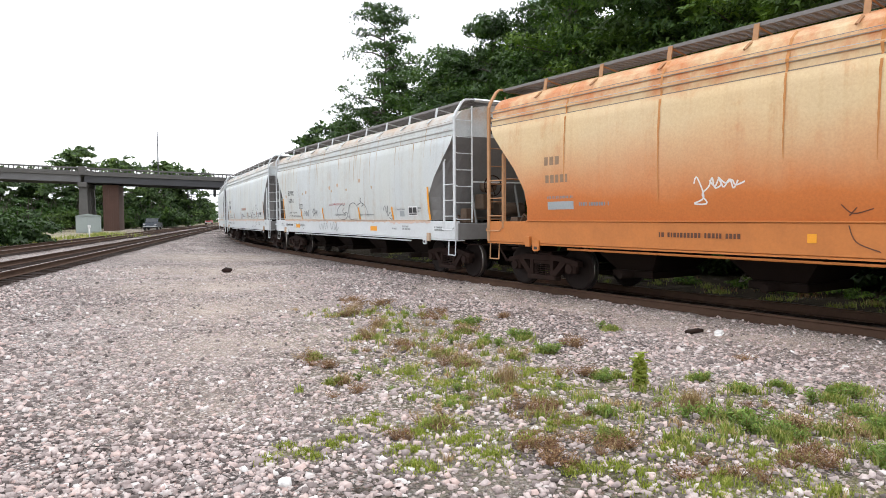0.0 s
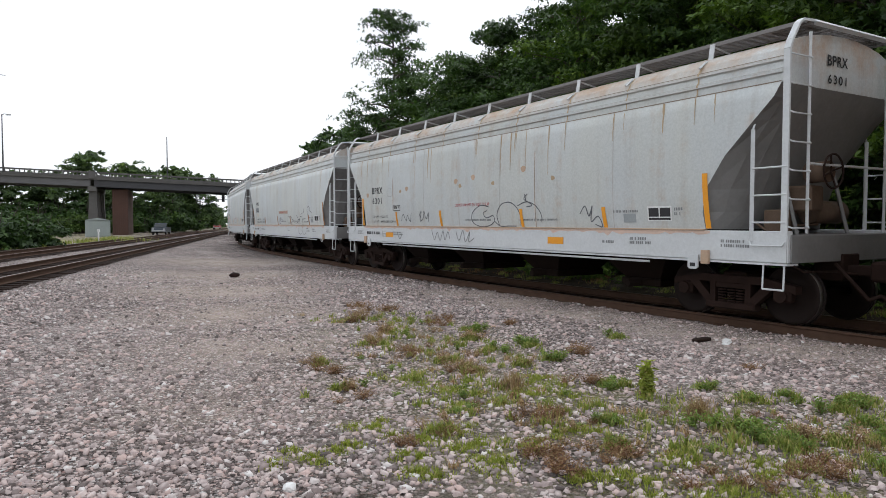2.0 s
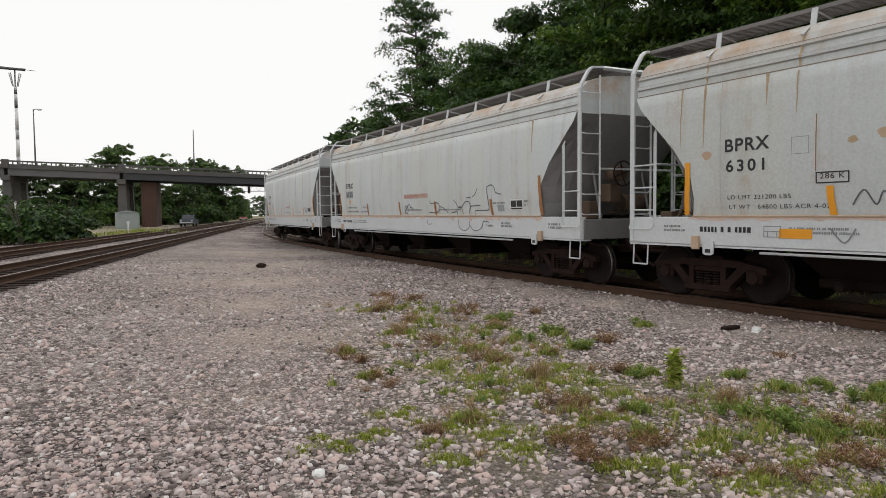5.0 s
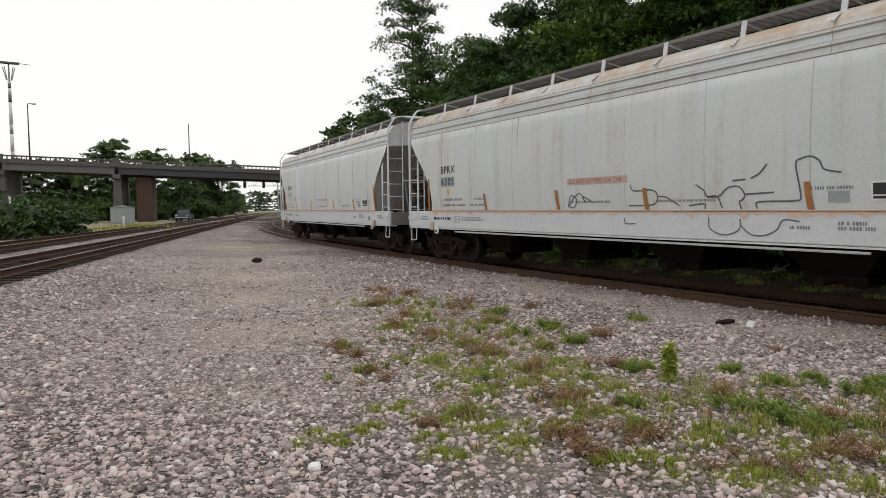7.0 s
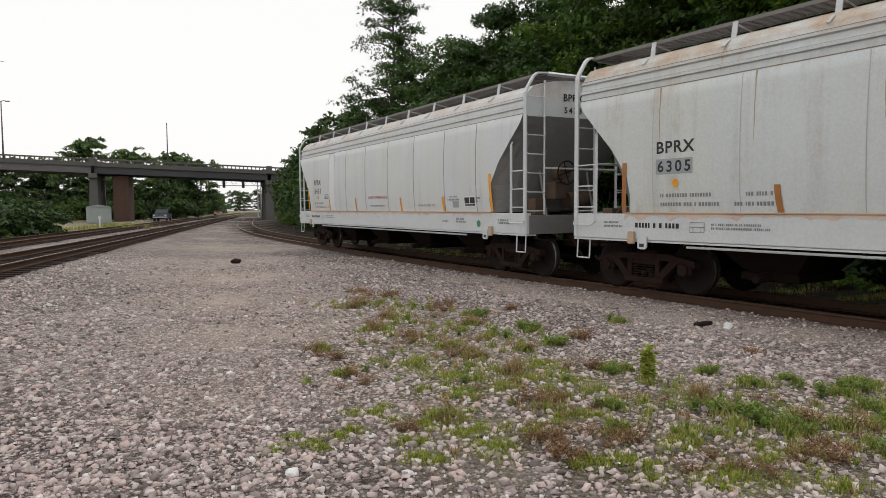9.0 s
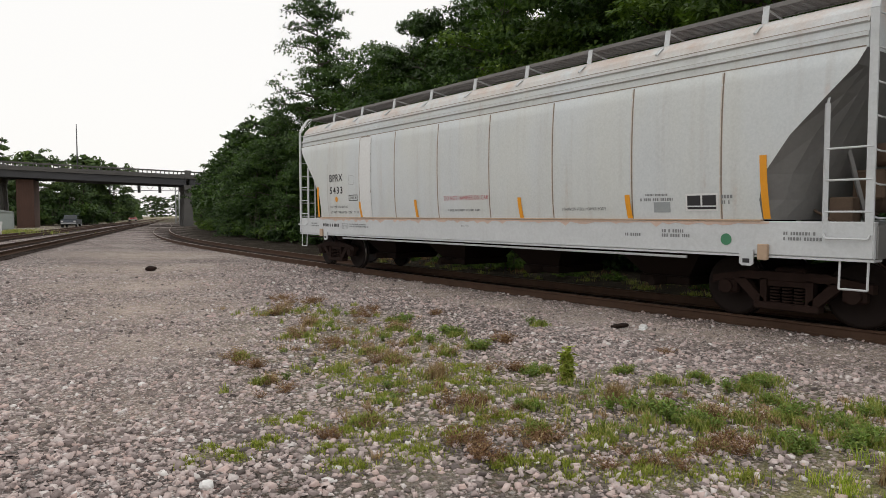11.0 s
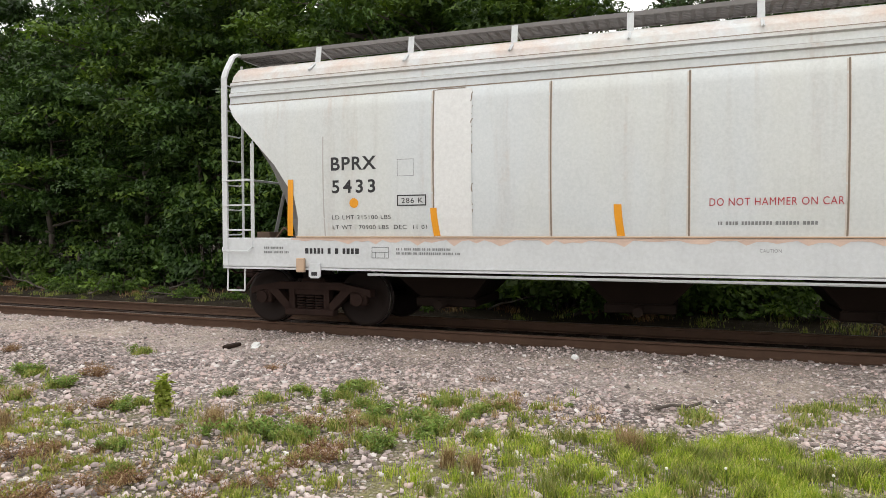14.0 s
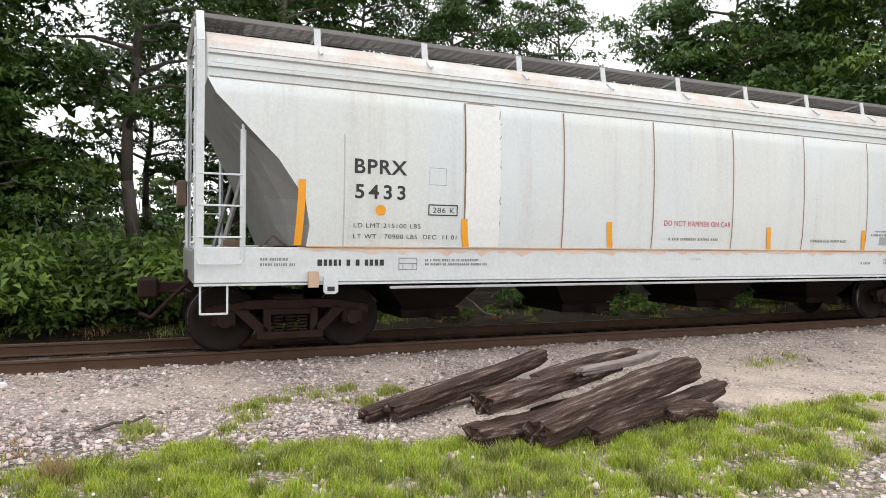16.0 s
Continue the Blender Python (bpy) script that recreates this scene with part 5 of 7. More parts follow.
for car_ in (graffiti_car, dusty_car, last_car):
    u0 = -4.87 if car_ is last_car else -4.5
    q = []
    for a, b, c, d in ((u0, u0 + 0.46, 1.925, 1.942), (u0, u0 + 0.46, 2.068, 2.085), (u0, u0 + 0.017, 1.942, 2.068), (u0 + 0.443, u0 + 0.46, 1.942, 2.068)):
        q += rect(a, b, c, d)
    if car_ is not dusty_car:
        decal("plate_outline", q, M_BLACK, car_, "black box round the weight class", 0.007)
    q = []
    for a, b, c, d in ((-4.86, -4.60, 2.36, 2.366), (-4.86, -4.60, 2.60, 2.606), (-4.86, -4.854, 2.366, 2.60), (-4.606, -4.60, 2.366, 2.60)):
        q += rect(a, b, c, d)
    if car_ is not dusty_car:
        decal("plate_outline", q, M_FADED, car_, "faint thin square outline", 0.007)
    # consolidated stencil panels near the leading end
    decal("stencil_panel", rect(5.42, 5.95, 1.60, 1.86), M_PALE, car_, "white border of a stencil panel", 0.006)
    decal("stencil_panel", rect(5.45, 5.67, 1.68, 1.83) + rect(5.70, 5.92, 1.68, 1.83) + rect(5.45, 5.92, 1.625, 1.66), M_BLACK, car_, "black stencil panel", 0.009)
    decal("grey_patch", rect(4.85, 5.15, 1.58, 1.74), M_PATCH_GREY, car_, "grey paint-out patch")
    bars([(4.6, 5.2, 1.76, 0.045), (6.0, 6.2, 1.78, 0.05), (6.0, 6.18, 1.70, 0.05), (1.7, 3.0, 1.62, 0.04) if car_ is not last_car else (4.7, 5.1, 1.84, 0.03), (-0.5, 0.6, 1.62, 0.045)], M_FADED, car_)
    bars([(-6.45, -5.5, 1.21, 0.085)], M_BLACK, car_, "builder_stencil", "black stencilled maker's line as plain bars")
    bars([(-4.9, -4.05, 1.27, 0.035), (-4.9, -3.9, 1.21, 0.035), (-7.2, -6.85, 1.28, 0.035), (-7.2, -6.75, 1.21, 0.035), (5.0, 5.4, 1.27, 0.05), (5.0, 5.5, 1.20, 0.05), (6.9, 7.3, 1.27, 0.045), (6.9, 7.4, 1.20, 0.045), (4.3, 4.6, 1.2, 0.05)], M_FADED, car_, "sill_stencil")
    q = []
    for a, b, c, d in ((-5.30, -5.02, 1.15, 1.16), (-5.30, -5.02, 1.31, 1.32), (-5.30, -5.29, 1.16, 1.31), (-5.03, -5.02, 1.16, 1.31), (-5.29, -5.03, 1.235, 1.245), (-5.24, -5.23, 1.16, 1.235), (-5.09, -5.08, 1.16, 1.235)):
        q += rect(a, b, c, d)
    decal("sill_stencil", q, M_FADED, car_, "small boxed symbol", 0.006)


# ---- crushed stone lying loose on the yard ----
def stones():
    r_ = np.random.default_rng(11)
    n = 90000
    rad = np.where(r_.random(n) < 0.28, np.sqrt(r_.uniform(0.4 ** 2, 5.0 ** 2, n)), 5.0 * (24.0 / 5.0) ** r_.random(n))
    az = np.radians(r_.uniform(-48, 132, n))
    x, y = rad * np.sin(az), rad * np.cos(az)
    z, d, lat, m = ground_height(x, y)
    g = np.zeros(n)
    for cx, cy, rr, w in GRASSY:
        g = np.maximum(g, w * np.clip(1.1 - np.hypot(x - cx, y - cy) / rr, 0, 1))
    for cx, cy, rr, w in DAMP:
        g = np.maximum(g, 1.3 * w * np.clip(1.3 - np.hypot(x - cx, y - cy) / rr, 0, 1))
    for cx, cy, rr, w in SANDY:
        g = np.maximum(g, 0.8 * w * np.clip(1.2 - np.hypot(x - cx, y - cy) / rr, 0, 1))
    keep = (lat < 0) & (d > 0.93) & (m > 1.5) & (r_.random(n) > g * 0.85)
    x, y, d = x[keep], y[keep], d[keep]
    n = len(x)
    z = np.array([land(a, b) for a, b in zip(x, y)])
    sandy = np.zeros(n)
    for cx, cy, rr, w in SANDY:
        sandy = np.maximum(sandy, w * np.clip(1.3 - np.hypot(x - cx, y - cy) / rr, 0, 1))
    size = (0.010 + 0.024 * r_.random(n) ** 1.7) * np.clip(0.85 + np.hypot(x, y) * 0.03, 1, 1.4) * (1 - 0.4 * sandy)
    cube = np.array([(-1, -1, -1), (1, -1, -1), (1, 1, -1), (-1, 1, -1), (-1, -1, 1), (1, -1, 1), (1, 1, 1), (-1, 1, 1)], float)
    pts = cube[None] * r_.uniform(0.35, 1.0, (n, 8, 3)) * (size[:, None] * r_.uniform(0.65, 1.3, (n, 3)) * np.array([1.15, 0.85, 0.6]))[:, None, :]
    a, b = r_.uniform(0, 6.28, n), r_.uniform(-0.6, 0.6, n)
    ca, sa, cb, sb = np.cos(a), np.sin(a), np.cos(b), np.sin(b)
    px = pts[..., 0] * cb[:, None] + pts[..., 2] * sb[:, None]
    pz = -pts[..., 0] * sb[:, None] + pts[..., 2] * cb[:, None]
    qx, qy = px * ca[:, None] - pts[..., 1] * sa[:, None], px * sa[:, None] + pts[..., 1] * ca[:, None]
    v = np.stack([qx + x[:, None], qy + y[:, None], pz + (z + size * 0.2)[:, None]], -1).reshape(-1, 3)
    f = np.array([(4, 5, 6, 7), (0, 1, 5, 4), (1, 2, 6, 5), (2, 3, 7, 6), (3, 0, 4, 7)])
    faces = (np.arange(n)[:, None, None] * 8 + f[None]).reshape(-1, 4)
    me = bpy.data.meshes.new("gravel")
    me.vertices.add(len(v))
    me.vertices.foreach_set("co", v.astype(np.float32).ravel())
    me.loops.add(faces.size)
    me.loops.foreach_set("vertex_index", faces.astype(np.int32).ravel())
    me.polygons.add(len(faces))
    me.polygons.foreach_set("loop_start", np.arange(0, faces.size, 4, dtype=np.int32))
    me.polygons.foreach_set("loop_total", np.full(len(faces), 4, dtype=np.int32))
    me.materials.append(M_STONES)
    me.update(calc_edges=True)
    tagged(new("gravel", me), "loose angular pink-grey crushed stone", "gravel", kind="stuff")


stones()


# ---- leaves, trees, bushes ----
def leaf_cards(centres, length, width, r_, out=None, pairs=1):
    """Drooping leaves, one at each centre; out: the way each faces; pairs: narrow leaflets side by side."""
    n = len(centres)
    if out is None:
        out = r_.normal(size=(n, 3)) * 0.65 + np.array([0, 0, 1.2])
        d = r_.normal(size=(n, 3))
        d[:, 2] *= 0.45
    else:
        d = out * np.array([1.0, 1.0, 0.0]) + r_.normal(size=(n, 3)) * 0.55
        d[:, 2] -= 0.30
        out = out * np.array([0.8, 0.8, 1.0]) + np.array([0, 0, 0.7]) + r_.normal(size=(n, 3)) * 0.30
    d /= np.linalg.norm(d, axis=1)[:, None] + 1e-9
    s = np.cross(d, out)
    s /= np.linalg.norm(s, axis=1)[:, None] + 1e-9
    nrm = np.cross(s, d)
    ln = (length * r_.uniform(0.6, 1.3, n))[:, None]
    wd = (width * r_.uniform(0.7, 1.2, n))[:, None]
    made = []
    for k in range(pairs):
        side = 0.0 if pairs == 1 else (k - (pairs - 1) / 2) * 1.1
        ax = d + s * side * 0.75
        o = centres + s * wd * side * 0.35
        w = wd / (1 if pairs == 1 else pairs * 0.72)
        c = o + ax * ln * 0.5 - nrm * ln * 0.14
        b = o - ax * ln * 0.30 + s * w * 0.5 + nrm * ln * 0.04
        e = o - ax * ln * 0.42 - s * w * 0.5 + nrm * ln * 0.04
        made.append(np.stack([b, c, e], 1))
    return np.concatenate(made).reshape(-1, 3)


def tree_parts(seed, height, spread, first, lean, clumps, per, leaf, airy=0.0, pairs=1):
    """Trunk and limbs as one bmesh, and the leaves' corners: domes of drooping foliage on every limb."""
    r_ = np.random.default_rng(seed)
    bm = bmesh.new()
    trunk_r = 0.011 * height + 0.05
    pts = [Vector((0, 0, -0.3))]
    for k in range(1, 9):
        f = k / 8
        pts.append(Vector((lean * f * f * height + 0.12 * math.sin(k * 1.7 + seed), 0.14 * math.cos(k * 1.3 + seed) * f, f * height * 0.93)))
    for k in range(8):
        rod(bm, pts[k], pts[k + 1], trunk_r * (1 - k / 8.6) * (1.35 if k == 0 else 1), 7, trunk_r * (1 - (k + 1) / 8.6))
    tips = []
    for k in range(clumps):
        f = first + (1 - first) * (k + r_.random()) / clumps
        i = min(int(f * 8), 7)
        root = pts[i].lerp(pts[i + 1], f * 8 - i)
        prof = math.sin(math.pi * min(1, (f - first) / (1 - first) * 0.82 + 0.16)) ** 0.7
        reach = spread * prof * r_.uniform(0.40, 1.0 if airy else 1.15)
        an = r_.uniform(0, 2 * math.pi)
        tip = root + Vector((math.cos(an) * reach, math.sin(an) * reach, r_.uniform(-0.05, 0.40) * reach))
        mid = root.lerp(tip, 0.5) + Vector((0, 0, 0.08 * reach))
        if k % 2 == 0 or airy:
            br = trunk_r * 0.48 * (1 - f * 0.5)
            rod(bm, root, mid, br, 4, br * 0.7)
            rod(bm, mid, tip, br * 0.7, 4, br * 0.2)
        tips.append((tip, reach, 1.0))
        if k % 2 or airy:
            tips.append((mid + Vector((r_.normal() * 0.3, r_.normal() * 0.3, 0.2)), reach * 0.7, 0.8))
        # small sprays round the limb's end, which break the outline
        for _ in range(2):
            o = r_.normal(size=3) * (0.35 + 0.16 * reach)
            tips.append((tip + Vector((o[0], o[1], o[2] * 0.5)), reach * 0.2, 0.30))
    cs, us = [], []
    for tip, reach, size in tips:
        rr = (0.40 + 0.15 * reach) * r_.uniform(0.75, 1.3) * (0.95 if airy else 1.0) * (1.25 if size < 0.5 else 1.0)
        cnt = max(4, int(per * size * r_.uniform(0.7, 1.3)))
        u = r_.normal(size=(cnt, 3))
        u /= np.linalg.norm(u, axis=1)[:, None]
        u[:, 2] = np.where(u[:, 2] < -0.3, -u[:, 2], u[:, 2])
        p = u * np.array([rr, rr, rr * 0.55]) * r_.uniform(0.55, 1.12, cnt)[:, None]
        cs.append(p + np.array(tip))
        us.append(u)
    return bm, leaf_cards(np.concatenate(cs), leaf, leaf * 0.55, r_, np.concatenate(us), pairs)


TREES = {}


def tree_kind(key, label, bark, leafm, *args, **kw):
    """A tree prototype, kept at its first place."""
    TREES[key] = (label, bark, leafm, args, kw, None)


def plant_tree(key, x, y, scale=1.0, turn=0.0, group="trees along the track", sink=0.0):
    label, bark, leafm, args, kw, meshes = TREES[key]
    if meshes is None:
        bm, lv = tree_parts(*args, **kw)
        bmesh.ops.recalc_face_normals(bm, faces=bm.faces[:])
        tm = bpy.data.meshes.new("trunk")
        bm.to_mesh(tm)
        bm.free()
        tm.materials.append(bark)
        meshes = (tm, quads_mesh("crown", lv, leafm, 3))
        TREES[key] = (label, bark, leafm, args, kw, meshes)
    t = tagged(new("tree"), label, "tree", group)
    part("trunk", meshes[0], None, t)
    tagged(part("crown", meshes[1], None, t), kind="stuff")
    t.matrix_world = pose(x, y, land(x, y) - sink, 0, 0, turn) @ Matrix.Scale(scale, 4)
    return t


tree_kind("tall", "tall airy tree with layered dark foliage", M_BARK, M_LEAF, 3, 13.5, 2.9, 0.22, 0.01, 52, 100, 0.21, airy=1, pairs=2)
tree_kind("broad", "broad dense dark-green tree", M_BARK, M_LEAF, 5, 11.0, 3.9, 0.12, 0.02, 50, 185, 0.225, pairs=2)
tree_kind("round", "full mid-green tree with a round crown", M_BARK, M_LEAF_LIGHT, 8, 9.5, 3.5, 0.15, -0.02, 44, 180, 0.22, pairs=2)
tree_kind("high", "slender tree with a bare trunk and open crown", M_BARK, M_LEAF, 13, 13.0, 2.7, 0.34, 0.02, 34, 120, 0.165, airy=1, pairs=2)
tree_kind("edge", "leafy young tree hung with vines", M_BARK, M_LEAF, 21, 8.0, 2.8, 0.04, 0.0, 44, 185, 0.215)
tree_kind("sunlit", "leafy yellow-green young tree at the wood's edge", M_BARK, M_LEAF_LIGHT, 23, 8.0, 2.8, 0.06, 0.0, 40, 180, 0.20)
tree_kind("back", "dark green tree further back in the wood", M_BARK, M_LEAF, 29, 11.0, 3.8, 0.10, 0.01, 44, 50, 0.50)
tree_kind("far", "distant green tree with haze put into its leaf colour", M_BARK, M_LEAF_FAR, 34, 10.0, 4.2, 0.02, 0.0, 50, 84, 0.55)

r4 = random.Random(4)


def on_bank(s, lat):
    p = spur(s, lat)
    return p.x, p.y


def bank_height(s):
    return float(np.interp(s, [-98, -82, -68, -58, -48, -40, -30, -20, -10, 0, 8, 20, 60], [9.2, 10.8, 10.4, 10.2, 10.8, 11.0, 11.2, 12.2, 13.2, 12.6, 10.4, 9.4, 11.0]))


NOMINAL = {"tall": 13.5, "broad": 11.0, "round": 9.5, "high": 13.0, "edge": 8.0, "sunlit": 8.0, "far": 10.0, "back": 11.0}
# the wooded bank beyond the spur
plant_tree("tall", *on_bank(-46.0, 8.6), 1.27, 40)
plant_tree("tall", *on_bank(-43.0, 8.8), 0.82, 130)
s = -94.0
while s < 62:
    h = bank_height(s)
    if abs(s + 45) > 2.6:
        if s < -3:
            key = "back" if s < -60 else r4.choice(("broad", "broad", "round", "broad", "tall") if s < -12 else ("broad", "high", "round", "tall"))
        else:
            key = r4.choice(("high", "high", "tall", "round"))
        lat = r4.uniform(6.6, 8.6) + (1.6 if key in ("broad", "round") else 0.3)
        plant_tree(key, *on_bank(s, lat), h / NOMINAL[key] * r4.uniform(0.88, 1.08), r4.uniform(0, 360))
    if -62 < s < -8 or s > 22:
        key = "back"
        plant_tree(key, *on_bank(s + 1.5, r4.uniform(12.5, 17)), h * 1.08 / NOMINAL[key] * r4.uniform(0.9, 1.1), r4.uniform(0, 360))
    elif s > -8 and r4.random() < 0.55:
        plant_tree("high", *on_bank(s + 1.2, r4.uniform(13, 20)), h / 13.0 * r4.uniform(0.75, 1.0), r4.uniform(0, 360))
    s += r4.uniform(3.0, 4.2) if s < -3 else r4.uniform(3.6, 5.2)
# low leafy edge trees in front of the trunks
for s in np.arange(-40, -13, 3.3):
    plant_tree("back", *on_bank(s + r4.uniform(-0.8, 0.8), r4.uniform(17, 25)), (bank_height(s) + 0.5) / 11.0 * r4.uniform(0.85, 1.05), r4.uniform(0, 360))
for s, lat, h in ((-40, 10.5, 10.0), (-36.5, 10, 10.8), (-33, 11, 11.0), (-29.5, 10.5, 11.2), (-26, 10.5, 12.2)):
    plant_tree("broad", *on_bank(s, lat), h / 11.0, s * 41)
for s in np.arange(-23, -7, 2.6):
    plant_tree("sunlit", *on_bank(s, r4.uniform(7.0, 9.0)), r4.uniform(1.0, 1.3), r4.uniform(0, 360))
for s in np.arange(-92, -4, 3.4):
    lat = r4.uniform(5.6, 6.8)
    plant_tree("edge", *on_bank(s + r4.uniform(-0.8, 0.8), lat), r4.uniform(0.55, 0.92) * (1.0 if s > -60 else 0.8), r4.uniform(0, 360))


# trees that close the view past the heap of ties: bearing, distance, height
for bear, dist, h, key in ((107, 25, 12.0, "broad"), (111, 27, 12.6, "round"), (116, 26, 12.0, "broad"), (121, 28, 12.5, "tall"), (103.5, 33, 9.6, "tall"), (99.5, 34, 8.4, "round"), (95.5, 30, 9.2, "high"), (91, 27, 11.5, "high"), (86.5, 24, 11.5, "tall"),
                           (82, 25, 11.8, "high"), (77, 23, 12.0, "tall"), (72, 24, 12.0, "broad"), (113, 36, 13.5, "tall"), (108, 38, 13.0, "round"), (97, 42, 9.5, "broad"), (88, 36, 11.0, "broad"), (101, 48, 9.5, "broad"), (126, 24, 11.5, "broad"), (60.5, 27, 11.0, "high"), (67, 26, 12.5, "tall")):
    plant_tree(key, dist * math.sin(radians(bear)), dist * math.cos(radians(bear)), h / NOMINAL[key], bear * 17)


def bush_mesh(seed, rx, rz, n, leaf, mat):
    r_ = np.random.default_rng(seed)
    cs, us = [], []
    for _ in range(26):
        a, q = r_.uniform(0, 6.28), math.sqrt(r_.random())
        c = np.array([math.cos(a) * q * rx, math.sin(a) * q * rx, rz * (0.05 + 0.85 * r_.random() * (1 - 0.5 * q))])
        u = r_.normal(size=(n // 26, 3))
        u /= np.linalg.norm(u, axis=1)[:, None]
        u[:, 2] = np.abs(u[:, 2]) - 0.2
        cs.append(c + u * np.array([0.36, 0.36, 0.26]) * rx * r_.uniform(0.5, 1.1, (n // 26, 1)))
        us.append(u)
    cs = np.concatenate(cs)
    cs[:, 2] = np.abs(cs[:, 2]) + 0.03
    return quads_mesh("leaves", leaf_cards(cs, leaf * 1.15, leaf * 0.72, r_, np.concatenate(us)), mat, 3)


def stems_mesh(seed, rx, rz):
    r_ = random.Random(seed)
    bm = bmesh.new()
    for _ in range(9):
        a, q = r_.uniform(0, 6.28), r_.uniform(0.2, 0.9)
        rod(bm, (math.cos(a) * 0.1, math.sin(a) * 0.1, -0.1), (math.cos(a) * rx * q, math.sin(a) * rx * q, rz * r_.uniform(0.5, 0.9)), 0.022, 5, 0.008)
    return to_mesh(bm, "stems", [M_BARK])


BUSHES = [(bush_mesh(50, 1.0, 1.5, 1700, 0.15, M_LEAF), stems_mesh(50, 1.0, 1.5), "dense dark-green undergrowth bush"),
          (bush_mesh(51, 1.2, 1.1, 1700, 0.135, M_LEAF_LIGHT), stems_mesh(51, 1.2, 1.1), "low bright-green trackside bush"),
          (bush_mesh(52, 0.9, 0.7, 600, 0.16, M_LEAF_LIGHT), stems_mesh(52, 0.9, 0.7), "knee-high leafy weeds by the track"),
          (bush_mesh(53, 1.2, 1.1, 5200, 0.078, M_LEAF_LIGHT), stems_mesh(53, 1.2, 1.1), "tall bright-green bush behind the rails")]


def plant_bush(k, x, y, scale, turn, group="trackside bushes"):
    me, st, label = BUSHES[k]
    b = tagged(new("bush"), label, "bush", group)
    tagged(part("stem", st, None, b), kind="stuff")
    tagged(part("foliage", me, None, b), kind="stuff")
    b.matrix_world = pose(x, y, land(x, y) - 0.03, 0, 0, turn) @ Matrix.Scale(scale, 4)


for s in np.arange(-90, 58, 1.9):
    k = r4.choice((0, 0, 1))
    plant_bush(k, *on_bank(s + r4.uniform(-0.8, 0.8), r4.uniform(4.6, 6.4)), r4.uniform(0.8, 1.5) if s < -3 else r4.uniform(0.5, 1.0), r4.uniform(0, 360))
for s in np.arange(-20, 50, 2.4):
    if r4.random() < 0.75:
        plant_bush(2, *on_bank(s, r4.uniform(3.1, 4.4)), r4.uniform(0.35, 0.85), r4.uniform(0, 360))
for x, y, sc, k in ((12.5, 8.3, 2.1, 3), (13.9, 7.3, 2.2, 3), (11.6, 9.2, 1.6, 3), (15.2, 6.1, 1.1, 3)):
    plant_bush(k, x, y, sc, 70 * sc)
for x, y, sc in ((-22.6, 39.6, 2.0), (-24.8, 41.2, 2.3), (-22.2, 43.4, 1.7), (-27.4, 43.0, 2.3), (-27.5, 48.0, 2.0), (-29.6, 50.5, 1.8), (-25.4, 47.0, 1.2), (-31.5, 54, 2.0), (-33, 47, 2.2), (-27.2, 52.5, 1.3), (-24.3, 41.0, 1.0), (-36, 50, 2.2)):
    plant_bush(0 if sc > 1.5 else 1, x, y, sc, 80 * sc, "bushes beyond the main tracks")

# growth that closes the view between the trunks
for s in np.arange(-34, 40, 2.7):
    plant_bush(0, *on_bank(s, r4.uniform(20, 29)), r4.uniform(2.2, 3.2) * (1.0 if s < -12 else 0.85), r4.uniform(0, 360), "undergrowth deep in the wood")
for s in np.arange(-24, 26, 1.3):
    plant_bush(2, *on_bank(s, r4.uniform(2.7, 3.9)), r4.uniform(0.3, 0.6), r4.uniform(0, 360))
for s, lat, sc in ((-4.6, 5.0, 1.55), (-3.3, 5.4, 1.5), (-2.4, 5.2, 1.2)):
    plant_bush(1, *on_bank(s, lat), sc, s * 50)
for k in range(44):
    plant_bush(0 if k % 3 else 1, *on_bank(r4.uniform(-10, 46), r4.uniform(9, 19)), r4.uniform(1.1, 2.0), r4.uniform(0, 360))
for k in range(15):
    bear = radians(44 + k * 6.0)
    dist = r4.uniform(46, 58)
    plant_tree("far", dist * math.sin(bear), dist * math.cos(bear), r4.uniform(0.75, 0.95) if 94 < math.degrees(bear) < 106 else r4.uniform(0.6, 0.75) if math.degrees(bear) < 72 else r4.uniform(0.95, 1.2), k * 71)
# thick low growth behind the bridge
for x in np.arange(-104, -40, 3.4):
    plant_bush(0 if r4.random() < 0.7 else 1, x + r4.uniform(-1, 1), 121 + (x + 104) * 0.22 + r4.uniform(-2, 2), r4.uniform(3.4, 5.2), r4.uniform(0, 360), "bushes beyond the bridge")
for y in np.arange(132, 330, 12):
    plant_bush(0, -7.05 - 0.19 * y - 12 - r4.uniform(0, 4), y, r4.uniform(3.2, 4.6), r4.uniform(0, 360), "bushes beyond the bridge")
for x in np.arange(-96, -44, 2.6):
    plant_bush(1 if r4.random() < 0.5 else 0, x + r4.uniform(-1, 1), 117 + (x + 96) * 0.24 + r4.uniform(-1.5, 1.5), r4.uniform(2.2, 3.4), r4.uniform(0, 360), "bushes beyond the bridge")
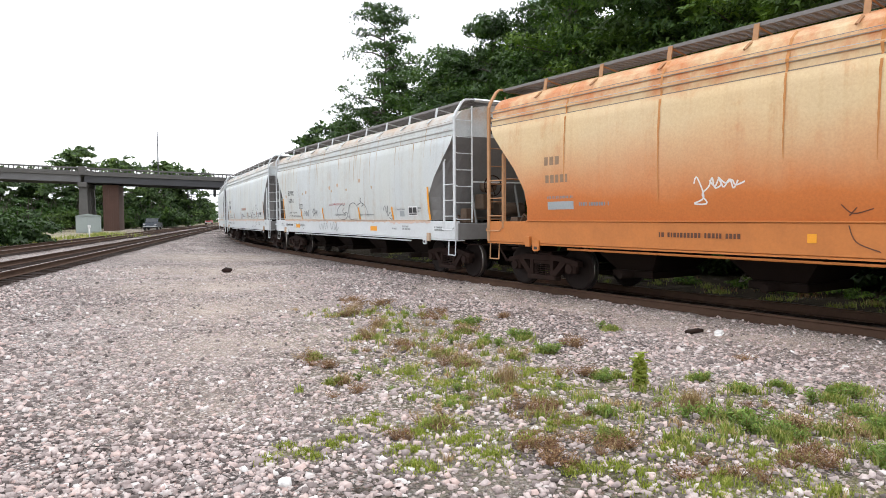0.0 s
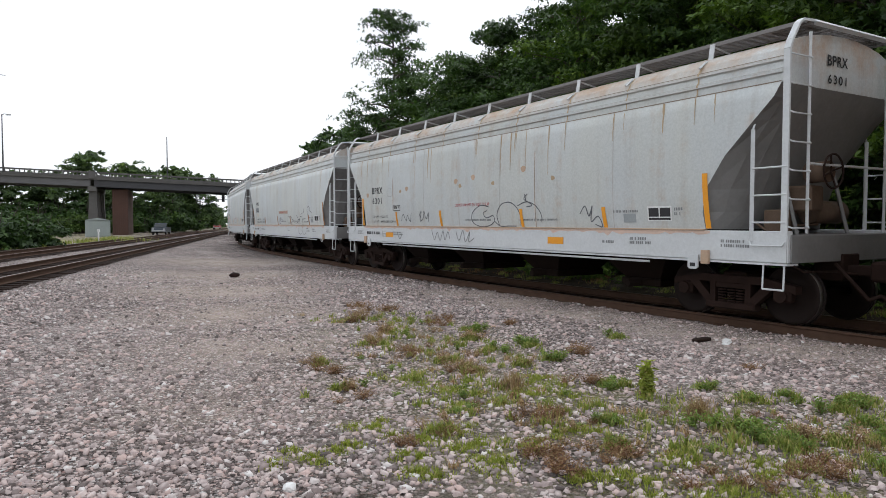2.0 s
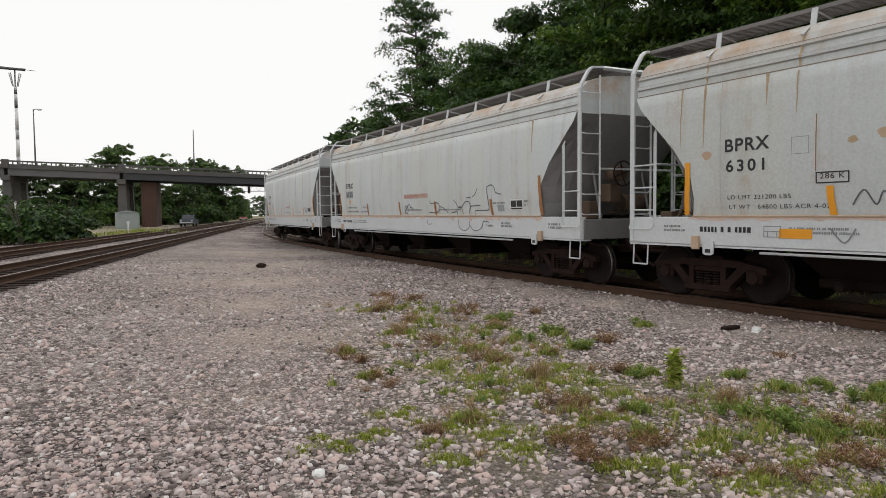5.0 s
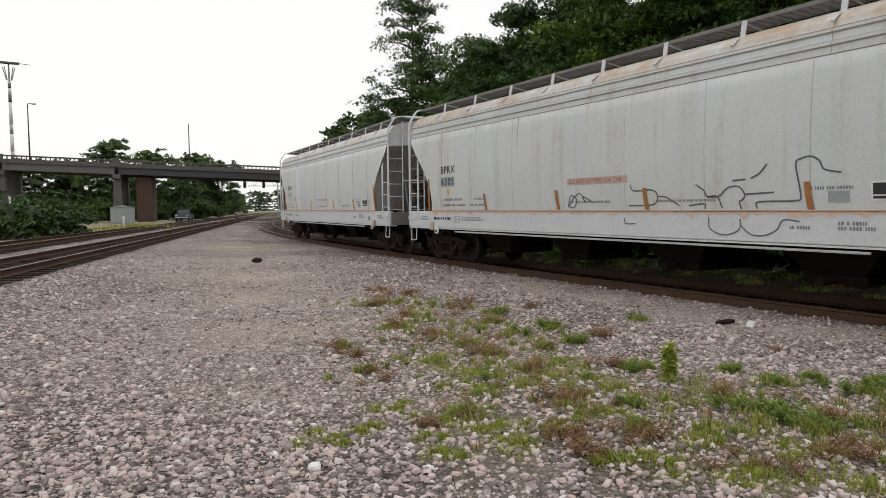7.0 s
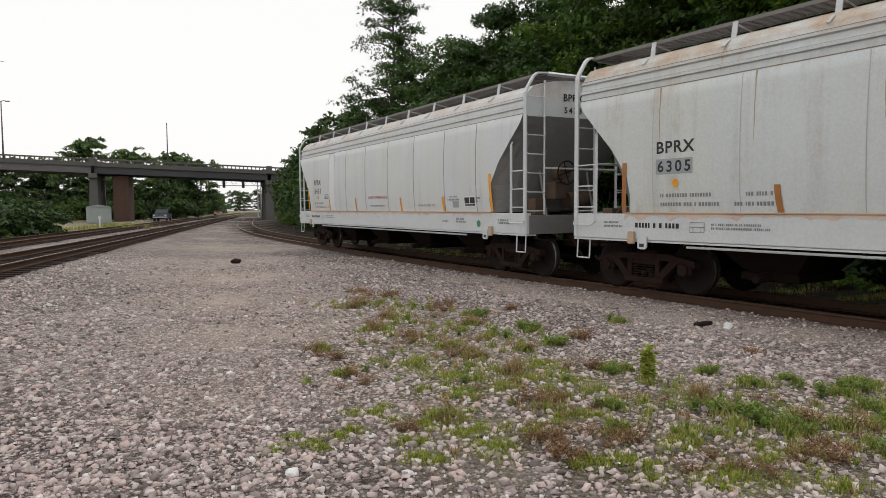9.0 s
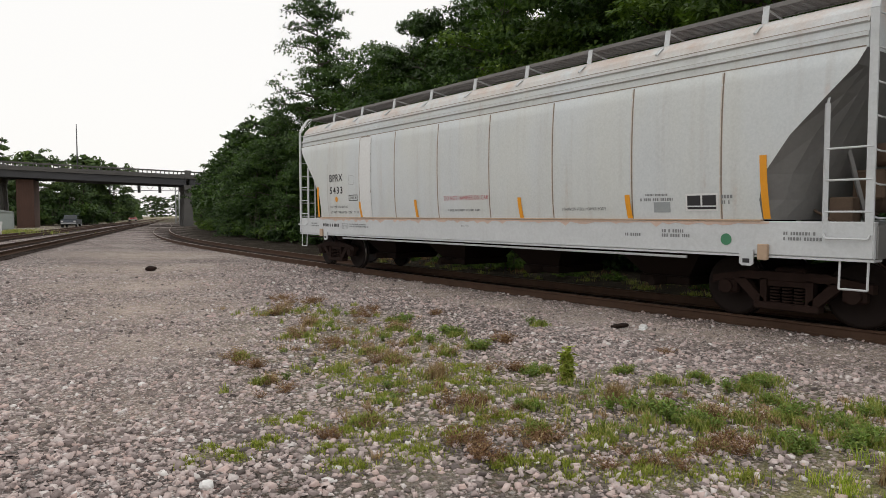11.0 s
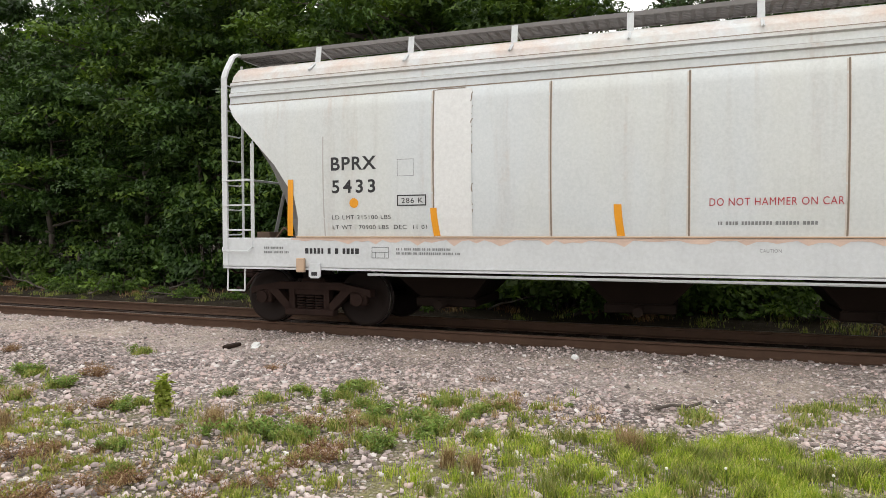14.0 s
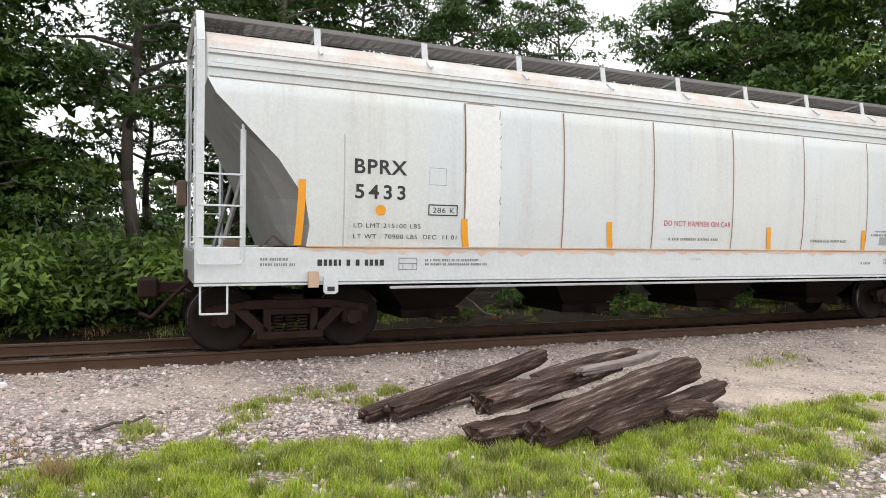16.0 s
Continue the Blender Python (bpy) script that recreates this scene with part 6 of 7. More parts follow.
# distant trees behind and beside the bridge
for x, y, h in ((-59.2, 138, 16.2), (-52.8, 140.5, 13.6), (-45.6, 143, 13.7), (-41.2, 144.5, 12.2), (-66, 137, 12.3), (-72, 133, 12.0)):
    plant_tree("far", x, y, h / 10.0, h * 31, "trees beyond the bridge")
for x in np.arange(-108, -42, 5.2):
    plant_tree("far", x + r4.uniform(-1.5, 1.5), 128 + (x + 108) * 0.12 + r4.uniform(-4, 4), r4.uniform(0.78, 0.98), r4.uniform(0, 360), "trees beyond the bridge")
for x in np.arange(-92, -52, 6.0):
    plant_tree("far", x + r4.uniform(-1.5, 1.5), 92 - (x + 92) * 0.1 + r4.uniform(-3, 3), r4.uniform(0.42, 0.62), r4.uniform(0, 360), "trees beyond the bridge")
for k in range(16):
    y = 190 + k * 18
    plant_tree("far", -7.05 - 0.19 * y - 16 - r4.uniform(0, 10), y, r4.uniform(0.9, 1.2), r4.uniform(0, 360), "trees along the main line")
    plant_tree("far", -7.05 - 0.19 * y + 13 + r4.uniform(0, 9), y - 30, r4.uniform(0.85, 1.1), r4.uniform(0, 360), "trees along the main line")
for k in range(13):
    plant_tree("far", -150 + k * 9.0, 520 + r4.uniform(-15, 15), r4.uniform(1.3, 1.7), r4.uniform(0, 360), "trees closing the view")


# ---- grass and weeds on the yard ----
def blades(spots, mat, name, label, seed, hmin, hmax, width):
    """Bent grass blades round the given spots (x, y, radius, count)."""
    r_ = np.random.default_rng(seed)
    vs = []
    for cx, cy, rr, cnt in spots:
        a, q = r_.uniform(0, 6.28, cnt), rr * np.abs(r_.normal(0, 0.5, cnt))
        x, y = cx + np.cos(a) * q, cy + np.sin(a) * q
        z = np.array([land(u, v) for u, v in zip(x, y)]) - 0.01
        h = r_.uniform(hmin, hmax, cnt) * np.clip(1.25 - q / (rr * 1.6), 0.35, 1)
        b = r_.uniform(0, 6.28, cnt)
        lean = h * r_.uniform(0.15, 0.8, cnt)
        sx, sy = -np.sin(b) * width * 0.5, np.cos(b) * width * 0.5
        p0, p1 = np.stack([x + sx, y + sy, z], -1), np.stack([x - sx, y - sy, z], -1)
        mx, my, mz = x + np.cos(b) * lean * 0.35, y + np.sin(b) * lean * 0.35, z + h * 0.6
        m0, m1 = np.stack([mx + sx * 0.8, my + sy * 0.8, mz], -1), np.stack([mx - sx * 0.8, my - sy * 0.8, mz], -1)
        tip = np.stack([x + np.cos(b) * lean, y + np.sin(b) * lean, z + h], -1)
        t1 = tip + np.stack([sx, sy, 0 * sx], -1) * 0.15
        vs.append(np.stack([p0, p1, m1, m0, m0, m1, tip, t1], 1).reshape(-1, 3))
    tagged(new(name, quads_mesh(name, np.concatenate(vs), mat)), label, "grass", kind="stuff")


LUSH, MIXED = [], []
for k in range(560):
    f = r4.random() ** 0.85 * (len(LUSH_EDGE) - 1.001)
    i = int(f)
    ex = LUSH_EDGE[i][0] + (LUSH_EDGE[i + 1][0] - LUSH_EDGE[i][0]) * (f - i)
    ey = LUSH_EDGE[i][1] + (LUSH_EDGE[i + 1][1] - LUSH_EDGE[i][1]) * (f - i)
    q = 1.02 - 0.32 * r4.random() ** 1.3
    thick = min(1.0, 0.30 + 0.16 * f)
    if r4.random() < 0.35 + 0.65 * thick:
        (LUSH if r4.random() < 0.70 else MIXED).append((ex * q, ey * q, r4.uniform(0.10, 0.26), int(r4.uniform(110, 280) * thick)))
SPARSE = [(x + r4.gauss(0, 0.9) * r, y + r4.gauss(0, 0.9) * r, r * 1.5, int(40 + 200 * r)) for x, y, r in THIN_SPOTS for _ in range(3)]
SPARSE += [(x + r4.gauss(0, 0.6) * r, y + r4.gauss(0, 0.6) * r, r * 1.1, int(70 + 380 * r)) for x, y, r in GREEN_SPOTS + MIXED_SPOTS for _ in range(3)]
MATS = [(x + r4.gauss(0, 0.9) * r, y + r4.gauss(0, 0.8) * r, r * r4.uniform(0.9, 1.8), int(80 + 700 * r)) for x, y, r in MAT_SPOTS for _ in range(4)]
band = [(-0.6, 12.2, 0.9), (0.2, 10.0, 1.1), (0.6, 8.2, 1.2), (0.6, 6.8, 1.1), (1.2, 5.8, 1.1), (2.0, 5.2, 1.0), (3.0, 4.9, 0.9), (4.2, 4.4, 0.8), (5.0, 3.6, 0.6)]
YELLOW = []
for k in range(360):
    f = r4.random() * (len(band) - 1.001)
    i = int(f)
    cx, cy, cr = (band[i][j] + (band[i + 1][j] - band[i][j]) * (f - i) for j in range(3))
    sp = (cx + r4.gauss(0, 0.5) * cr, cy + r4.gauss(0, 0.45) * cr, r4.uniform(0.05, 0.20), int(r4.uniform(10, 60)))
    (SPARSE if r4.random() < 0.55 else YELLOW).append(sp)
blades(YELLOW, M_STRAW, "withered_grass", "withered yellow-brown tufts in the gravel", 66, 0.02, 0.08, 0.008)
blades(LUSH, M_GRASS, "grass", "lush bright-green grass growing over the stone", 61, 0.035, 0.125, 0.0065)
blades(MIXED, M_TUFT, "mixed_grass", "taller yellow-green grass among the lush growth", 67, 0.04, 0.15, 0.0065)
blades(MATS, M_MAT, "low_grass", "low mats of bright yellow-green grass in the gravel", 69, 0.015, 0.055, 0.009)
LITTERED = [(*on_bank(r4.uniform(-24, 24), r4.uniform(2.3, 4.4)), r4.uniform(0.2, 0.6), int(r4.uniform(30, 90))) for _ in range(85)]
blades(LITTERED, M_DRY, "dead_stalks", "dead brown stalks and brush at the wood's edge", 68, 0.04, 0.17, 0.012)
blades(SPARSE, M_TUFT, "sparse_grass", "sparse yellow-green grass tufts in the gravel", 62, 0.03, 0.11, 0.012)
blades([(x + r4.gauss(0, 0.4) * r, y + r4.gauss(0, 0.4) * r, r * 0.9, int(80 + 500 * r)) for x, y, r in STRAW_SPOTS for _ in range(2)], M_STRAW, "dry_grass", "pale straw-coloured dry grass", 63, 0.06, 0.20, 0.006)
FAR_SIDE = [(*on_bank(r4.uniform(-30, 26), r4.uniform(1.9, 3.6)), r4.uniform(0.15, 0.5), int(r4.uniform(30, 110))) for _ in range(120)]
blades(FAR_SIDE, M_TUFT, "far_side_grass", "weedy green grass on the far side of the rails", 65, 0.04, 0.15, 0.010)
blades([(-25, 60, 5, 700), (-23.5, 45, 3.0, 700), (-29, 72, 4, 400), (-30, 56, 6, 600)], M_TUFT, "verge_grass", "green verge grass beyond the main tracks", 64, 0.15, 0.45, 0.06)


def weed_mesh(seed, h, spread, n, leaf, mat, stems=7):
    r_ = np.random.default_rng(seed)
    cs, st = [], bmesh.new()
    for k in range(stems):
        a, q = r_.uniform(0, 6.28), r_.uniform(0.2, 1.0) * spread
        top = np.array([math.cos(a) * q, math.sin(a) * q, h * r_.uniform(0.55, 1.0)])
        rod(st, (0, 0, -0.02), tuple(top), 0.004, 4, 0.002)
        f = r_.uniform(0.15, 1.05, n // stems)[:, None]
        cs.append(top[None] * f + r_.normal(size=(n // stems, 3)) * spread * 0.16)
    cs = np.concatenate(cs)
    cs[:, 2] = np.abs(cs[:, 2]) + 0.005
    return to_mesh(st, "stalks", [M_DRY]), quads_mesh("leaves", leaf_cards(cs, leaf * 1.2, leaf * 0.55, r_), mat, 3)


WEEDS = {"green": (weed_mesh(71, 0.20, 0.17, 230, 0.042, M_WEED, 9), "green leafy weed clump in the gravel"),
         "tall": (weed_mesh(72, 0.40, 0.09, 200, 0.075, M_MAT, 5), "upright bright-green weed in the gravel"),
         "brown": (weed_mesh(73, 0.13, 0.20, 210, 0.026, M_DRY, 14), "dry reddish-brown weed clump in the gravel"),
         "mixed": (weed_mesh(74, 0.20, 0.18, 210, 0.032, M_STRAW, 12), "withered yellow-brown weed clump in the gravel"),
         "low": (weed_mesh(75, 0.08, 0.22, 200, 0.04, M_WEED, 10), "low spreading green weed in the gravel")}


def weed(kind, x, y, scale, turn):
    (st, lv), label = WEEDS[kind]
    w_ = tagged(new("weed"), label, "weed", "weeds in the gravel")
    tagged(part("stalk", st, None, w_), kind="stuff")
    tagged(part("foliage", lv, None, w_), kind="stuff")
    w_.matrix_world = pose(x, y, land(x, y), 0, 0, turn) @ Matrix.Scale(scale, 4)


for kind, places in (("green", GREEN_SPOTS), ("brown", BROWN_SPOTS), ("mixed", MIXED_SPOTS)):
    for x, y, r in places:
        for k in range(5 if r > 0.1 else 3):
            second = {"green": "low", "brown": "brown", "mixed": "brown"}[kind]
            weed(kind if k != 1 else second, x + r4.gauss(0, 0.8) * r, y + r4.gauss(0, 0.8) * r, (0.42 + 1.9 * r) * r4.uniform(0.75, 1.15), r4.uniform(0, 360))
for x, y, r in TALL_SPOTS:
    weed("tall", x, y, 0.75 + 4 * r, x * 90)
for k in range(80):
    f = r4.random() * (len(band) - 1.001)
    i = int(f)
    cx, cy, cr = (band[i][j] + (band[i + 1][j] - band[i][j]) * (f - i) for j in range(3))
    weed(r4.choice(("brown", "mixed", "low", "low", "green")), cx + r4.gauss(0, 0.5) * cr, cy + r4.gauss(0, 0.4) * cr, r4.uniform(0.25, 0.5), r4.uniform(0, 360))

# small white flower heads on stems in the grass
for i, (x, y) in enumerate(((2.75, 3.3), (3.15, 3.05), (4.2, 2.3), (4.5, 2.05), (4.9, 1.55), (3.6, 3.3), (5.15, 0.75), (5.4, 0.1), (5.7, -0.75), (2.6, 3.6), (4.05, 2.75), (5.9, -2.0))):
    fl = tagged(new("flower"), "small white clover-like flower head on a stalk", "flower", "white flowers")
    bm = bmesh.new()
    rod(bm, (0, 0, -0.02), (0.01, 0, 0.125), 0.003, 4)
    part("stalk", bm, M_WEED, fl)
    bm = bmesh.new()
    bmesh.ops.create_icosphere(bm, subdivisions=1, radius=0.011)
    bmesh.ops.translate(bm, verts=bm.verts[:], vec=(0.01, 0, 0.13))
    part("flower_head", bm, M_FLOWER, fl)
    fl.matrix_world = pose(x, y, land(x, y), 0, 0, i * 50)


# ---- the heap of old ties ----
def old_tie(x, y, z, az, pitch, length, w_, h_, seed, pale=False, label=""):
    """A rotten tie: near end at (x, y), running along az, split and chewed at its ends."""
    r_ = random.Random(seed)
    bm = bmesh.new()
    secs, sides = 15, 20
    # long splits run the whole length; the corners are worn round
    deep = [1 - (r_.uniform(0.06, 0.16) if r_.random() < 0.2 else 0) for _ in range(sides)]
    jags = [[r_.uniform(-0.05, 0.12) * min(length, 1.0) * 0.5 for _ in range(sides)] for _e in range(2)]
    rings = []
    for k in range(secs):
        f = k / (secs - 1)
        fat = 1.0 - 0.16 * (abs(2 * f - 1) ** 6) + r_.uniform(-0.03, 0.03)
        sway = 0.03 * math.sin(f * 5 + seed)
        ring = []
        for i in range(sides):
            a = 2 * math.pi * (i + 0.5) / sides
            c, s_ = math.cos(a), math.sin(a)
            q = (abs(c) ** 9 + abs(s_) ** 9) ** (-1 / 9) * 0.5 * fat * (1 - (1 - deep[i]) * r_.uniform(0.4, 1.3)) * r_.uniform(0.94, 1.05)
            u = f * length + jags[0][i] * max(0, 1 - f * 5) - jags[1][i] * max(0, 1 - (1 - f) * 5)
            ring.append(bm.verts.new((u, c * q * w_ + sway, s_ * q * h_)))
        rings.append(ring)
    for p, q in zip(rings, rings[1:]):
        for i in range(sides):
            bm.faces.new((p[i], p[(i + 1) % sides], q[(i + 1) % sides], q[i]))
    for ring, fl in ((rings[0], 1), (rings[-1], -1)):
        cv = bm.verts.new((sum((p.co for p in ring), Vector()) / sides))
        for i in range(sides):
            bm.faces.new((ring[(i + 1) % sides], ring[i], cv)[::fl])
    bmesh.ops.recalc_face_normals(bm, faces=bm.faces[:])
    me = bpy.data.meshes.new("old_tie")
    bm.to_mesh(me)
    bm.free()
    me.materials.append(M_OLDTIE_PALE if pale else M_OLDTIE)
    ob = tagged(new("old_tie", me), label or "weathered dark railway tie lying in a heap", "railway tie", "heap of old ties")
    ob.matrix_world = Matrix.Translation((x, y, land(x, y) + z)) @ pose(0, 0, 0, 0, -pitch, 90 - az) @ pose(0, 0, 0, r_.uniform(-8, 8), 0, 0)


old_tie(6.55, 1.18, 0.07, 115.5, 0.6, 2.7, 0.17, 0.14, 1, label="split dark tie lying apart on the gravel")
old_tie(6.63, 0.96, 0.10, 122.5, 4.1, 2.8, 0.20, 0.18, 2)
old_tie(5.98, 0.16, 0.10, 135.5, 0.0, 2.0, 0.24, 0.20, 3)
old_tie(6.20, 0.10, 0.32, 126, 1.6, 2.4, 0.22, 0.20, 4, label="thick dark tie resting on the heap")
old_tie(6.05, -0.35, 0.15, 132, 6.0, 2.6, 0.26, 0.26, 5, label="thick squared tie with pale worn top")
old_tie(6.95, -0.38, 0.40, 127, 2.0, 1.9, 0.16, 0.14, 6)
old_tie(6.26, -0.86, 0.10, 128.0, 1.2, 2.6, 0.20, 0.18, 7, label="rough grey-brown tie along the foot of the heap")
old_tie(7.15, -0.85, 0.47, 129, 1.5, 1.5, 0.13, 0.08, 8, True, "pale splintered strip of tie wood on the heap")
old_tie(7.35, 0.20, 0.10, 126, 0.5, 2.5, 0.22, 0.18, 9)
old_tie(6.75, -0.35, 0.10, 131, 0.0, 2.2, 0.20, 0.18, 10)
old_tie(7.10, -1.62, 0.10, 150, 0.0, 0.6, 0.24, 0.2, 11, label="broken chunk of rotten tie beside the heap")
old_tie(7.35, -1.95, 0.07, 100, 6.0, 0.6, 0.16, 0.12, 12, label="broken chunk of rotten tie beside the heap")
old_tie(7.50, -0.28, 0.26, 122, 1.0, 0.6, 0.2, 0.12, 13, True, "pale splintered strip of tie wood on the heap")


# ---- small litter on the ground ----
def pebble(name, label, x, y, r, mat, seed, sq=0.7):
    bm = bmesh.new()
    bmesh.ops.create_icosphere(bm, subdivisions=2, radius=r)
    q = random.Random(seed)
    for v in bm.verts:
        v.co *= q.uniform(0.82, 1.12)
        v.co.z *= sq
    me = bpy.data.meshes.new(name)
    bm.to_mesh(me)
    bm.free()
    me.materials.append(mat)
    ob = tagged(new(name, me), label, "stone")
    ob.location = (x, y, land(x, y) + r * sq * 0.6)


pebble("stone", "white stone beside the rail", 7.30, 5.50, 0.055, M_LITTER, 1)
pebble("stone", "pale rounded stone in the gravel", -0.77, 4.2, 0.045, M_LITTER, 2)
pebble("stone", "dark lump of rock on the pale yard", -5.05, 21.3, 0.16, M_IRON, 3, 0.6)
bm = bmesh.new()
box(bm, -0.10, 0.10, -0.05, 0.05, 0.0, 0.012, 0.004)
box(bm, -0.02, 0.14, -0.03, 0.06, 0.010, 0.03, 0.004)
me = to_mesh(bm, "litter_paper", [M_LITTER])
ob = tagged(new("litter_paper", me), "crumpled white scrap of paper by the track", "litter")
ob.matrix_world = pose(4.46, 8.95, land(4.46, 8.95) + 0.01, 4, -6, 50)
bm = bmesh.new()
box(bm, -0.16, 0.16, -0.05, 0.05, 0.0, 0.05, 0.012)
me = to_mesh(bm, "dark_plank", [M_TIE])
ob = tagged(new("wood_scrap", me), "dark scrap of wood by the rail", "wood scrap")
ob.matrix_world = pose(4.2, 9.15, land(4.2, 9.15), 0, 0, 30)
bm = bmesh.new()
bent(bm, [(0, 0, 0.02), (0.15, 0.03, 0.05), (0.3, 0.02, 0.04), (0.42, 0.06, 0.07)], 0.014, 6)
rod(bm, (0.2, 0.03, 0.05), (0.28, 0.12, 0.03), 0.008, 5)
me = to_mesh(bm, "stick", [M_BARK])
ob = tagged(new("stick", me), "short broken dead branch on the gravel", "stick")
ob.matrix_world = pose(5.75, 3.35, land(5.75, 3.35), 0, 0, -48)
# dead branches behind the spur
for i in range(26):
    s_ = -24 + i * 1.9
    x, y = on_bank(s_, r4.uniform(2.7, 4.2))
    bm = bmesh.new()
    p = Vector((0, 0, 0.02))
    d = Vector((r4.uniform(0.5, 1), r4.uniform(-0.4, 0.4), 0.1))
    for k in range(4):
        q = p + d * r4.uniform(0.25, 0.5) + Vector((0, r4.uniform(-0.12, 0.12), r4.uniform(-0.04, 0.12)))
        rod(bm, p, q, 0.028 - k * 0.005, 5, 0.023 - k * 0.005)
        if k:
            rod(bm, p, p + Vector((0.1, r4.uniform(-0.35, 0.35), 0.2)), 0.01, 4, 0.004)
        p = q
    ob = tagged(new("dead_branch", to_mesh(bm, "dead_branch", [M_BARK if i % 3 else M_OLDTIE_PALE])), "dead grey branch lying behind the rails", "branch", "dead branches")
    ob.matrix_world = pose(x, y, land(x, y), 0, 0, r4.uniform(0, 360))

# ---- the road bridge ----
BR0, BR_ANG = Vector((-45.0, 104.5, 0)), math.atan2(6.7, 24.5)
bridge = tagged(new("road_bridge"), "long concrete and steel road bridge over the tracks", "bridge")
bridge.matrix_world = Matrix.Translation(BR0) @ Matrix.Rotation(BR_ANG, 4, "Z")
PIERS = (-46.0, -15.3, 0.0, 25.6)
bm = bmesh.new()
box(bm, -70, 70, 0.0, 9.5, 8.45, 8.75)
part("deck", bm, M_CONCRETE, bridge)
spans = (-70.0, -46.0, -15.3, 0.0, 25.6, 70.0)
for a, b in zip(spans, spans[1:]):
    for y in (0.35, 3.2, 6.1, 9.0):
        bm = bmesh.new()
        prism(bm, [(y - 0.26, 7.42), (y + 0.26, 7.42), (y + 0.26, 7.5), (y + 0.1, 7.5), (y + 0.1, 8.45), (y - 0.1, 8.45), (y - 0.1, 7.5), (y - 0.26, 7.5)], a + 0.25, b - 0.25)
        for v in bm.verts:
            v.co.x, v.co.y = v.co.y, v.co.x
        bmesh.ops.recalc_face_normals(bm, faces=bm.faces[:])
        part("girder", bm, M_GIRDER if a < 0 else M_GIRDER_DARK, bridge, "grey painted girder" if a < 0 else "dark weathered steel girder")
post_bm = bmesh.new()
box(post_bm, -0.07, 0.07, -0.09, 0.09, 8.9, 9.42)
post_me = to_mesh(post_bm, "baluster", [M_CONCRETE])
for y in (0.12, 9.38):
    bm = bmesh.new()
    box(bm, -70, 70, y - 0.14, y + 0.14, 8.75, 8.92)
    box(bm, -70, 70, y - 0.13, y + 0.13, 9.40, 9.62, 0.02)
    part("parapet_rail", bm, M_CONCRETE, bridge)
    for a in spans:
        bm = bmesh.new()
        box(bm, a - 0.45, a + 0.45, y - 0.2, y + 0.2, 8.6, 9.75, 0.03)
        part("parapet_pillar", bm, M_CONCRETE, bridge)
    if y < 1:
        for x in np.arange(-69.5, 69.6, 0.62):
            b = part("baluster", post_me, None, bridge)
            b.location = (x, y, 0)
for px_ in PIERS:
    bm = bmesh.new()
    box(bm, px_ - 0.6, px_ + 0.6, -0.2, 9.7, 6.7, 7.42, 0.05)
    part("pier_cap", bm, M_CONCRETE, bridge)
    for y in (0.9, 4.75, 8.6):
        bm = bmesh.new()
        prism(bm, [(px_ - 0.75, -0.5), (px_ + 0.75, -0.5), (px_ + 0.5, 6.7), (px_ - 0.5, 6.7)], y - 0.5, y + 0.5)
        part("pier_column", bm, M_CONCRETE, bridge)
# the deck and girders fall gently towards the wooded end
sloped = set()
for ob in bridge.children:
    if ob.data.name.startswith("baluster"):
        ob.location.z = -0.035 * ob.location.x
    elif ob.data.name not in sloped:
        sloped.add(ob.data.name)
        for v in ob.data.vertices:
            if v.co.z > 6:
                v.co.z -= 0.035 * v.co.x
bm = bmesh.new()
box(bm, 2.5, 4.7, 1.5, 9.0, -0.5, 7.1, 0.04)
wall_part = part("crash_wall", bm, M_BROWNWALL, bridge, "rust-brown ribbed wall under the bridge")
for x in np.arange(2.65, 4.6, 0.3):
    bm = bmesh.new()
    box(bm, x - 0.05, x + 0.05, 1.43, 1.497, -0.3, 6.9)
    part("rib", bm, M_BROWNWALL, wall_part)
# earth bank at its wooded end
vs, fs = [], []
for i, x in enumerate(np.linspace(27, 90, 14)):
    h = 7.2 * min(1, max(0, (x - 28) / 16)) ** 0.8
    for y, f in ((-14, 0), (-8, 0.35), (-1, 1), (10, 1), (18, 0.3), (26, 0)):
        p = bridge.matrix_world @ Vector((x, y, h * f + 0.1))
        vs.append(p)
    if i:
        for j in range(5):
            a = (i - 1) * 6 + j
            fs.append((a, a + 1, a + 7, a + 6))
bank_mat = plain("leaf_strewn_earth", (0.07, 0.075, 0.035), 0.95, vary=0.5, scale=0.8, relief=0.03)
tagged(new("earth_bank", mesh_from("earth_bank", vs, fs, [bank_mat], smooth=True)), "overgrown earth bank under the bridge end", "bank", kind="structure")

# lamps and masts on and behind the bridge
for x, y, top, arm in ((-56.2, 101.9, 17.6, 1), (-38.8, 119.2, 16.7, 0)):
    lamp = tagged(new("street_lamp" if arm else "flag_pole"), "slim dark street lamp on the bridge" if arm else "bare thin dark pole behind the bridge", "street lamp" if arm else "pole")
    bm = bmesh.new()
    rod(bm, (0, 0, 0), (0, 0, top - 8.7), 0.13, 8, 0.07)
    part("pole", bm, M_POLE_DARK, lamp)
    if arm:
        bm = bmesh.new()
        bent(bm, [(0, 0, top - 8.8), (0.3, 0, top - 8.65), (0.7, 0, top - 8.7)], 0.06, 6)
        box(bm, 0.6, 1.2, -0.16, 0.16, top - 8.85, top - 8.68, 0.03)
        part("lamp_head", bm, M_ALU, lamp)
    lamp.location = (x, y, 8.7)
mast = tagged(new("antenna_mast"), "tall white mast with dark bands and a top platform", "mast")
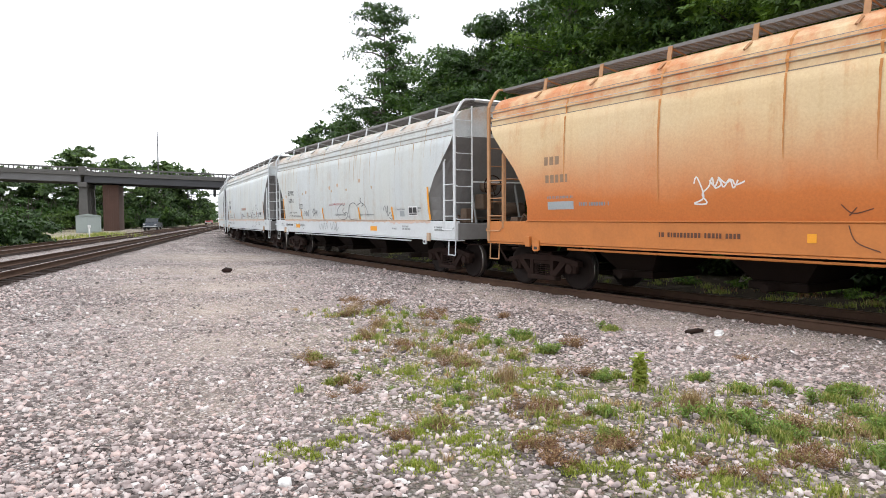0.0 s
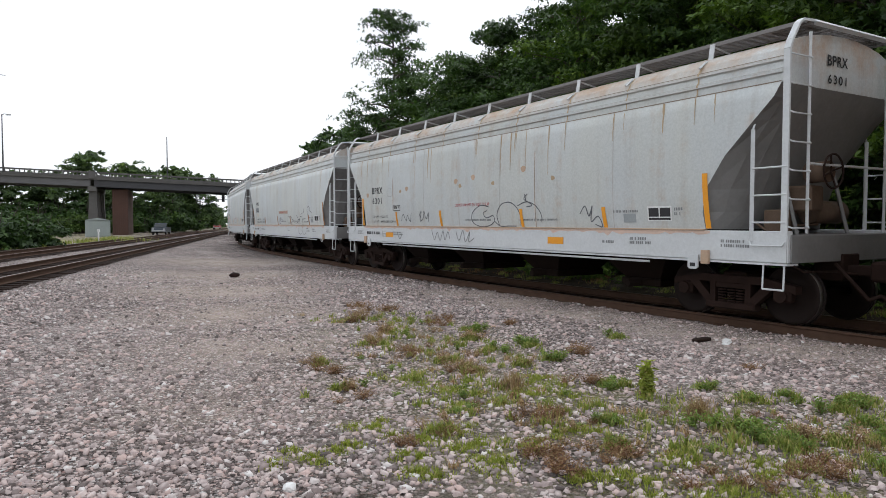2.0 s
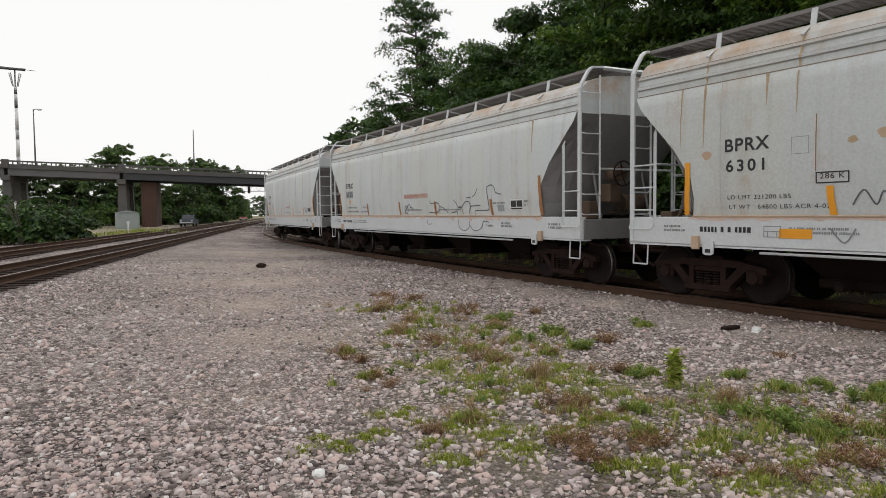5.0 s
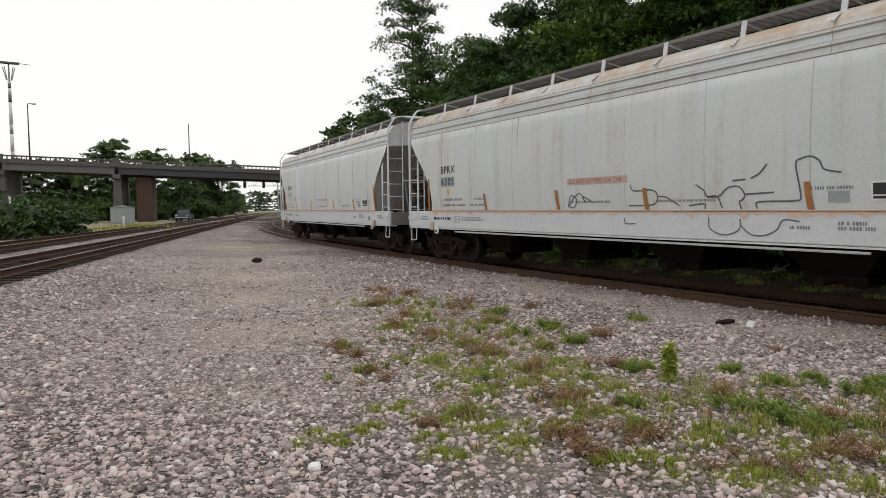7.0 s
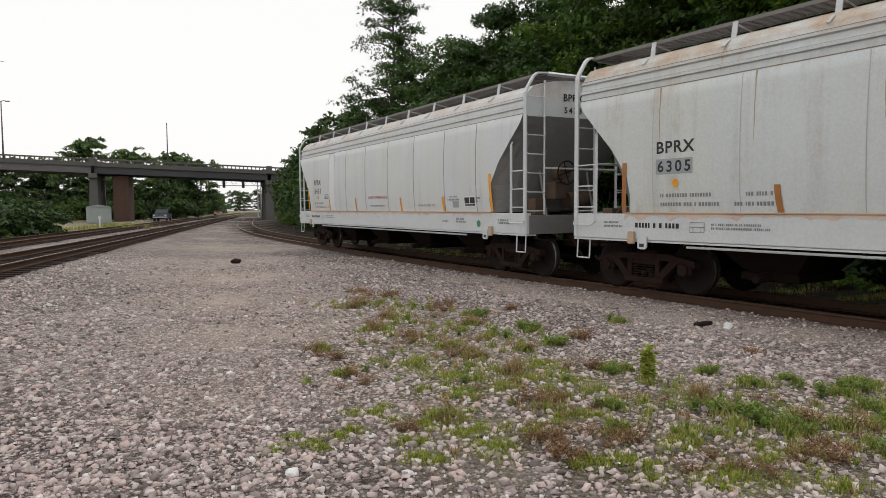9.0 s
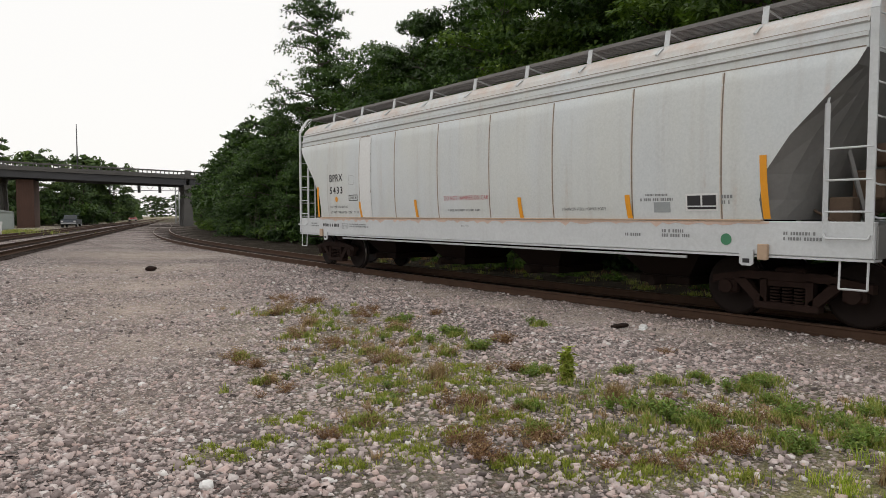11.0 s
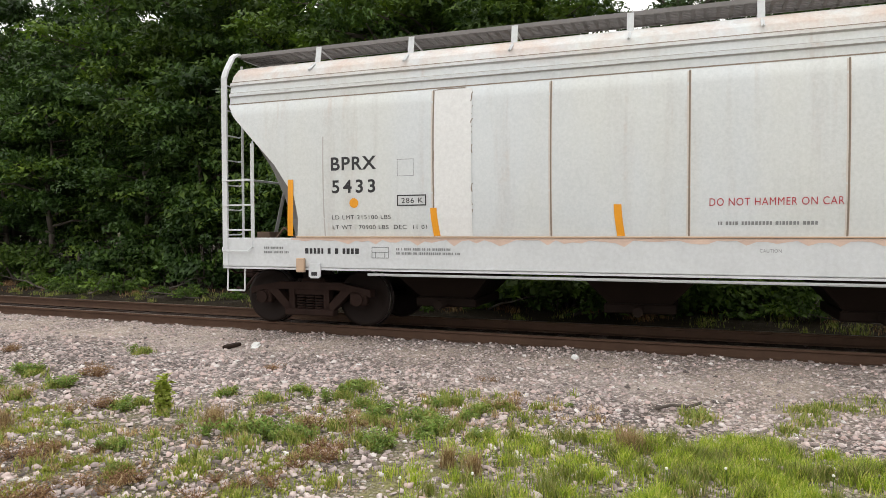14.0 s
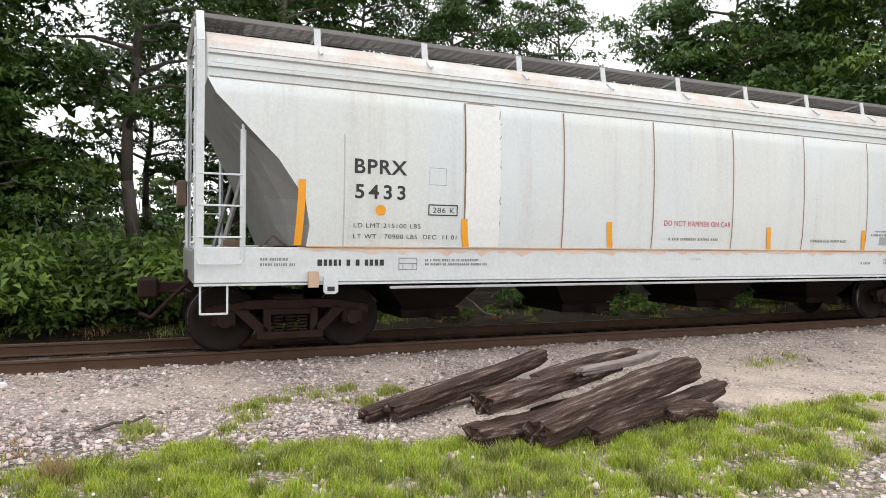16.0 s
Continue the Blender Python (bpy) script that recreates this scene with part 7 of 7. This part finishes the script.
for lo, hi, mat in ((0, 10.5, M_POLE_WHITE), (10.5, 12.2, M_ALU), (12.2, 15.2, M_POLE_WHITE), (15.2, 16.8, M_ALU), (16.8, 20.6, M_POLE_WHITE), (20.6, 21.9, M_POLE_DARK), (21.9, 23.0, M_POLE_WHITE), (23.0, 23.7, M_POLE_DARK), (23.7, 24.3, M_POLE_WHITE)):
    bm = bmesh.new()
    rod(bm, (0, 0, lo), (0, 0, hi), 0.34 - lo * 0.004, 10, 0.34 - hi * 0.004)
    part("mast_section", bm, mat, mast)
bm = bmesh.new()
for k in range(8):
    a = k * math.pi / 4
    rod(bm, (0.4 * math.cos(a), 0.4 * math.sin(a), 24.4), (0.9 * math.cos(a), 0.9 * math.sin(a), 26.6), 0.08, 5)
part("lamp_ring", bm, M_ALU, mast)
bm = bmesh.new()
box(bm, -2.4, 1.6, -0.5, 0.5, 27.2, 27.5, 0.05)
rod(bm, (0, 0, 24.3), (0, 0, 27.3), 0.12, 6)
rod(bm, (-2.2, 0, 27.6), (3.2, 0, 27.3), 0.05, 5)
part("platform", bm, M_POLE_DARK, mast)
mast.matrix_world = pose(-69.7, 121.2, 0.2, 0, 0, 30)

# grey equipment cabinet
shed = tagged(new("equipment_cabinet"), "grey-green metal equipment cabinet near the tracks", "cabinet")
bm = bmesh.new()
box(bm, -1.15, 1.15, -0.8, 0.8, 0.0, 1.75, 0.03)
part("body", bm, M_CABINET, shed)
bm = bmesh.new()
prism(bm, [(-1.25, 1.75), (1.25, 1.75), (0.0, 1.98)], -0.9, 0.9)
part("roof", bm, M_CABINET, shed)
for x in (-0.56, 0.56):
    bm = bmesh.new()
    box(bm, x - 0.5, x + 0.5, -0.83, -0.80, 0.12, 1.62, 0.01)
    part("door", bm, M_CABINET, shed)
shed.matrix_world = pose(-31.3, 73.8, land(-31.3, 73.8) + 0.3, 0, 0, 20)

# signal gantry over the lines
gantry = tagged(new("signal_gantry"), "silver lattice signal gantry across the tracks", "signal gantry")
ga, gb = Vector((-41.2, 146.0, 0)), Vector((-29.3, 148.6, 0))
ax = (gb - ga).normalized()
for p in (ga, gb):
    bm = bmesh.new()
    for dx in (-0.35, 0.35):
        for dy in (-0.3, 0.3):
            rod(bm, p + Vector((dx, dy, 0)), p + Vector((dx, dy, 8.4)), 0.07, 4)
    for k in range(9):
        rod(bm, p + Vector((-0.35, -0.3, k * 0.92)), p + Vector((0.35, -0.3, (k + 1) * 0.92)), 0.035, 4)
    part("post", bm, M_ALU, gantry)
bm = bmesh.new()
for z in (7.0, 8.4):
    for dy in (-0.4, 0.4):
        rod(bm, ga + Vector((-0.4, dy, z)), gb + Vector((0.4, dy, z)), 0.07, 4)
for k in range(12):
    p, q = ga.lerp(gb, k / 12), ga.lerp(gb, (k + 1) / 12)
    zz = (7.0, 8.4) if k % 2 else (8.4, 7.0)
    rod(bm, p + Vector((0, -0.4, zz[0])), q + Vector((0, -0.4, zz[1])), 0.04, 4)
part("truss", bm, M_ALU, gantry)
for f in (0.42, 0.74):
    p = ga.lerp(gb, f)
    bm = bmesh.new()
    box(bm, p.x - 0.28, p.x + 0.28, p.y - 0.75, p.y - 0.5, 6.5, 8.0, 0.05)
    for z in (6.8, 7.25, 7.7):
        rod(bm, (p.x, p.y - 0.85, z), (p.x, p.y - 0.75, z), 0.13, 8)
    part("signal_head", bm, M_BLACK, gantry, "black signal head")


# ---- vehicles parked by the line ----
def pickup(x, y, turn, paint, label, group=""):
    car = tagged(new("pickup_truck"), label, "truck", group)
    bm = bmesh.new()
    prism(bm, [(-2.6, 0.45), (2.55, 0.45), (2.65, 0.75), (2.6, 1.02), (1.2, 1.10), (0.7, 1.12), (0.0, 1.12), (-0.9, 1.12), (-2.65, 1.08), (-2.7, 0.7)], -0.95, 0.95)
    part("body", bm, paint, car)
    bm = bmesh.new()
    prism(bm, [(1.15, 1.10), (0.55, 1.72), (-0.65, 1.74), (-0.85, 1.10)], -0.82, 0.82)
    part("cab", bm, paint, car)
    bm = bmesh.new()
    prism(bm, [(1.17, 1.14), (0.62, 1.66), (0.60, 1.66), (1.13, 1.14)], -0.72, 0.72)
    part("windscreen", bm, M_GLASS, car)
    for sy in (-1, 1):
        bm = bmesh.new()
        prism(bm, [(1.0, 1.16), (0.52, 1.64), (-0.58, 1.66), (-0.75, 1.16)], *sorted((sy * 0.825, sy * 0.835)))
        part("side_window", bm, M_GLASS, car)
        bm = bmesh.new()
        box(bm, 2.58, 2.67, *sorted((sy * 0.62, sy * 0.9)), 0.78, 0.95, 0.01)
        part("headlight", bm, M_LAMP, car)
        for xx in (-1.7, 1.7):
            bm = bmesh.new()
            rod(bm, (xx, sy * 0.74, 0.37), (xx, sy * 0.97, 0.37), 0.37, 16)
            wh = part("wheel", bm, M_RUBBER, car)
            bm = bmesh.new()
            rod(bm, (xx, sy * 0.96, 0.37), (xx, sy * 0.985, 0.37), 0.2, 10)
            part("rim", bm, M_ALU, wh)
    bm = bmesh.new()
    box(bm, 2.60, 2.72, -0.93, 0.93, 0.5, 0.68, 0.03)
    part("bumper", bm, M_ALU, car)
    car.matrix_world = pose(x, y, land(x, y), 0, 0, turn)


pickup(-34.4, 102.6, -80, M_CARBODY, "dark blue pickup truck parked under the bridge", "parked vehicles")
pickup(-61, 190, -80, M_POLE_WHITE, "white pickup truck far down the line", "parked vehicles")
pickup(-52.5, 205, -80, M_POLE_RED, "red truck far down the line", "parked vehicles")
for x, y, h in ((-24.8, 58.5, 1.1), (-38.5, 66.0, 3.2)):
    pst = tagged(new("marker_post"), "white marker post in the verge", "post")
    bm = bmesh.new()
    rod(bm, (0, 0, -0.2), (0, 0, h), 0.07, 8)
    box(bm, -0.1, 0.1, -0.08, 0.08, h - 0.25, h, 0.02)
    part("shaft", bm, M_POLE_WHITE, pst)
    pst.location = (x, y, land(x, y))

# ---- ties of the tracks ----
for i, s_ in enumerate(np.arange(-102, 55, 0.53)):
    p = spur(s_)
    th = float(np.interp(s_, SPUR_S, SPUR_TH))
    t_ = part("tie", TIE_MESH, None, spur_track)
    t_.matrix_world = pose(p.x, p.y, p.z + r4.uniform(-0.008, 0.004), 0, 0, -math.degrees(th) + r4.uniform(-1.5, 1.5))
for tr, off in zip(main_track, MAIN_OFFSETS):
    for i, y in enumerate(np.arange(-2, 150, 0.55)):
        p = main_line(y, off)
        t_ = part("tie", TIE_MESH, None, tr)
        t_.matrix_world = pose(p.x, p.y, p.z + r4.uniform(-0.008, 0.004), 0, 0, math.degrees(math.atan(0.19)) + r4.uniform(-1.5, 1.5))


# ---- motion of the train ----
def car_pose(s):
    """The pose of a car whose middle is at s on the spur: its two trucks sit on the centre line."""
    a, b = spur(s - HALF_TRUCK), spur(s + HALF_TRUCK)
    ahead = (b - a).normalized()
    left = Vector((-ahead.y, ahead.x, 0)).normalized()
    up = ahead.cross(left)
    m = Matrix((ahead, left, up)).transposed().to_4x4()
    m.translation = (a + b) / 2
    return m


def motions():
    ts, sv = zip(*TRAIN_S)
    sv = np.array(sv)
    # an even pace between the fitted times
    fit = np.polyfit(np.array(ts), sv, 5)
    whole = [k * 0.5 for k in range(33)]
    place = {t: float(np.interp(t, ts, sv)) * 0.5 + float(np.polyval(fit, t)) * 0.5 if t in ts else float(np.polyval(fit, t)) for t in whole}
    for (car, wheels), off in zip(cars, CAR_OFFSET):
        walk(car, [(t, car_pose(place[t] + off)) for t in whole])
        fine = [k * 0.15 for k in range(107)] + [16.0]
        roll = [(t, float(np.interp(t, whole, [place[q] for q in whole]))) for t in fine]
        for wheel, xx in wheels:
            walk(wheel, [(t, pose(xx, 0, 0.457, 0, math.degrees((s - roll[0][1]) / 0.457), 0)) for t, s in roll])


motions()
